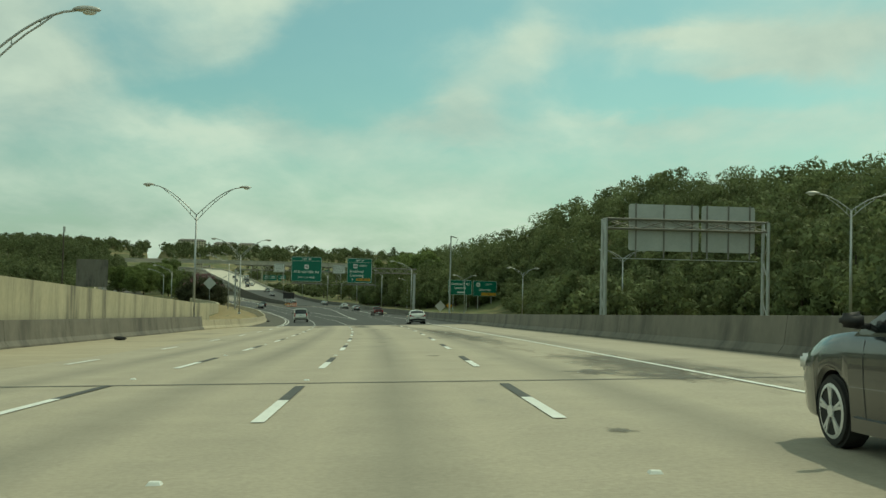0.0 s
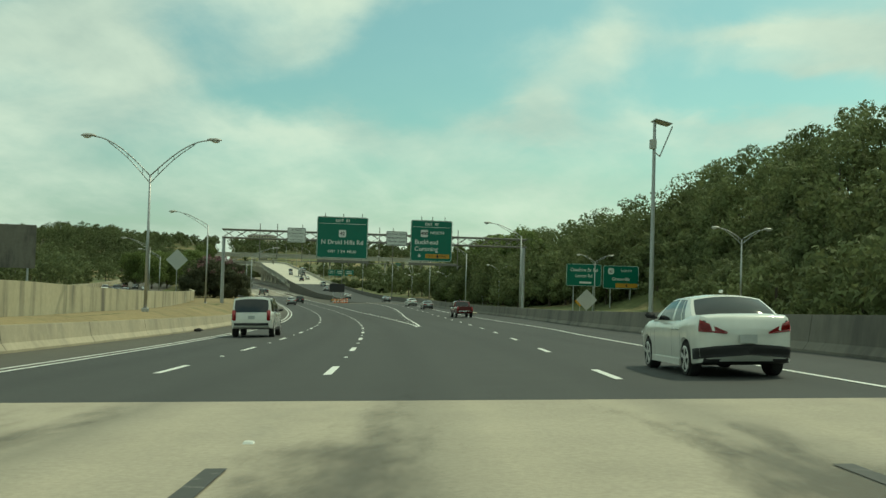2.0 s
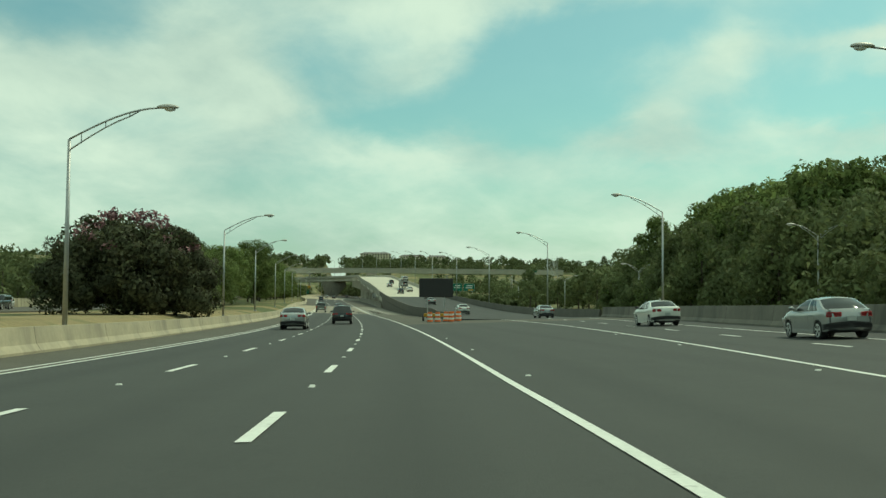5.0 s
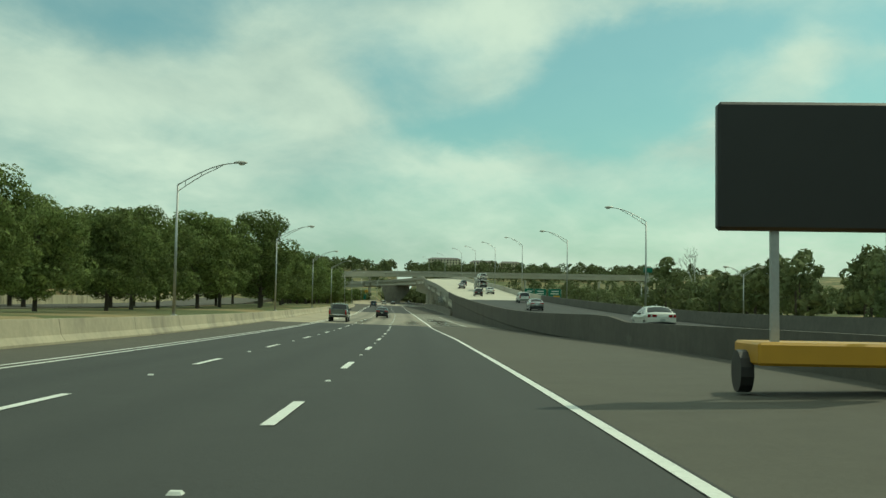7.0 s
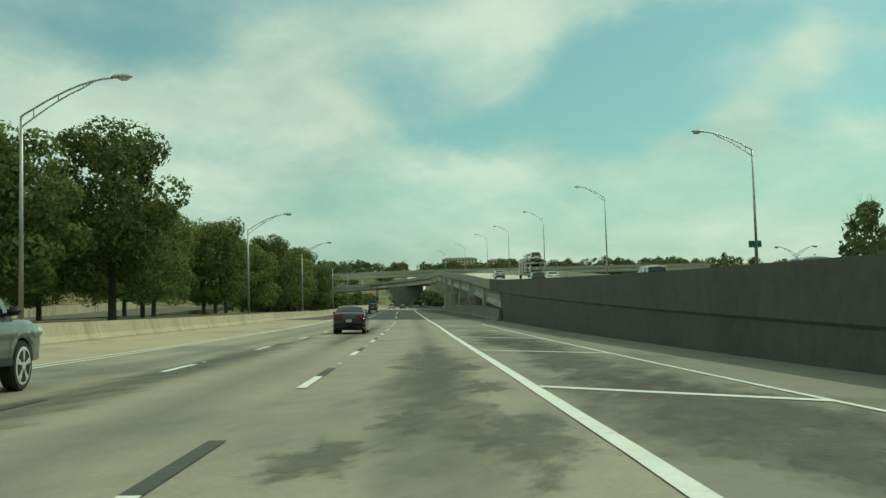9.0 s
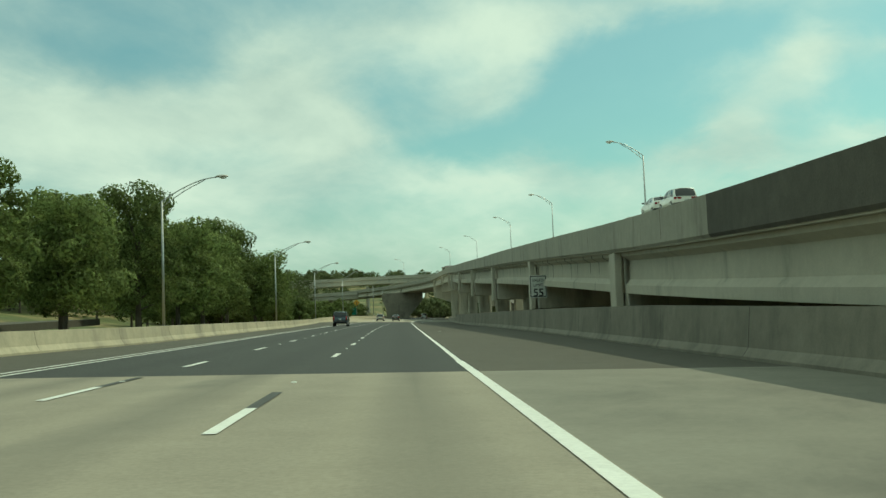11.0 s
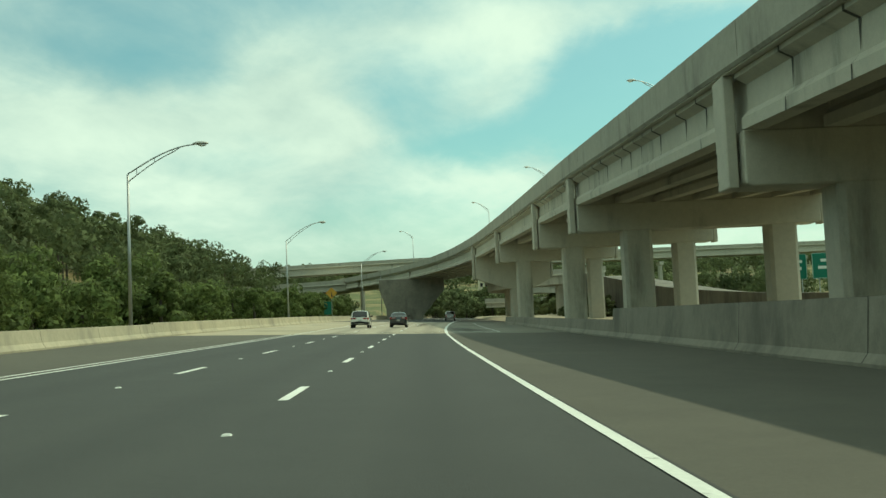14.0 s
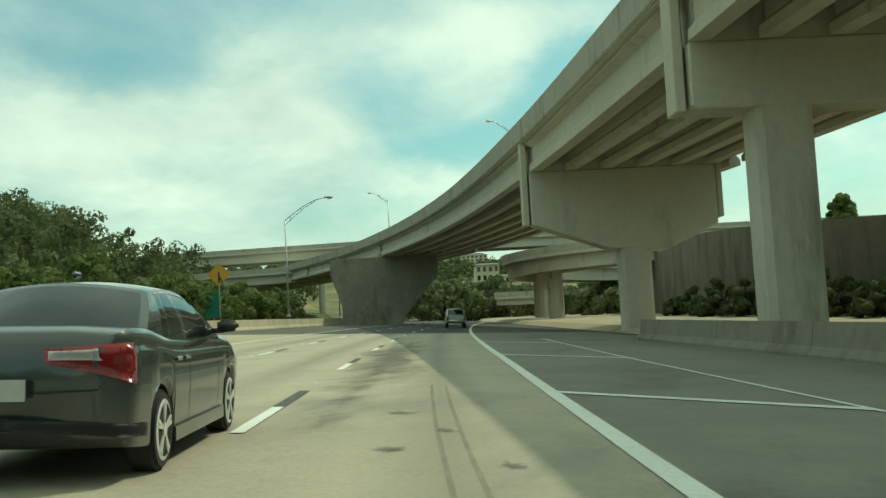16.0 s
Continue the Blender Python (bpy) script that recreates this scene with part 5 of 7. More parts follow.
def arrow(parent, x, z, mat, y):
    bm = bmesh.new()
    pts = [(-0.09, 0.24), (0.09, 0.24), (0.09, 0.0), (0.28, 0.06), (0, -0.26), (-0.28, 0.06), (-0.09, 0.0)]
    f = [bm.verts.new((x + p, y, z + q)) for p, q in pts]
    g = [bm.verts.new((x + p, y + 0.01, z + q)) for p, q in pts]
    bm.faces.new(f), bm.faces.new(g[::-1])
    for i in range(len(pts)):
        j = (i + 1) % len(pts)
        bm.faces.new((f[i], g[i], g[j], f[j]))
    bmesh.ops.recalc_face_normals(bm, faces=bm.faces)
    part("arrow", bm, mat, parent)


arrow(b, -1.55, -2.0, M["white"], -0.05)
arrow(b, 0.85, -2.0, M["black"], -0.07)
for x, rows, label in ((-7.95, ("NO TRUCKS", "OVER 6 WHEELS", "ALLOWED IN", "2 LEFT LANES"), "small white sign with four lines of dark text"), (5.05, ("MOVE ACCIDENT", "VEHICLES FROM", "TRAVEL LANES"), "small white sign with three lines of dark text")):
    c = empty("notice_sign", stand(GS, 0, 0, banked=False) @ Matrix.Translation((x * K, -0.1 * K, 10.13 * K)), label, "road sign")
    plate("panel", 2.35 if len(rows) == 4 else 2.75, 1.9, M["white"], c, border=M["black"], r=0.1)
    four = len(rows) == 4
    for i, tx in enumerate(rows):
        lettering("text_line", tx, 0.27 if four else 0.34, 0, (0.62 - 0.41 * i) if four else (0.55 - 0.48 * i), M["black"], c, y=-0.04)
    if not four:
        bars(c, [(0, -0.78, 1.5, 0.08)], M["alu"], y=-0.035)

# gantry seen from behind, over the neighbouring road
back = empty("sign_gantry", stand(84, 26.4, 0, banked=False), "galvanised steel gantry with sign panels seen from behind", "sign gantry")
truss(back, -6.9, 7.1, 8.8, 9.6, -0.6, 0.5, 2.8, 0.06)
mast(back, -6.9, -0.6, 0.5, -0.3, 9.6, 0.16)
mast(back, 7.1, -0.6, 0.5, -0.3, 9.6, 0.16)
for x, w in ((-1.45, 6.1), (4.2, 4.7)):
    pnl = plate("sign_panel", w, 3.95, M["alu"], back, x=x - 0.1, z=9.0, y=0.75, r=0.2)
    for k in (-0.4, 0.0, 0.4):
        bm = bmesh.new()
        box(bm, (x - 0.1 + k * w, 0.66, 8.75), (0.1, 0.12, 4.6))
        part("stiffener", bm, M["gantry"], back)
bm = bmesh.new()
box(bm, (0.5, 1.2, 6.35), (12.6, 0.5, 0.07))
part("walkway", bm, M["steel"], back)

# green signs by the neighbouring road
for (s, o, w, h, z, shield, lines, yellow, label) in (
        (270, 44.2, 6.6, 4.0, 7.2, None, ("Cheshire Br Rd", "Lenox Rd"), False, "green guide sign with two road names"),
        (270.6, 51.4, 6.8, 4.2, 7.0, "85", ("Greenville",), True, "green guide sign with a shield and a yellow strip")):
    g = empty("guide_sign", stand(s, o, z, banked=False), label, "road sign")
    plate("panel", w, h, M["green"], g, border=M["white"], r=0.25)
    for x in (-w * 0.28, w * 0.28):
        bm = bmesh.new()
        rod(bm, (x, 0.2, -z - 0.5), (x, 0.2, h * 0.4), 0.11, n=8)
        part("post", bm, M["steel"], g)
    for i, tx in enumerate(lines):
        lettering("place_name", tx, 0.82, 0, (0.9 - i * 1.05) if shield is None else -0.35, M["white"], g, y=-0.045, bold=0.012)
    if shield:
        plate("route_shield", 1.1, 1.1, M["white"], g, r=0.35, x=-1.9, z=1.05, y=-0.05, t=0.02)
        lettering("shield_number", shield, 0.7, -1.9, 1.0, M["black"], g, y=-0.075)
        lettering("direction", "NORTH", 0.6, 1.0, 1.15, M["white"], g, y=-0.045)
    else:
        bars(g, [(0.3, -1.35, 2.2, 0.35)], M["white"], y=-0.035)
    if yellow:
        plate("exit_only_panel", 4.2, 0.8, M["yellow"], g, x=1.1, z=-1.5, y=-0.04, r=0.05, t=0.02)
        arrow(g, 1.1, -1.5, M["black"], -0.07)


def post_sign(name, s, o, h, w, hh, mat, label, diamond=False, back=False, foot=0.0, border=None):
    g = empty(name, stand(s, o, foot, turn=180 if back else 0), label, "road sign")
    bm = bmesh.new()
    rod(bm, (0, 0.06, -0.4), (0, 0.06, h + hh / 2), 0.05, n=6)
    part("post", bm, M["steel"], g)
    if diamond:
        bm = bmesh.new()
        box(bm, (0, 0, h), (w, 0.02, w), Matrix.Rotation(radians(45), 4, "Y"))
        part("panel", bm, mat, g)
        bm = bmesh.new()
        box(bm, (0, 0.014, h), (w, 0.006, w), Matrix.Rotation(radians(45), 4, "Y"))
        part("panel_back", bm, M["alu"], g)
    else:
        plate("panel", w, hh, mat, g, z=h, r=0.08, t=0.03, border=border)
    return g


sp = post_sign("speed_limit_sign", 580.8, 10.15, 3.4, 1.25, 1.6, M["white"], "white speed limit sign reading 55 on a post", border=M["black"], foot=-0.16)
lettering("heading", "SPEED", 0.30, 0, 3.82, M["black"], sp, y=-0.03)
lettering("heading", "LIMIT", 0.30, 0, 3.48, M["black"], sp, y=-0.03)
lettering("number", "55", 0.78, 0, 2.93, M["black"], sp, y=-0.03, bold=0.012)
post_sign("warning_sign", 230, 31, 1.7, 1.05, 1.05, M["yellow"], "orange diamond warning sign on a post beyond the barrier", diamond=True)
post_sign("warning_sign", 188.7, 20.3, 1.95, 1.45, 1.45, M["alu"], "back of a diamond warning sign on a post", diamond=True)
post_sign("warning_sign", 224, -22.6, 5.2, 1.9, 1.9, M["alu"], "back of a large diamond warning sign on a post", diamond=True, foot=1.5)
mg = post_sign("merge_sign", 844, -18.4, 5.2, 1.55, 1.55, M["yellow"], "yellow diamond merge sign on a post among bushes", diamond=True)
bm = bmesh.new()
box(bm, (0, -0.016, 4.9), (0.16, 0.01, 1.0))
box(bm, (0.2, -0.016, 4.65), (0.14, 0.01, 0.6), Matrix.Rotation(radians(-25), 4, "Y"))
part("symbol", bm, M["black"], mg)
post_sign("guide_sign", 846, -19.4, 2.4, 1.4, 2.4, M["green"], "narrow green sign on a post among bushes")
post_sign("notice_sign", 130, 51.2, 1.85, 1.3, 1.8, M["white"], "small white notice on a post behind the barrier")
post_sign("notice_sign", 345, 44, 1.8, 0.9, 1.0, M["white"], "small white notice on a post behind the barrier")

# solar mast
sol = empty("solar_mast", stand(153, 15.7, 0, banked=False), "tall steel mast with a tilted solar panel on top", "solar mast")
bm = bmesh.new()
rod(bm, (0, 0, -0.3), (0, 0, 13.0), 0.15, 0.09, 10)
part("pole", bm, M["steel"], sol)
bm = bmesh.new()
box(bm, (0.42, 0, 12.95), (1.05, 1.2, 0.05), Matrix.Rotation(radians(14), 4, "Y"))
part("solar_panel", bm, M["alu"], sol, "tilted grey solar panel")
bm = bmesh.new()
rod(bm, (0, 0, 11.2), (0.35, 0, 10.9), 0.04, n=6)
rod(bm, (0.35, 0, 10.9), (1.1, 0, 12.75), 0.04, n=6)
part("bracket", bm, M["steel"], sol)
bm = bmesh.new()
box(bm, (-0.12, -0.15, 11.6), (0.35, 0.35, 0.55))
part("sensor_box", bm, M["lamp_head"], sol)

# message board trailer with barrels at the gore
msg = empty("message_board", stand(339, 6.4, 0, turn=-4), "dark portable message board on a trailer at the gore", "message board")
bm = bmesh.new()
box(bm, (0, 0, 3.5), (3.6, 0.25, 2.0))
bmesh.ops.bevel(bm, geom=bm.edges[:], offset=0.05, segments=1, affect="EDGES")
part("display", bm, M["black"], msg, "blank black display panel")
for x in (-0.9, 0.9):
    bm = bmesh.new()
    box(bm, (x, 0.05, 1.6), (0.12, 0.12, 2.0))
    part("mast", bm, M["steel"], msg)
bm = bmesh.new()
box(bm, (0, 0.2, 0.62), (2.6, 1.5, 0.35))
bmesh.ops.bevel(bm, geom=bm.edges[:], offset=0.04, segments=1, affect="EDGES")
part("trailer_bed", bm, M["yellow"], msg, "orange trailer frame")
for x in (-1.35, 1.35):
    bm = bmesh.new()
    rod(bm, (x - 0.1, 0.2, 0.33), (x + 0.1, 0.2, 0.33), 0.33, n=14)
    part("wheel", bm, M["black"], msg)
M["orange"] = material("barrel_orange", (0.72, 0.16, 0.03), 0.5, scales=((3, 0.1),))


def barrel(m):
    g = empty("traffic_barrel", m, "orange and white striped traffic barrel on asphalt", "traffic barrel", "barrels at the gore")
    for i in range(5):
        bm = bmesh.new()
        r = 0.29 - 0.016 * i
        rod(bm, (0, 0, 0.05 + i * 0.19), (0, 0, 0.05 + (i + 1) * 0.19), r, r - 0.01, 14)
        part("band", bm, M["orange" if i % 2 == 0 else "white"], g)
    bm = bmesh.new()
    rod(bm, (0, 0, 0), (0, 0, 0.06), 0.38, 0.34, 14)
    part("rubber_base", bm, M["black"], g)
    return g


br = barrel(stand(332, 5.2, 0))
for s, o in ((331, 5.9), (333, 6.9), (335, 7.7), (331, 7.2), (337, 8.6), (334, 8.2)):
    copy_thing(br, stand(s, o, 0))

# ---- vehicles ----


def paint(name, col, metal=0.0):
    return material(name, col, 0.26, metal, scales=((0.8, 0.05), (6, 0.04)), coat=0.8)


M["glass_dark"] = material("tinted_glass", (0.012, 0.015, 0.015), 0.04, 0.0, spec=0.7, scales=((0.5, 0.1),))
M["rubber"] = material("tyre_rubber", (0.025, 0.025, 0.024), 0.85, scales=((8, 0.2),))
M["alloy"] = material("alloy_wheel", (0.68, 0.68, 0.66), 0.35, 0.25, scales=((6, 0.08),))
M["trim"] = material("black_plastic", (0.03, 0.03, 0.03), 0.6, scales=((4, 0.15),))
M["red_lens"] = material("red_lens", (0.30, 0.012, 0.014), 0.18, scales=((4, 0.1),), coat=0.6)
M["clear_lens"] = material("clear_lens", (0.6, 0.6, 0.58), 0.15, scales=((4, 0.1),), coat=0.6)
M["plate"] = material("number_plate", (0.42, 0.44, 0.42), 0.5, scales=((9, 0.15),))
M["chrome"] = material("chrome", (0.6, 0.6, 0.6), 0.15, 0.95, scales=((5, 0.05),))

PAINT = {"white": paint("white_car_paint", (0.72, 0.72, 0.66)), "graphite": paint("graphite_car_paint", (0.045, 0.052, 0.052), 0.3), "maroon": paint("maroon_car_paint", (0.11, 0.018, 0.018), 0.2),
         "silver": paint("silver_car_paint", (0.40, 0.41, 0.40), 0.5), "dark": paint("dark_car_paint", (0.030, 0.034, 0.036), 0.2), "sage": paint("grey_green_car_paint", (0.15, 0.17, 0.15), 0.3),
         "blue": paint("dull_blue_car_paint", (0.06, 0.08, 0.10), 0.3)}

# side lines as (share of the length from the rear, height); cabin: rear foot, rear roof, front roof, screen foot; belt and roof heights
SHAPES = {
    "sedan": dict(L=4.8, W=1.82, H=1.53, top=[(0, .86), (.012, 1.04), (.04, 1.12), (.15, 1.14), (.28, 1.08), (.66, 1.04), (.76, 1.03), (.88, .95), (.96, .80), (1, .62)],
                  low=[(0, .42), (.04, .28), (.2, .2), (.8, .2), (.96, .26), (1, .38)], cab=(.10, .27, .52, .72), belt=1.02, roof=1.53, wheel=.325, axles=(.205, .805), inset=.20),
    "hatch": dict(L=4.15, W=1.70, H=1.42, top=[(0, .72), (.02, .95), (.06, 1.0), (.14, 1.02), (.28, .99), (.66, .97), (.76, .97), (.88, .87), (.96, .72), (1, .55)],
                  low=[(0, .40), (.04, .28), (.2, .2), (.8, .2), (.96, .26), (1, .36)], cab=(.07, .26, .50, .71), belt=.95, roof=1.42, wheel=.30, axles=(.20, .81), inset=.17),
    "suv": dict(L=5.15, W=2.0, H=1.93, top=[(0, .80), (.01, 1.16), (.03, 1.22), (.2, 1.22), (.5, 1.2), (.70, 1.18), (.78, 1.17), (.93, 1.08), (.985, .92), (1, .72)],
                low=[(0, .52), (.03, .42), (.2, .36), (.8, .36), (.97, .42), (1, .5)], cab=(.012, .045, .54, .70), belt=1.15, roof=1.90, wheel=.395, axles=(.215, .80), inset=.12),
    "crossover": dict(L=4.6, W=1.86, H=1.70, top=[(0, .76), (.015, 1.02), (.05, 1.08), (.2, 1.08), (.5, 1.06), (.68, 1.05), (.78, 1.03), (.92, .94), (.98, .8), (1, .62)],
                      low=[(0, .45), (.03, .36), (.2, .28), (.8, .28), (.97, .34), (1, .44)], cab=(.03, .12, .52, .70), belt=1.03, roof=1.68, wheel=.35, axles=(.205, .80), inset=.16),
    "pickup": dict(L=5.7, W=1.98, H=1.88, top=[(0, .86), (.008, 1.16), (.02, 1.18), (.36, 1.18), (.40, 1.17), (.6, 1.15), (.74, 1.14), (.93, 1.06), (.985, .9), (1, .72)],
                   low=[(0, .62), (.02, .5), (.2, .44), (.8, .44), (.97, .46), (1, .55)], cab=(.375, .42, .60, .735), belt=1.13, roof=1.86, wheel=.40, axles=(.215, .80), inset=.13),
}


def loft(sections, close=True):
    bm = bmesh.new()
    rings = [[bm.verts.new(p) for p in sec] for sec in sections]
    n = len(rings[0])
    for a, b in zip(rings, rings[1:]):
        for i in range(n):
            j = (i + 1) % n
            bm.faces.new((a[i], a[j], b[j], b[i]))
    bm.faces.new(rings[0][::-1]), bm.faces.new(rings[-1])
    bmesh.ops.recalc_face_normals(bm, faces=bm.faces)
    return bm


def vehicle(kind, m, colour, name, label, category, group="", lights="red_lens", low_trim=True, flare=0.0):
    q = SHAPES[kind]
    L, W = q["L"], q["W"]
    body = PAINT[colour]
    car = empty(name, m, label, category, group)
    top, low = smooth(q["top"]), steps(q["low"])
    Y = lambda u: (u - 0.5) * L
    rnd = 0.10 if kind in ("suv", "pickup") else 0.24
    half = lambda u: W / 2 * (1 - rnd * max(0, (0.075 - u) / 0.075) ** 2.6 - 0.06 * max(0, (0.16 - u) / 0.16) - 0.10 * max(0, (u - 0.80) / 0.20) ** 2 - 0.16 * max(0, (u - 0.93) / 0.07) ** 2.4)
    us = {0, .004, .010, .02, .032, .045, .06, .08, .5, .66, .72, .84, .89, .93, .965, .985, 1} | {i / 24 for i in range(3, 22)}
    arch_r = q["wheel"] * 1.13
    for ax in q["axles"]:
        us |= {ax + sg * arch_r / L * k for sg in (-1, 1) for k in (1.002, .998, .97, .9, .8, .66, .5, .3, .12)}
    secs = []
    for u in sorted(us):
        w, t, b = half(u), top(u), low(u)
        bz = b + .004
        for ax in q["axles"]:
            d = abs(u - ax) * L
            if d < arch_r:
                bz = max(bz, q["wheel"] + math.sqrt(arch_r ** 2 - d * d))
        mid = max(b + (t - b) * 0.52, bz + .04)
        right = [(0, b), (w * .60, b), (w * .61, bz), (w * .955, bz), (w * .975, bz + .03), (w * .995, mid), (w * .99, mid + (t - mid) * .55), (w * .955, t - .05), (w * .90, t), (w * .5, t + .025)]
        prof = right + [(0, t + .03)] + [(-x, z) for x, z in right[:0:-1]]
        secs.append([(x, Y(u) + (0.10 * (x / w) ** 2 * (1 - u / .045) if u < .045 and kind not in ("suv", "pickup") else 0), z) for x, z in prof])
    bm = loft(secs)
    for fc in bm.faces:
        c, wide = fc.calc_center_median(), half(min(1, max(0, fc.calc_center_median().y / L + .5)))
        if abs(c.x) < wide * .94 and fc.normal.z < .3 and .03 * L < c.y + L / 2 < .97 * L:
            fc.material_index = 1

    def skin(u, z):
        """Half width of the body at a height."""
        w, t, b = half(u), top(u), low(u)
        mid = b + (t - b) * 0.52
        pts = [(b, w * .955), (b + .03, w * .975), (mid, w * .995), (mid + (t - mid) * .55, w * .99), (t - .05, w * .955), (t, w * .90)]
        return float(np.interp(z, [p[0] for p in pts], [p[1] for p in pts]))

    def wrap(nm, inner, outer, zs, mat, lab, owner, sgn, out=.014):
        """A lens that follows the corner from a share of the rear's width round to a share of the length; zs: (low, high) at both ends."""
        bm = bmesh.new()
        rows = []
        pts = [("c", inner + (1 - inner) * i / 5) for i in range(6)] + [("s", outer * (i / 6) ** 1.6) for i in range(1, 7)]
        for i, (k, v) in enumerate(pts):
            a = i / (len(pts) - 1)
            lo_z, hi_z = zs[0][0] + (zs[1][0] - zs[0][0]) * a, zs[0][1] + (zs[1][1] - zs[0][1]) * a
            row = []
            for j in range(4):
                z = lo_z + (hi_z - lo_z) * j / 3
                if k == "c":
                    x = skin(0, z) * v
                    row.append(bm.verts.new((sgn * (x + out * v), Y(0) + 0.10 * v * v - out, z)))
                else:
                    x = skin(v, z)
                    row.append(bm.verts.new((sgn * (x + out), Y(v) + (0.10 * (1 - v / .045) if v < .045 else 0) - out * .5, z)))
            rows.append(row)
        for p, q in zip(rows, rows[1:]):
            for j in range(3):
                bm.faces.new((p[j], q[j], q[j + 1], p[j + 1]))
        bmesh.ops.solidify(bm, geom=bm.faces[:], thickness=0.02)
        bmesh.ops.recalc_face_normals(bm, faces=bm.faces)
        return part(nm, bm, mat, owner, lab, smoothed=True)
    bd = part("body", bm, [body, M["trim"]], car, smoothed=True)
    bd.data.set_sharp_from_angle(angle=radians(38))
    # cabin
    rf, rr, fr, ff = q["cab"]
    belt, roof, inset = q["belt"], q["roof"], q["inset"]

    def wall(u, f):
        """Half width and height of the cabin's side at a share f of its height."""
        t = 1.0
        if u < rr:
            t = max(0.02, (u - rf) / max(1e-3, rr - rf))
        elif u > fr:
            t = max(0.02, (ff - u) / (ff - fr))
        z = belt + (roof - belt) * (1 - (1 - t) ** 1.25 if u < rr or u > fr else 1.0) * f
        wb = half(u) * 0.955
        return wb - inset * ((z - belt) / (roof - belt)) ** 1.3 * 1.0, z
    midu = rr + (fr - rr) * (.50 if kind != "pickup" else .42)
    steep = kind in ("suv", "pickup")

    def side_at(ub, ut, f):
        """A point of the cabin's side between its foot at ub and the roof's edge at ut."""
        u, g = ub + (ut - ub) * f, f ** 1.15
        zb = belt - .02
        zt = roof - .05 - .035 * abs((ut - rr) / max(1e-3, fr - rr) - .45) ** 2 * 4
        wb, wt = half(ub) * .945, half(max(ut, .1)) * .955 - inset
        return Vector((wb + (wt - wb) * g + .03 * math.sin(math.pi * f), Y(u), zb + (zt - zb) * f))

    def patch(nm, grid, mat, lab="", thick=0.0):
        bm = bmesh.new()
        rows = [[bm.verts.new(p) for p in r] for r in grid]
        for r, t in zip(rows, rows[1:]):
            for i in range(len(r) - 1):
                bm.faces.new((r[i], r[i + 1], t[i + 1], t[i]))
        bmesh.ops.recalc_face_normals(bm, faces=bm.faces)
        return part(nm, bm, mat, car, lab, smoothed=True)

    def lerp_cols(cols, n=4):
        out = []
        for (b0, t0), (b1, t1) in zip(cols, cols[1:]):
            out += [(b0 + (b1 - b0) * i / n, t0 + (t1 - t0) * i / n) for i in range(n)]
        return out + [cols[-1]]
    # pillars and panes along the side, from the rear: (foot, head) pairs
    span_u = ff - rf
    if kind in ("suv", "crossover"):
        d_pil = rf + span_u * .34
        panes = [((rf + span_u * .07, rr + .02 + (.04 if kind == "crossover" else 0)), (d_pil - .012, d_pil - .012)), ((d_pil + .012, d_pil + .012), (midu + .022, midu + .022)), ((midu + .05, midu + .05), (ff - .06, fr + .002))]
    elif kind == "pickup":
        panes = [((rr + .01, rr + .018), (midu - .012, midu - .012)), ((midu + .012, midu + .012), (ff - .05, fr + .002))]
    else:
        qu = rf + (rr - rf) * .98
        panes = [((rf + (rr - rf) * .66, rr + .03), (qu - .004, rr + .05)), ((qu + .008, rr + .056), (midu - .012, midu - .012)), ((midu + .012, midu + .012), (ff - .065, fr + .004))]
    rows_f = [0, .08, .3, .55, .78, .92, 1]
    for sgn in (-1, 1):
        mirror_x = lambda p: Vector((p.x * sgn, p.y, p.z))
        edge = [(rf, rr)] + [c for pn in panes for c in pn] + [(ff, fr)]
        for i in range(len(edge) - 1):
            cols = lerp_cols([edge[i], edge[i + 1]])
            grid = [[mirror_x(side_at(cb, ct, f)) for cb, ct in cols] for f in rows_f]
            if i % 2 == 0:
                patch("pillar", grid, body)
            else:
                patch("window_frame", grid[:2], body)
                patch("window_frame", grid[5:], body)
                patch("side_window", grid[1:6], M["glass_dark"], "tinted side window")
                if kind == "sedan":
                    bm = bmesh.new()
                    for p0, p1 in zip(grid[5], grid[5][1:]):
                        rod(bm, p0, p1, .009, n=5)
                    part("window_trim", bm, M["chrome"], car, "thin bright trim")

    def screen(nm, ub, ut, lab, sgn):
        """A sloping pane between the two sides, bowed outwards, with its painted rim."""
        n_x, rows = 10, []
        rim = .92 if kind != "pickup" else .80
        for f in [0, .05 if kind != "pickup" else .22, .35, .5, .7, .94 if not steep else .86, 1]:
            c = side_at(ub, ut, f)
            rows.append([Vector((c.x * x, c.y + sgn * ((.13 if not steep else .04) * (1 - x * x) * (1 - f * .5) + (.05 if not steep else .03) * (1 - x ** 4) * math.sin(math.pi * f)), c.z + .075 * (1 - x * x) * f + .03 * (1 - x ** 4) * math.sin(math.pi * f)))
                         for x in [-1, -rim] + [-rim + .02 + 2 * (rim - .02) * i / n_x for i in range(n_x + 1)] + [rim, 1]])
        patch(nm + "_rim", rows[:2], M["trim"] if kind in ("sedan", "hatch") else body)
        patch(nm + "_rim", rows[5:], body)
        patch("pillar", [r[:2] for r in rows[1:6]], body)
        patch("pillar", [r[-2:] for r in rows[1:6]], body)
        patch(nm, [r[1:-1] for r in rows[1:6]], M["glass_dark"], lab)
        return rows[-1]
    back_edge = screen("rear_window", rf, rr, "dark rear window", -1)
    front_edge = screen("windscreen", ff, fr, "sloping windscreen", 1)
    grid = []
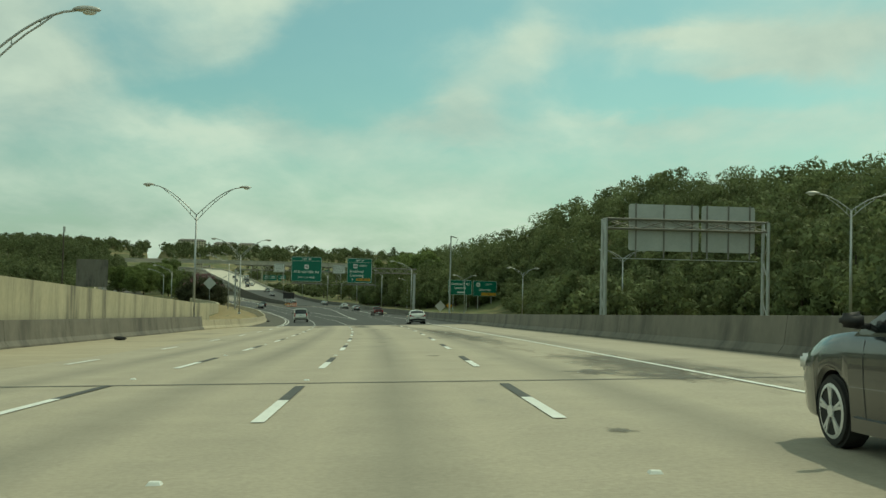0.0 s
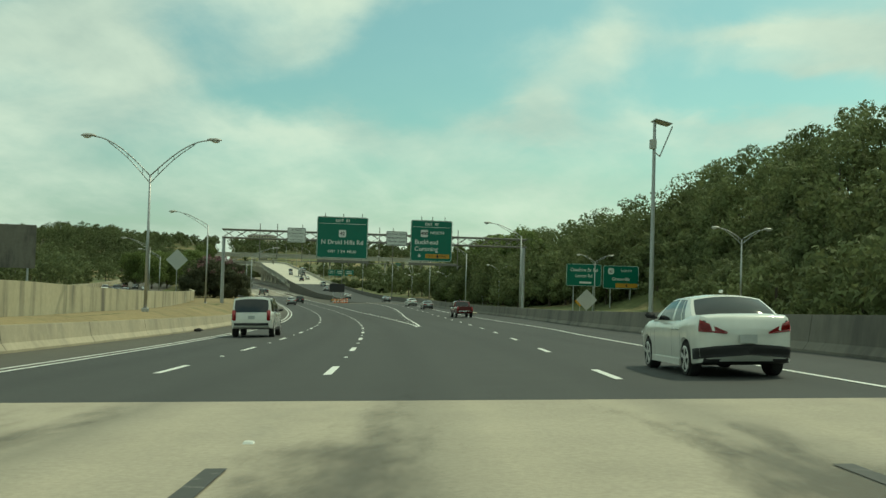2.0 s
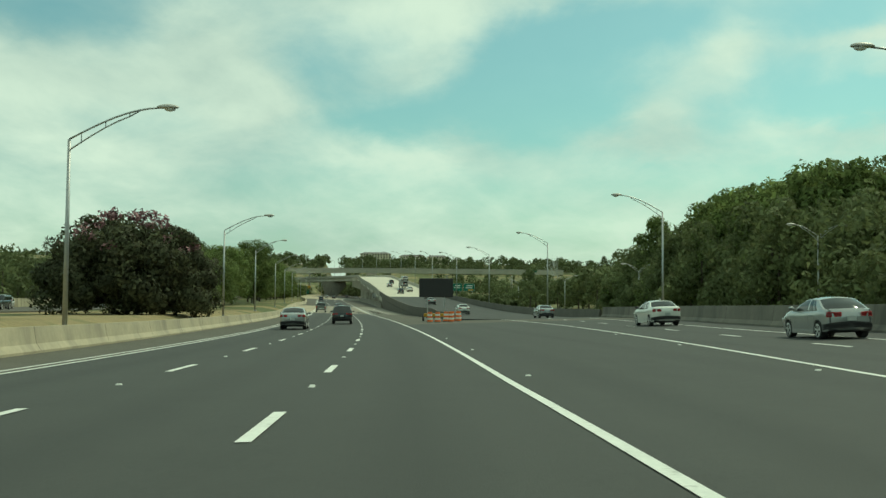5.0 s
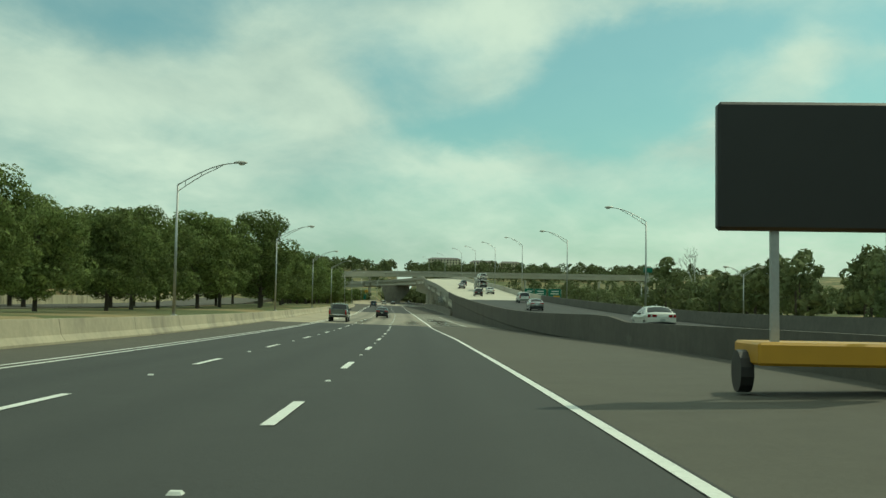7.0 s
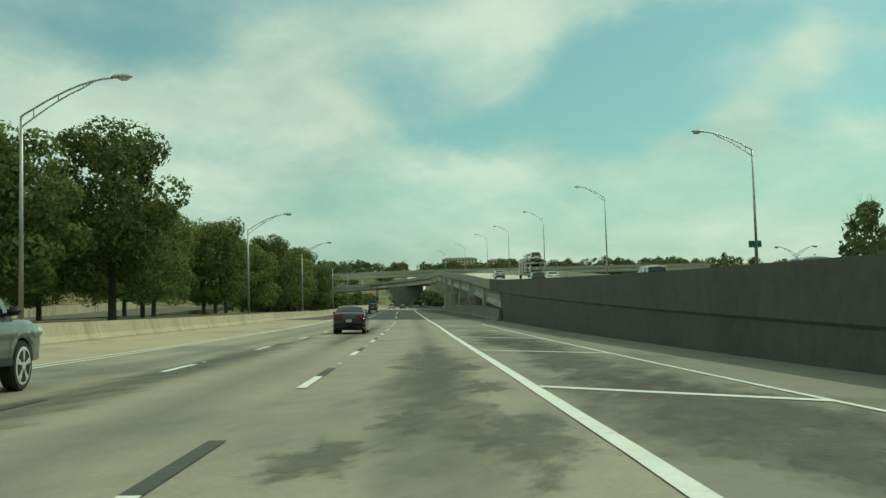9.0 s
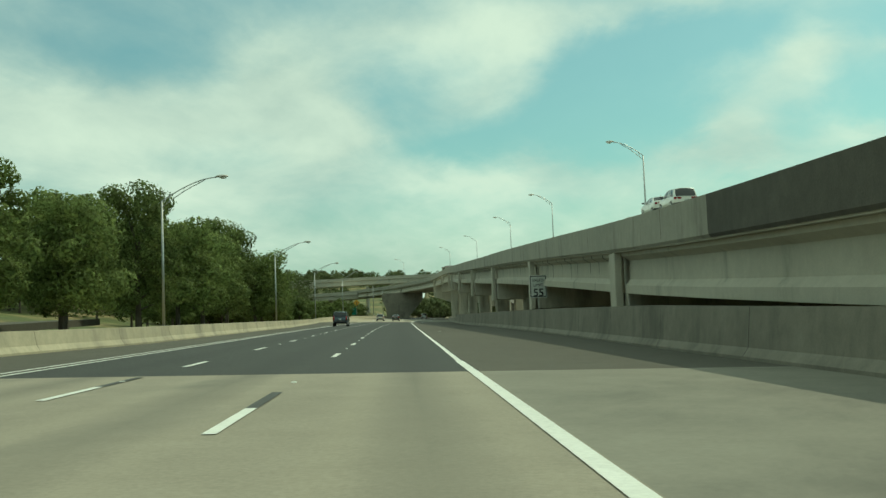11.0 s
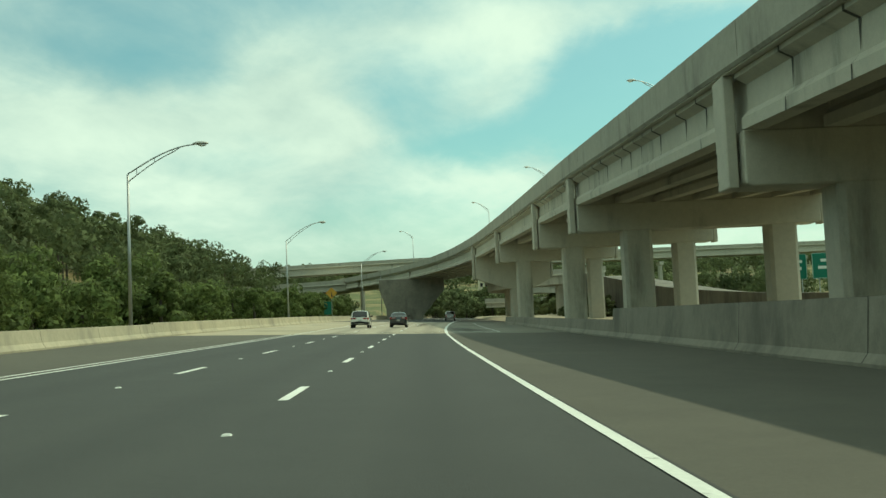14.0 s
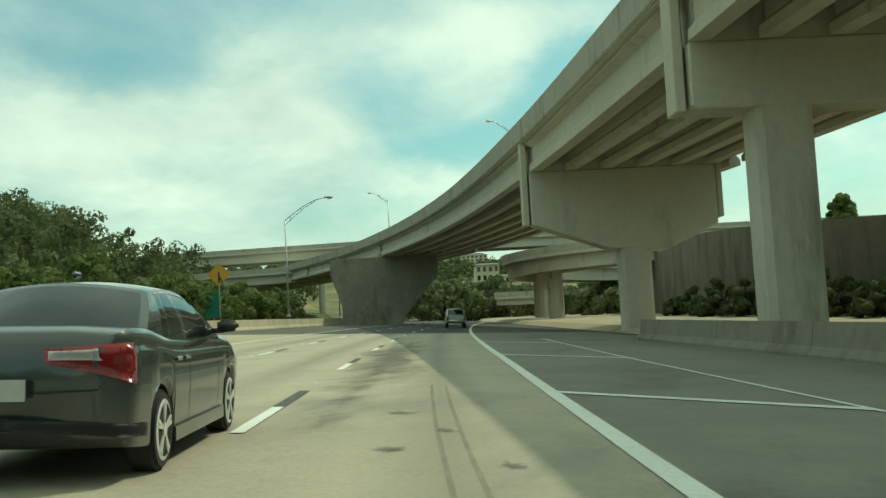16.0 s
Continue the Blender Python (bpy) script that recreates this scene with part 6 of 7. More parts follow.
    for i in range(13):
        a = i / 12
        ut = rr + (fr - rr) * a
        c = side_at(ut, ut, 1.0)
        row = []
        for j, (p0, p1) in enumerate(zip(back_edge, front_edge)):
            x = p0.x / back_edge[-1].x
            keep = max(0.0, 1 - 8 * min(a, 1 - a))
            bow = (p0.y - Y(rr)) * max(0.0, 1 - 8 * a) + (p1.y - Y(fr)) * max(0.0, 1 - 8 * (1 - a))
            row.append(Vector((c.x * x, Y(ut) + bow, c.z + .075 * (1 - x * x))))
        grid.append(row)
    patch("roof", grid, body)
    if kind == "sedan":
        bm = bmesh.new()
        box(bm, (0, Y(rr) + .25, roof + .075), (.05, .16, .06))
        bmesh.ops.bevel(bm, geom=bm.edges[:], offset=0.02, segments=1, affect="EDGES")
        part("aerial", bm, body, car)
    # wheels
    wr = q["wheel"]
    for u in q["axles"]:
        for sgn in (-1, 1):
            x = sgn * (skin(u, wr * 1.3) - .02)
            bm = bmesh.new()
            rod(bm, (x - sgn * .22, Y(u), wr), (x + sgn * .018, Y(u), wr), wr, n=28)
            bmesh.ops.bevel(bm, geom=[e for e in bm.edges if len(e.link_faces) == 2 and any(len(f.verts) > 6 for f in e.link_faces)], offset=.03, segments=2, affect="EDGES")
            wh = part("wheel", bm, M["rubber"], car, "black tyre")
            bm = bmesh.new()
            for i in range(5):
                a = i * 2 * math.pi / 5 + 0.3
                for d in (-.16, .16):
                    p = Vector((x + sgn * .022, Y(u) + math.cos(a + d * .5) * wr * .38, wr + math.sin(a + d * .5) * wr * .38))
                    box(bm, p, (.02, wr * .62, wr * .085), Matrix.Rotation(a + d, 4, "X"))
            rod(bm, (x + sgn * .012, Y(u), wr), (x + sgn * .034, Y(u), wr), wr * .17, n=10)
            part("rim", bm, M["alloy"], wh, "silver five-spoke rim")
            bm = bmesh.new()
            ring_o, ring_i = [], []
            for i in range(24):
                a = i * math.pi / 12
                ring_o.append(bm.verts.new((x + sgn * .021, Y(u) + math.cos(a) * wr * .76, wr + math.sin(a) * wr * .76)))
                ring_i.append(bm.verts.new((x + sgn * .029, Y(u) + math.cos(a) * wr * .66, wr + math.sin(a) * wr * .66)))
            for i in range(24):
                j = (i + 1) % 24
                bm.faces.new((ring_o[i], ring_o[j], ring_i[j], ring_i[i]))
            part("rim_ring", bm, M["alloy"], wh)
    # rear and front lights, bumpers, plate, mirrors, handles
    tall = kind in ("suv", "pickup")
    for sgn in (-1, 1):
        w = half(.01)
        bm = bmesh.new()
        tz = top(.03)
        if tall:
            box(bm, (sgn * (w - .075), Y(.006) + .03, top(.02) - .20), (.17, .2, .50))
            bmesh.ops.bevel(bm, geom=bm.edges[:], offset=0.03, segments=2, affect="EDGES")
            tl = part("tail_light", bm, M[lights], car, "red tail light", smoothed=True)
        elif lights == "split":
            bm.free()
            tl = wrap("tail_light", .48, .055, ((tz - .20, tz - .10), (tz - .37, tz - .06)), M["red_lens"], "wrap-round red tail light", car, sgn)
            wrap("reversing_lens", .52, .006, ((tz - .18, tz - .115), (tz - .19, tz - .10)), M["clear_lens"], "clear reversing lens", tl, sgn, out=.022)
        elif lights == "wedge":
            bm.free()
            tl = wrap("tail_light", .62, .045, ((tz - .30, tz - .27), (tz - .26, tz - .04)), M["red_lens"], "pointed red tail light", car, sgn)
        else:
            bm.free()
            tl = wrap("tail_light", .60, .045, ((tz - .23, tz - .08), (tz - .25, tz - .06)), M["red_lens"], "red tail light", car, sgn)
        bm = bmesh.new()
        w = half(.965)
        box(bm, (sgn * (w - .2), Y(.965), top(.95) - .10), (.42, .2, .16), Matrix.Rotation(radians(-sgn * 14), 4, "Z"))
        bmesh.ops.bevel(bm, geom=bm.edges[:], offset=0.03, segments=2, affect="EDGES")
        part("head_light", bm, M["clear_lens"], car, "clear headlight", smoothed=True)
        bm = bmesh.new()
        w, z = wall(ff - .06, .1)
        c = Vector((sgn * (w + .14), Y(ff - .055), z + .10))
        box(bm, c, (.22, .10, .15))
        for v in bm.verts:
            if (v.co.x - c.x) * sgn > 0:
                v.co.z = c.z + (v.co.z - c.z) * 0.72
                v.co.y += -0.03
        bmesh.ops.bevel(bm, geom=bm.edges[:], offset=0.035, segments=3, affect="EDGES")
        box(bm, (sgn * (w + .03), Y(ff - .05), z + .05), (.10, .06, .05))
        part("mirror", bm, M["trim"] if tall or colour in ("white", "dark", "graphite") else body, car, "door mirror", smoothed=True)
        for u in ((midu - .03, rr + .03) if kind != "pickup" else (midu, rr + .01)):
            bm = bmesh.new()
            box(bm, (sgn * (skin(u, belt - .14) + .008), Y(u), belt - .14), (.035, .19, .032))
            bmesh.ops.bevel(bm, geom=bm.edges[:], offset=0.01, segments=1, affect="EDGES")
            part("door_handle", bm, M["chrome"] if kind in ("suv",) else body, car)
        for u in (midu, (rr + .0) if kind != "pickup" else rr - .01, fr + (ff - fr) * .75):
            bm = bmesh.new()
            zs = [low(u) + .10 + (belt - .05 - low(u) - .10) * k / 5 for k in range(6)]
            pr = [[bm.verts.new((sgn * (skin(u, z) + .003), Y(u) + d, z)) for d in (-.006, .006)] for z in zs]
            for a, b in zip(pr, pr[1:]):
                bm.faces.new((a[0], a[1], b[1], b[0]) if sgn > 0 else (a[1], a[0], b[0], b[1]))
            part("door_gap", bm, M["trim"], car)
        bm = bmesh.new()
        box(bm, (sgn * half(.5) * .955, 0, low(.5) + .05), (.08, L * .44, .12))
        part("sill", bm, M["trim"] if tall else body, car)
    if tall:
        bm = bmesh.new()
        box(bm, (0, Y(.006) + .06, low(0) + .10), (W * .84, .22, .20))
        bmesh.ops.bevel(bm, geom=bm.edges[:], offset=0.04, segments=2, affect="EDGES")
        part("rear_bumper", bm, M["chrome"] if kind == "pickup" else M["trim"], car, "lower rear bumper", smoothed=True)
    else:
        z0 = low(0) + .01
        for sgn in (-1, 1):
            wrap("rear_bumper", 0.0, .11, ((z0, z0 + (.20 if low_trim else .09)), (z0 - .1, z0 + (.10 if low_trim else .0))), M["trim"], "black lower bumper", car, sgn, out=.008)
            if not low_trim:
                wrap("boot_gap", 0.0, .002, ((z0 + .25, z0 + .262), (z0 + .30, z0 + .312)), M["trim"], "gap under the boot lid", car, sgn, out=.003)
    bm = bmesh.new()
    pz = low(0) + (.30 if not tall else .42)
    box(bm, (0, Y(0) - .006, pz if kind != "pickup" else low(0) + .1), (.31, .02, .155))
    part("number_plate", bm, M["plate"], car, "plain number plate")
    if kind == "pickup":
        bm = bmesh.new()
        box(bm, (0, Y(.19), top(.2) + .035), (W * .80, L * .335, .02))
        part("bed_cover", bm, M["trim"], car, "black bed cover")
        bm = bmesh.new()
        box(bm, (0, Y(.0) - .004, 1.0), (W * .74, .02, .5))
        bmesh.ops.bevel(bm, geom=bm.edges[:], offset=0.015, segments=1, affect="EDGES")
        part("tailgate", bm, body, car, "pressed tailgate panel")
    if kind == "suv":
        bm = bmesh.new()
        box(bm, (0, Y(rf) + .0, low(0) + .26), (W * .93, .14, .26))
        bmesh.ops.bevel(bm, geom=bm.edges[:], offset=0.05, segments=2, affect="EDGES")
        part("bumper_cover", bm, body, car)
        for sgn in (-1, 1):
            bm = bmesh.new()
            rod(bm, (sgn * W * .36, Y(.1), roof + .06), (sgn * W * .36, Y(.5), roof + .06), .025, n=6)
            part("roof_rail", bm, M["trim"], car)
            bm = bmesh.new()
            box(bm, (sgn * half(.5) * 1.0, 0, .74), (.025, L * .36, .10))
            part("side_moulding", bm, body, car)
    if kind in ("sedan", "hatch"):
        bm = bmesh.new()
        rod(bm, (0, Y(.02), low(0) + .02), (0, Y(.06), low(0) + .02), .035, n=8)
        part("exhaust", bm, M["steel"], car)
    return car


def park(kind, s, o, colour, name, label, category="car", turn=0.0, h=0.0, banked=True, **kw):
    """A vehicle with its rear at the station s."""
    m = stand(s + SHAPES[kind]["L"] / 2, o, h, turn, banked)
    d = way(s)
    if banked:
        p = (at(s + 3, o, h) - at(s, o, h)).normalized()
        e = (at(s, o + 0.8, h) - at(s, o - 0.8, h)).normalized()
        up = e.cross(p).normalized()
        if abs(turn) < 90:
            m = Matrix.Translation(m.translation) @ Matrix((p.cross(up), p, up)).transposed().to_4x4() @ Matrix.Rotation(radians(turn), 4, "Z")
    return vehicle(kind, m, colour, name, label, category, **kw)


park("sedan", 5.1, 4.95, "dark", "sedan_car", "black saloon car with silver alloy wheels on pale concrete")
park("sedan", 111.0, 6.3, "white", "sedan_car", "white saloon car with red tail lights and dark lower bumper", low_trim=True, lights="wedge")
park("suv", 141.2, -6.55, "white", "suv_car", "large white off-road car with tinted windows and roof rails", "SUV")
park("pickup", 205.8, 11.1, "maroon", "pickup_truck", "dark red pickup truck with a black bed cover", "pickup truck")
park("hatch", 264.5, 15.2, "silver", "hatchback_car", "silver hatchback car on the exit ramp")
park("sedan", 291, 16.6, "white", "sedan_car", "white saloon car on the exit ramp")
park("crossover", 324, -3.3, "dark", "crossover_car", "black crossover car in the middle lane", "SUV", turn=0)
park("sedan", 302, -6.3, "silver", "sedan_car", "silver saloon car beside the double white line")
park("pickup", 426.4, -7.35, "sage", "pickup_truck", "grey-green pickup truck on pale concrete", "pickup truck")
park("sedan", 470, -3.8, "dark", "sedan_car", "dark saloon car in the middle lane")
park("suv", 640, -7.55, "blue", "suv_car", "dark blue-grey off-road car near the inner barrier", "SUV")
park("sedan", 755.5, -3.0, "graphite", "sedan_car", "graphite saloon car with wrap-round red and clear tail lights", low_trim=False, lights="split")
park("crossover", 752, -6.6, "white", "minivan", "white minivan near the inner barrier", "minivan")
park("pickup", 845, 0.6 + 3, "silver", "pickup_truck", "silver pickup truck below the flyover", "pickup truck")
for s, o, kind, col, lab in ((350, 20.5, "sedan", "silver", "silver saloon car at the foot of the ramp"), (383, 14.6, "sedan", "white", "white saloon car on the rising ramp"),
                             (455, 16.5, "sedan", "silver", "silver saloon car climbing the ramp"), (500, 20.4, "suv", "white", "white off-road car climbing the ramp"),
                             (545, 16.4, "crossover", "dark", "black crossover car climbing the ramp"), (560, 20.6, "sedan", "white", "white saloon car climbing the ramp"),
                             (600, 17.0, "sedan", "silver", "silver saloon car high on the ramp"), (640, 20.4, "crossover", "dark", "dark crossover car high on the ramp")):
    c = park(kind, s, o, col, "ramp_car", lab, h=RAMP_H(s + 2.3) + 0.01, banked=False)
    slope = math.atan2(RAMP_H(s + 5) + LZ(s + 5) - RAMP_H(s) - LZ(s), 5)
    c.matrix_world = c.matrix_world @ Matrix.Rotation(slope, 4, "X")

# ---- beyond the carriageway ----

# opposite carriageway on the left, with its walls and traffic
def opp(s, o):
    return ground_h(s, o)


def strip(name, s0, s1, lo, hi, mat, label, lift=0.12, cols=6, category="road"):
    def prof(s):
        a, b = lo(s), hi(s)
        h = max(opp(s, a + (b - a) * i / cols) for i in range(cols + 1)) + lift
        return [(a, h), (b, h), (b, h - 0.8), (a, h - 0.8)]
    v, f = sweep(span(s0, s1, 10), prof)
    return tagged(link(name, v, f, mat, plan=[(0, 0)] * len(v)), label, category, kind="structure")


strip("road", -60, 640, lambda s: -58.0, lambda s: -38.0, M["shoulder"], "far opposite carriageway beyond the bank")
v, f = sweep(span(-60, 640, 10), lambda s: [(-59.0, opp(s, -58) - 0.3), (-59.0, opp(s, -58) + 1.6), (-59.4, opp(s, -58) + 1.6), (-59.4, opp(s, -58) - 0.3)])
tagged(link("retaining_wall", v, f, M["wall"]), "low tan wall behind the opposite carriageway", "wall", kind="structure")
colours = ["white", "silver", "dark", "maroon", "silver", "white", "blue", "graphite"]
ro = random.Random(3)
kinds = ["sedan", "suv", "crossover", "hatch", "sedan", "crossover"]
for i in range(12):
    s, o = 215 + i * 21 + ro.uniform(-4, 4), (-42.0, -46.5, -51)[i % 3]
    k, c = kinds[i % 6], colours[i % 8]
    word = {"dark": "black", "blue": "dull blue", "graphite": "graphite"}.get(c, c)
    vehicle(k, stand(s, o, max(opp(s, -38), opp(s, -58)) + 0.13, 180), c, "oncoming_car", word + (" saloon car" if k == "sedan" else " hatchback car" if k == "hatch" else " off-road car") + " on the opposite carriageway", "car", "oncoming cars")


# overpass across everything, high in the distance
def beam(name, pts, width, depth, mat, label, category="bridge"):
    """A straight bridge deck with parapets through (s, o, h) points."""
    thing = empty(name, Matrix.Translation(at(*pts[0], banked=False)), label, category)
    base = thing.matrix_world.translation
    line = [at(s, o, h, banked=False) - base for s, o, h in pts]
    for nm, lo, hi, w, mm in (("deck", -0.4, 0.0, width, M["bridge"]), ("girder_left", -depth, -0.4, 0.9, M["bridge"]), ("girder_right", -depth, -0.4, 0.9, M["bridge"]), ("parapet_left", 0.0, 1.0, 0.3, M["parapet"]), ("parapet_right", 0.0, 1.0, 0.3, M["parapet"])):
        verts, faces = [], []
        off = 0 if nm == "deck" else (-1 if "left" in nm else 1) * (width / 2 - (1.2 if "girder" in nm else 0.15))
        for i, p in enumerate(line):
            d = (line[min(i + 1, len(line) - 1)] - line[max(i - 1, 0)])
            d.z = 0
            d.normalize()
            side = Vector((d.y, -d.x, 0))
            for x, z in ((off - w / 2, lo), (off + w / 2, lo), (off + w / 2, hi), (off - w / 2, hi)):
                verts.append(p + side * x * K + Vector((0, 0, z * K)))
        n = len(line)
        for i in range(n - 1):
            for j in range(4):
                a, b = i * 4 + j, i * 4 + (j + 1) % 4
                faces.append((a, a + 4, b + 4, b))
        faces += [(0, 1, 2, 3), tuple(range(n * 4 - 1, n * 4 - 5, -1))]
        link(nm, verts, faces, mm, thing)
    return thing, base


def leg(thing, base, s, o, top, w=1.6, foot=-3.0, cap=6.0):
    bm = bmesh.new()
    p = (at(s, o, 0, banked=False) - base) / K
    rod(bm, p + Vector((0, 0, foot)), p + Vector((0, 0, top)), w / 2, n=10)
    part("column", bm, M["bridge"], thing)
    bm = bmesh.new()
    d = way(s)
    box(bm, p + Vector((0, 0, top)), (1.4, cap, 1.1), Matrix.Rotation(math.atan2(-d.x, d.y), 4, "Z"))
    part("cap", bm, M["bridge"], thing)


ov, base = beam("overpass", [(1006 + 0.02 * (o + 150), o, 18.6 + min(1.2, max(-0.5, (o + 60) * 0.02))) for o in range(-170, 190, 20)], 12.0, 2.6, M["bridge"], "long concrete overpass crossing high above the motorway")
for o in (-125, -75, -24, 30, 80, 130):
    leg(ov, base, 1008, o, 15.4)
low, base = beam("overpass", [(962, -110 + 14 * i, 9.4 + 0.35 * i) for i in range(9)], 9.0, 2.2, M["bridge"], "lower concrete ramp bridge behind the scrub")
for i in (1, 3, 5):
    leg(low, base, 962, -110 + 14 * i, 6.6 + 0.35 * i, cap=4)
# curving ramp seen under the flyover
loop = [(900 - 16 * math.sin(radians(a)), 33 - 16 * math.cos(radians(a)), 8.3 + 0.8 * a / 90) for a in range(110, -111, -11)]
cur, base = beam("curved_ramp", loop, 8.0, 2.3, M["bridge"], "tightly curving concrete loop ramp below the flyover")
for i in (3, 7, 13):
    leg(cur, base, loop[i][0], loop[i][1], 6.0, cap=4, w=2.2)
cur2, base = beam("curved_ramp", [(925 + 4 * i, 62 - 5.5 * i, 3.2 + 0.1 * i) for i in range(9)], 8.0, 1.6, M["bridge"], "low concrete ramp bridge past the curving one")

# neighbouring ramp on a wall behind the piers
NB = smooth([(640, 33), (700, 31.5), (740, 29.5), (770, 27.5), (800, 27), (850, 29), (900, 33)])
NH = smooth([(640, 0.8), (700, 1.3), (741, 1.9), (770, 3.2), (794, 4.8), (811, 5.9), (850, 8.0), (900, 8.6)])
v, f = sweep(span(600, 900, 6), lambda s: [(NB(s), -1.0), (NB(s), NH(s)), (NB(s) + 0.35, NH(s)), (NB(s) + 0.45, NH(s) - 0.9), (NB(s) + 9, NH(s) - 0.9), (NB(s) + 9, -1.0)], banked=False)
tagged(link("retaining_wall", v, f, M["grime_shade"]), "grimy retaining wall of a neighbouring ramp behind the piers", "wall", kind="structure")
strip2 = sweep(span(560, 1000, 8), lambda s: [(12.4 + (1.0 if s > 800 else 0), -0.12), (NB(s) - 0.1 if s > 640 else 31, -0.12), (NB(s) - 0.1 if s > 640 else 31, -0.5), (12.4, -0.5)], banked=False)
tagged(link("road", strip2[0], strip2[1], M["slab_edge"], plan=[(0, 0)] * len(strip2[0])), "dusty paved strip below the flyover", "road", kind="structure")

rs = random.Random(31)
wall_shrub = tree(stand(800, NB(800) - 2.0, -0.4, banked=False), 3.4, 5.0, 33, "dark leafy shrub at the foot of a grimy wall", "bush", "shrubs by the wall", "leaf_dark", 0.05, 40, 150, 0.14, dome=True)
for q in (792, 808, 815, 823, 831, 839, 848):
    c = copy_thing(wall_shrub, stand(q, NB(q) - 2.2 + rs.uniform(-.6, .4), -0.4, turn=q * 31, banked=False))
    c.scale = [rs.uniform(.8, 1.15)] * 3
tree(stand(830, 35, 6.0, banked=False), 3.1, 2.8, 35, "small green tree on the neighbouring ramp's bank", stem=0.2, clumps=36, per=170, leaf=0.16)

# abutment pier of the flyover, widening to its cap
ab = empty("bridge_pier", stand(893, -8.0, 0, banked=False), "broad concrete pier flaring out to the flyover deck", "bridge pier")
bm = bmesh.new()
pr = [(-2.5, -1.5), (5.6, -1.5), (6.2, 1.2), (11.2, 6.9), (11.2, 9.7), (-4.0, 9.7), (-4.0, 7.4), (-2.5, 3.0)]
fa = [bm.verts.new((x, -1.1, h)) for x, h in pr]
fb = [bm.verts.new((x, 1.1, h)) for x, h in pr]
bm.faces.new(fa[::-1]), bm.faces.new(fb)
for i in range(len(pr)):
    j = (i + 1) % len(pr)
    bm.faces.new((fa[i], fa[j], fb[j], fb[i]))
bmesh.ops.recalc_face_normals(bm, faces=bm.faces)
# darker than the other piers: the deck's shadow is in the colour
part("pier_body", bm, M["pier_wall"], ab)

# guide signs under the flyover, beyond its far side
for x, w, shield in ((62.6, 4.4, True), (68.0, 5.8, False), (74.8, 6.4, False)):
    g = empty("guide_sign", stand(828 - (x - 60) * 0.3, x, 6.6, banked=False), "green guide sign on posts beyond the flyover", "road sign", "far guide signs")
    plate("panel", w, 4.4, M["green"], g, border=M["white"], r=0.25)
    bars(g, [(0.2, 0.9, w * 0.55, 0.5), (-0.1, -0.3, w * 0.62, 0.5)], M["white"], y=-0.035)
    if w > 6:
        plate("exit_only_panel", 3.2, 0.8, M["yellow"], g, x=0.9, z=-1.5, y=-0.04, r=0.05, t=0.02)
    for q in (-w * 0.3, w * 0.3):
        bm = bmesh.new()
        rod(bm, (q, 0.2, -7.2), (q, 0.2, 2.0), 0.11, n=8)
        part("post", bm, M["steel"], g)


# buildings
def block(name, m, w, d, floors, fh, label, mat, cols, roof_h=2.4):
    g = empty(name, m, label, "building")
    h = floors * fh
    bm = bmesh.new()
    box(bm, (0, 0, h / 2 - 2), (w, d, h + 4))
    part("wall", bm, mat, g)
    bm = bmesh.new()
    pts = [(-w / 2 - .6, -d / 2 - .6), (w / 2 + .6, -d / 2 - .6), (w / 2 + .6, d / 2 + .6), (-w / 2 - .6, d / 2 + .6)]
    lo = [bm.verts.new((x, y, h)) for x, y in pts]
    hi = [bm.verts.new((x * .72, y * .3, h + roof_h)) for x, y in pts]
    bm.faces.new(lo[::-1]), bm.faces.new(hi)
    for i in range(4):
        j = (i + 1) % 4
        bm.faces.new((lo[i], lo[j], hi[j], hi[i]))
    part("roof", bm, M["roof"], g)
    first = None
    for i in range(cols):
        for k in range(floors):
            x, z = -w / 2 + w * (i + .5) / cols, fh * (k + .52)
            if first is None:
                bm = bmesh.new()
                box(bm, (0, 0, 0), (w / cols * .5, 0.12, fh * .55))
                first = part("window", bm, M["glass_dark"], g)
                ob = first
            else:
                ob = new("window", first.data)
                ob.parent = g
            ob.location = (x * K, (-d / 2 - .04) * K, z * K)
    return g


hs, ho = 1690, 44
for i, (ds, do, w, fl, c) in enumerate(((0, -58, 52, 4, 13), (20, 2, 44, 4, 11), (5, 54, 36, 3, 9), (30, 92, 28, 3, 7))):
    s, o = hs + ds, ho + do
    block("apartment_building", stand(s, o, ground_h(s, o) + 0.3, banked=False), w, 16, fl, 3.2, "cream apartment building on the wooded ridge", M["cream"], c)
block("apartment_building", stand(1100, 24.5, 0.5, banked=False), 8, 12, 6, 2.95, "cream apartment tower seen under the flyover", M["cream"], 4, 0.8)
block("apartment_building", stand(1120, 34, 0.0, banked=False), 8, 12, 5, 3.0, "cream apartment tower seen under the flyover", M["cream"], 4, 0.8)

# tall pole, sign back and bare tree
pole = empty("tall_pole", stand(262, -56.8, opp(262, -57)), "tall dark utility pole on the far bank", "pole")
bm = bmesh.new()
rod(bm, (0, 0, -1), (0, 0, 18.5), 0.22, 0.14, 8)
part("shaft", bm, M["bark"], pole)
bm = bmesh.new()
box(bm, (0.1, 0, 18.0), (0.5, 0.5, 1.2))
part("equipment_box", bm, M["lamp_head"], pole)
bk = empty("road_sign", stand(252, -49.2, opp(252, -49) + 7.4), "large grey sign panel seen from behind", "road sign")
plate("panel", 7.0, 6.4, M["grime_shade"], bk, r=0.2)
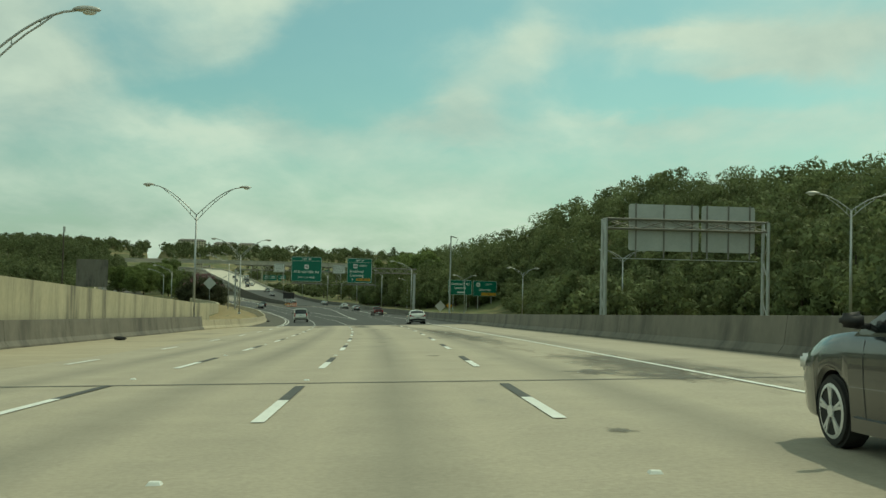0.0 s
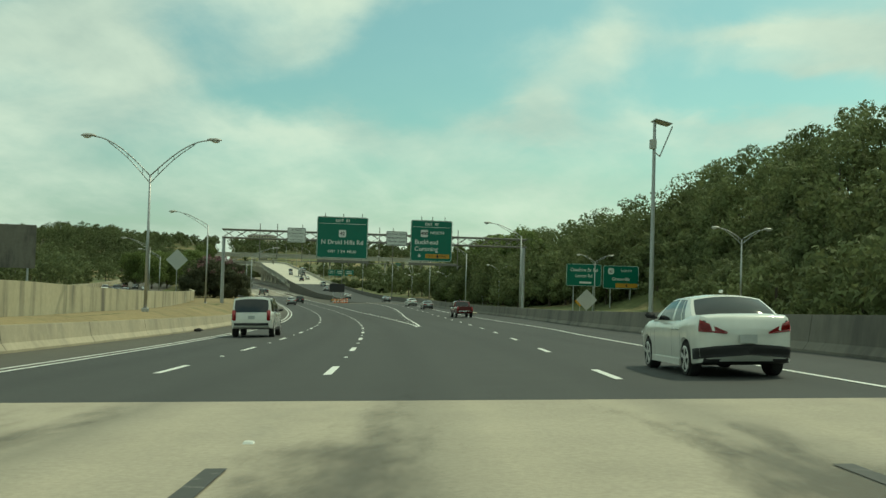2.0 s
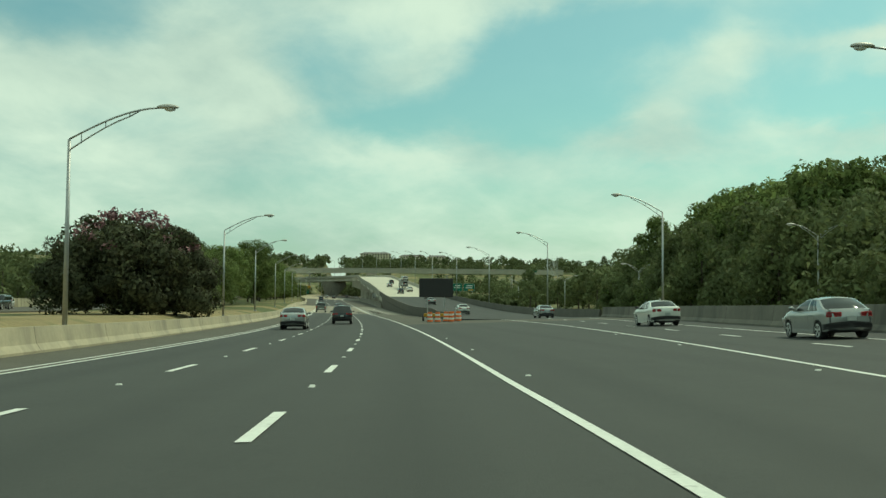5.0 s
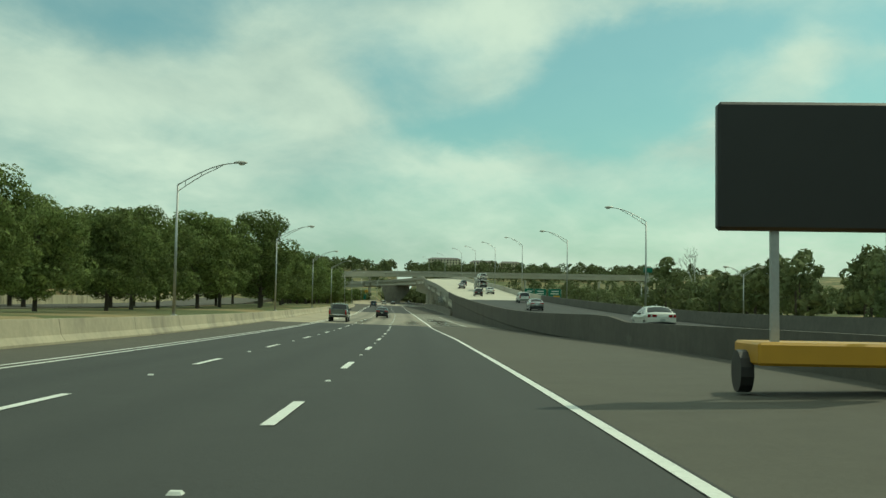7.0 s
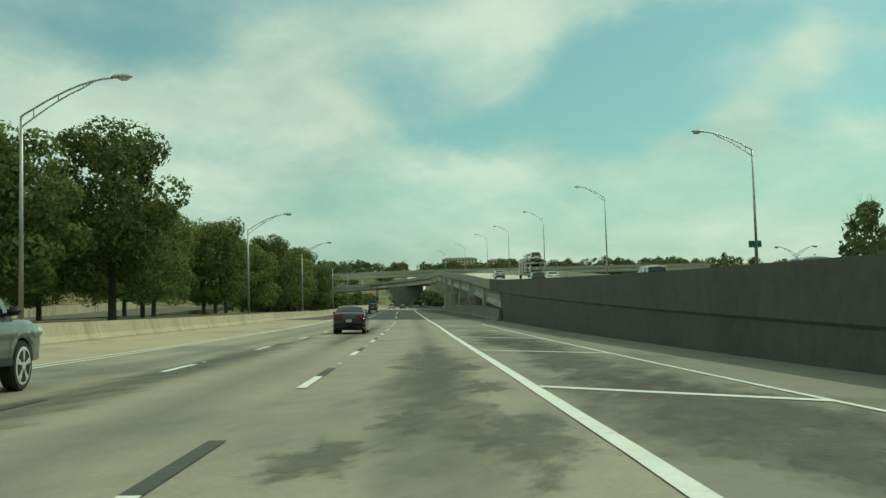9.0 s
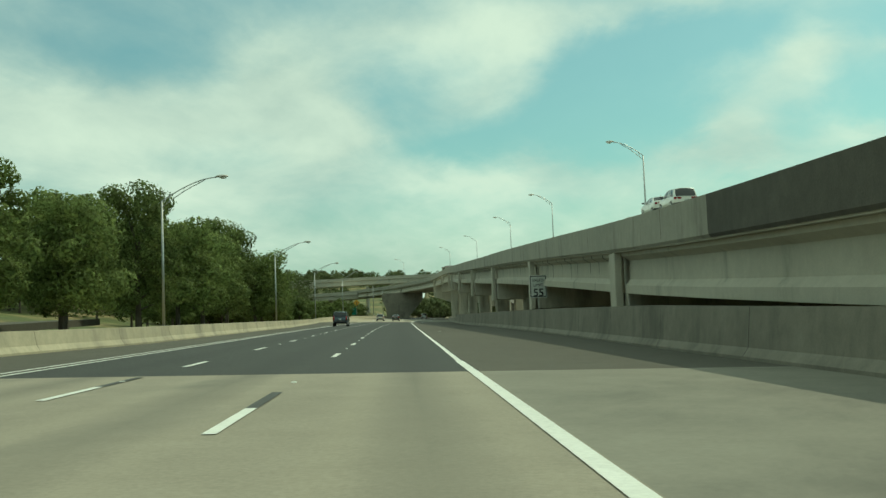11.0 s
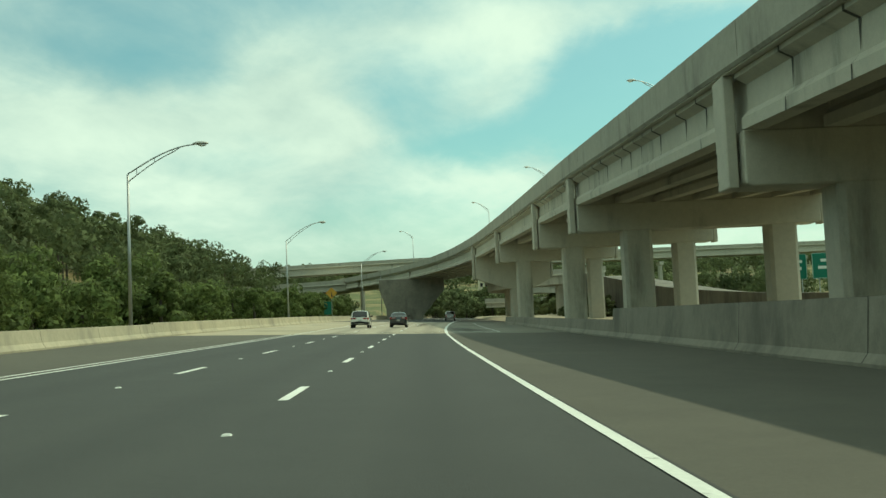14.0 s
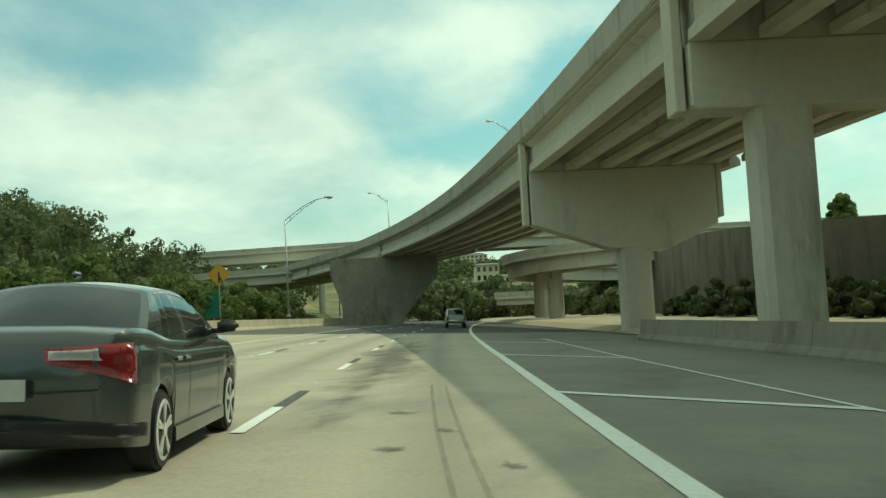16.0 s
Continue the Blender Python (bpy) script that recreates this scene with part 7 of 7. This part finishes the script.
for x in (-2.4, 2.4):
    bm = bmesh.new()
    rod(bm, (x, 0.25, -8.0), (x, 0.25, 3.0), 0.16, n=8)
    part("post", bm, M["steel"], bk)
dead = empty("bare_tree", stand(566, 70.6, ground_h(566, 70.6) - 0.3), "leafless grey dead tree above the low wood", "tree")
bm = bmesh.new()
rd = random.Random(9)


def twig(a, d, length, r, depth):
    b = a + d * length
    rod(bm, a, b, r, r * 0.6, 5)
    if depth:
        for i in range(3):
            e = (d + Vector((rd.uniform(-.7, .7), rd.uniform(-.7, .7), rd.uniform(0, .5)))).normalized()
            twig(b, e, length * rd.uniform(0.5, 0.72), r * 0.6, depth - 1)


twig(Vector((0, 0, 0)), Vector((0, 0, 1)), 6.4, 0.2, 4)
part("crown", bm, M["alu"], dead)
hot = empty("roof_sign", stand(640, 78, ground_h(640, 78)), "small sign box on a tall pole above the trees", "road sign")
bm = bmesh.new()
rod(bm, (0, 0, -0.5), (0, 0, 12.5), 0.2, n=8)
part("pole", bm, M["steel"], hot)
bm = bmesh.new()
box(bm, (0, 0, 13.2), (2.8, 0.6, 1.5))
bmesh.ops.bevel(bm, geom=bm.edges[:], offset=0.1, segments=1, affect="EDGES")
part("sign_box", bm, M["green"], hot)

# lamp of the opposite road, its arm turned away
away = street_lamp(stand(320, -33.5, 0.4), 9.0, (-1,), SINGLE, "street lamps of the other carriageway")
copy_thing(away, stand(272, -31.5, 0.8))

# car carrier high on the ramp
def ramp_pose(s, o, extra=0.0):
    slope = math.atan2(RAMP_H(s + 5) + LZ(s + 5) - RAMP_H(s) - LZ(s), 5)
    return stand(s, o, RAMP_H(s) + 0.01 + extra, banked=False) @ Matrix.Rotation(slope, 4, "X")


cc = empty("car_carrier", ramp_pose(585, 20.8), "car carrier trailer loaded with white cars", "truck")
for z in (0.95, 2.75):
    bm = bmesh.new()
    box(bm, (0, 0, z), (2.4, 13.0, 0.14))
    part("loading_deck", bm, M["steel"], cc)
for y in (-6.3, -2, 2, 6.3):
    for x in (-1.15, 1.15):
        bm = bmesh.new()
        box(bm, (x, y, 1.9), (0.14, 0.14, 2.0))
        part("upright", bm, M["steel"], cc)
bm = bmesh.new()
box(bm, (0, 8.2, 1.9), (2.4, 2.4, 2.6))
bmesh.ops.bevel(bm, geom=bm.edges[:], offset=0.15, segments=2, affect="EDGES")
part("cab", bm, PAINT["white"], cc)
for y in (-5, -3.8, 7.6):
    for x in (-1.0, 1.0):
        bm = bmesh.new()
        rod(bm, (x - .15, y, .5), (x + .15, y, .5), .5, n=14)
        part("wheel", bm, M["rubber"], cc)
for s, z, k, c in ((581.5, 1.03, "sedan", "silver"), (581.5, 2.83, "crossover", "white"), (587, 1.03, "sedan", "dark"), (587, 2.83, "sedan", "white")):
    vehicle(k, ramp_pose(s, 20.8, z + 0.02), c, "carried_car", {"silver": "silver", "white": "white", "dark": "black"}[c] + " car chained on the carrier deck", "car", "cars on the carrier")

# rubbish by the barriers
for s, o, sz, lab, mt in ((55, -13.4, 0.45, "dark shred of tyre by the wall", "rubber"), (155, -11.2, 0.4, "dark shred of tyre by the barrier", "rubber"), (226, 15.4, 0.7, "crumpled pale sack on the shoulder", "cream"), (589, 3.3, 0.20, "flattened white scrap of plastic on the shoulder", "white")):
    bm = bmesh.new()
    r = bmesh.ops.create_icosphere(bm, subdivisions=2, radius=sz / 2)
    rr = random.Random(int(s))
    for q in r["verts"]:
        q.co *= rr.uniform(0.7, 1.15)
        q.co.z = q.co.z * 0.55 + sz * 0.22
        q.co.x *= 1.5
        if mt == "white":
            q.co.z *= 0.2
    ob = part("debris", bm, M[mt], smoothed=True)
    ob.matrix_world = stand(s, o, 0)
    tagged(ob, lab, "debris")
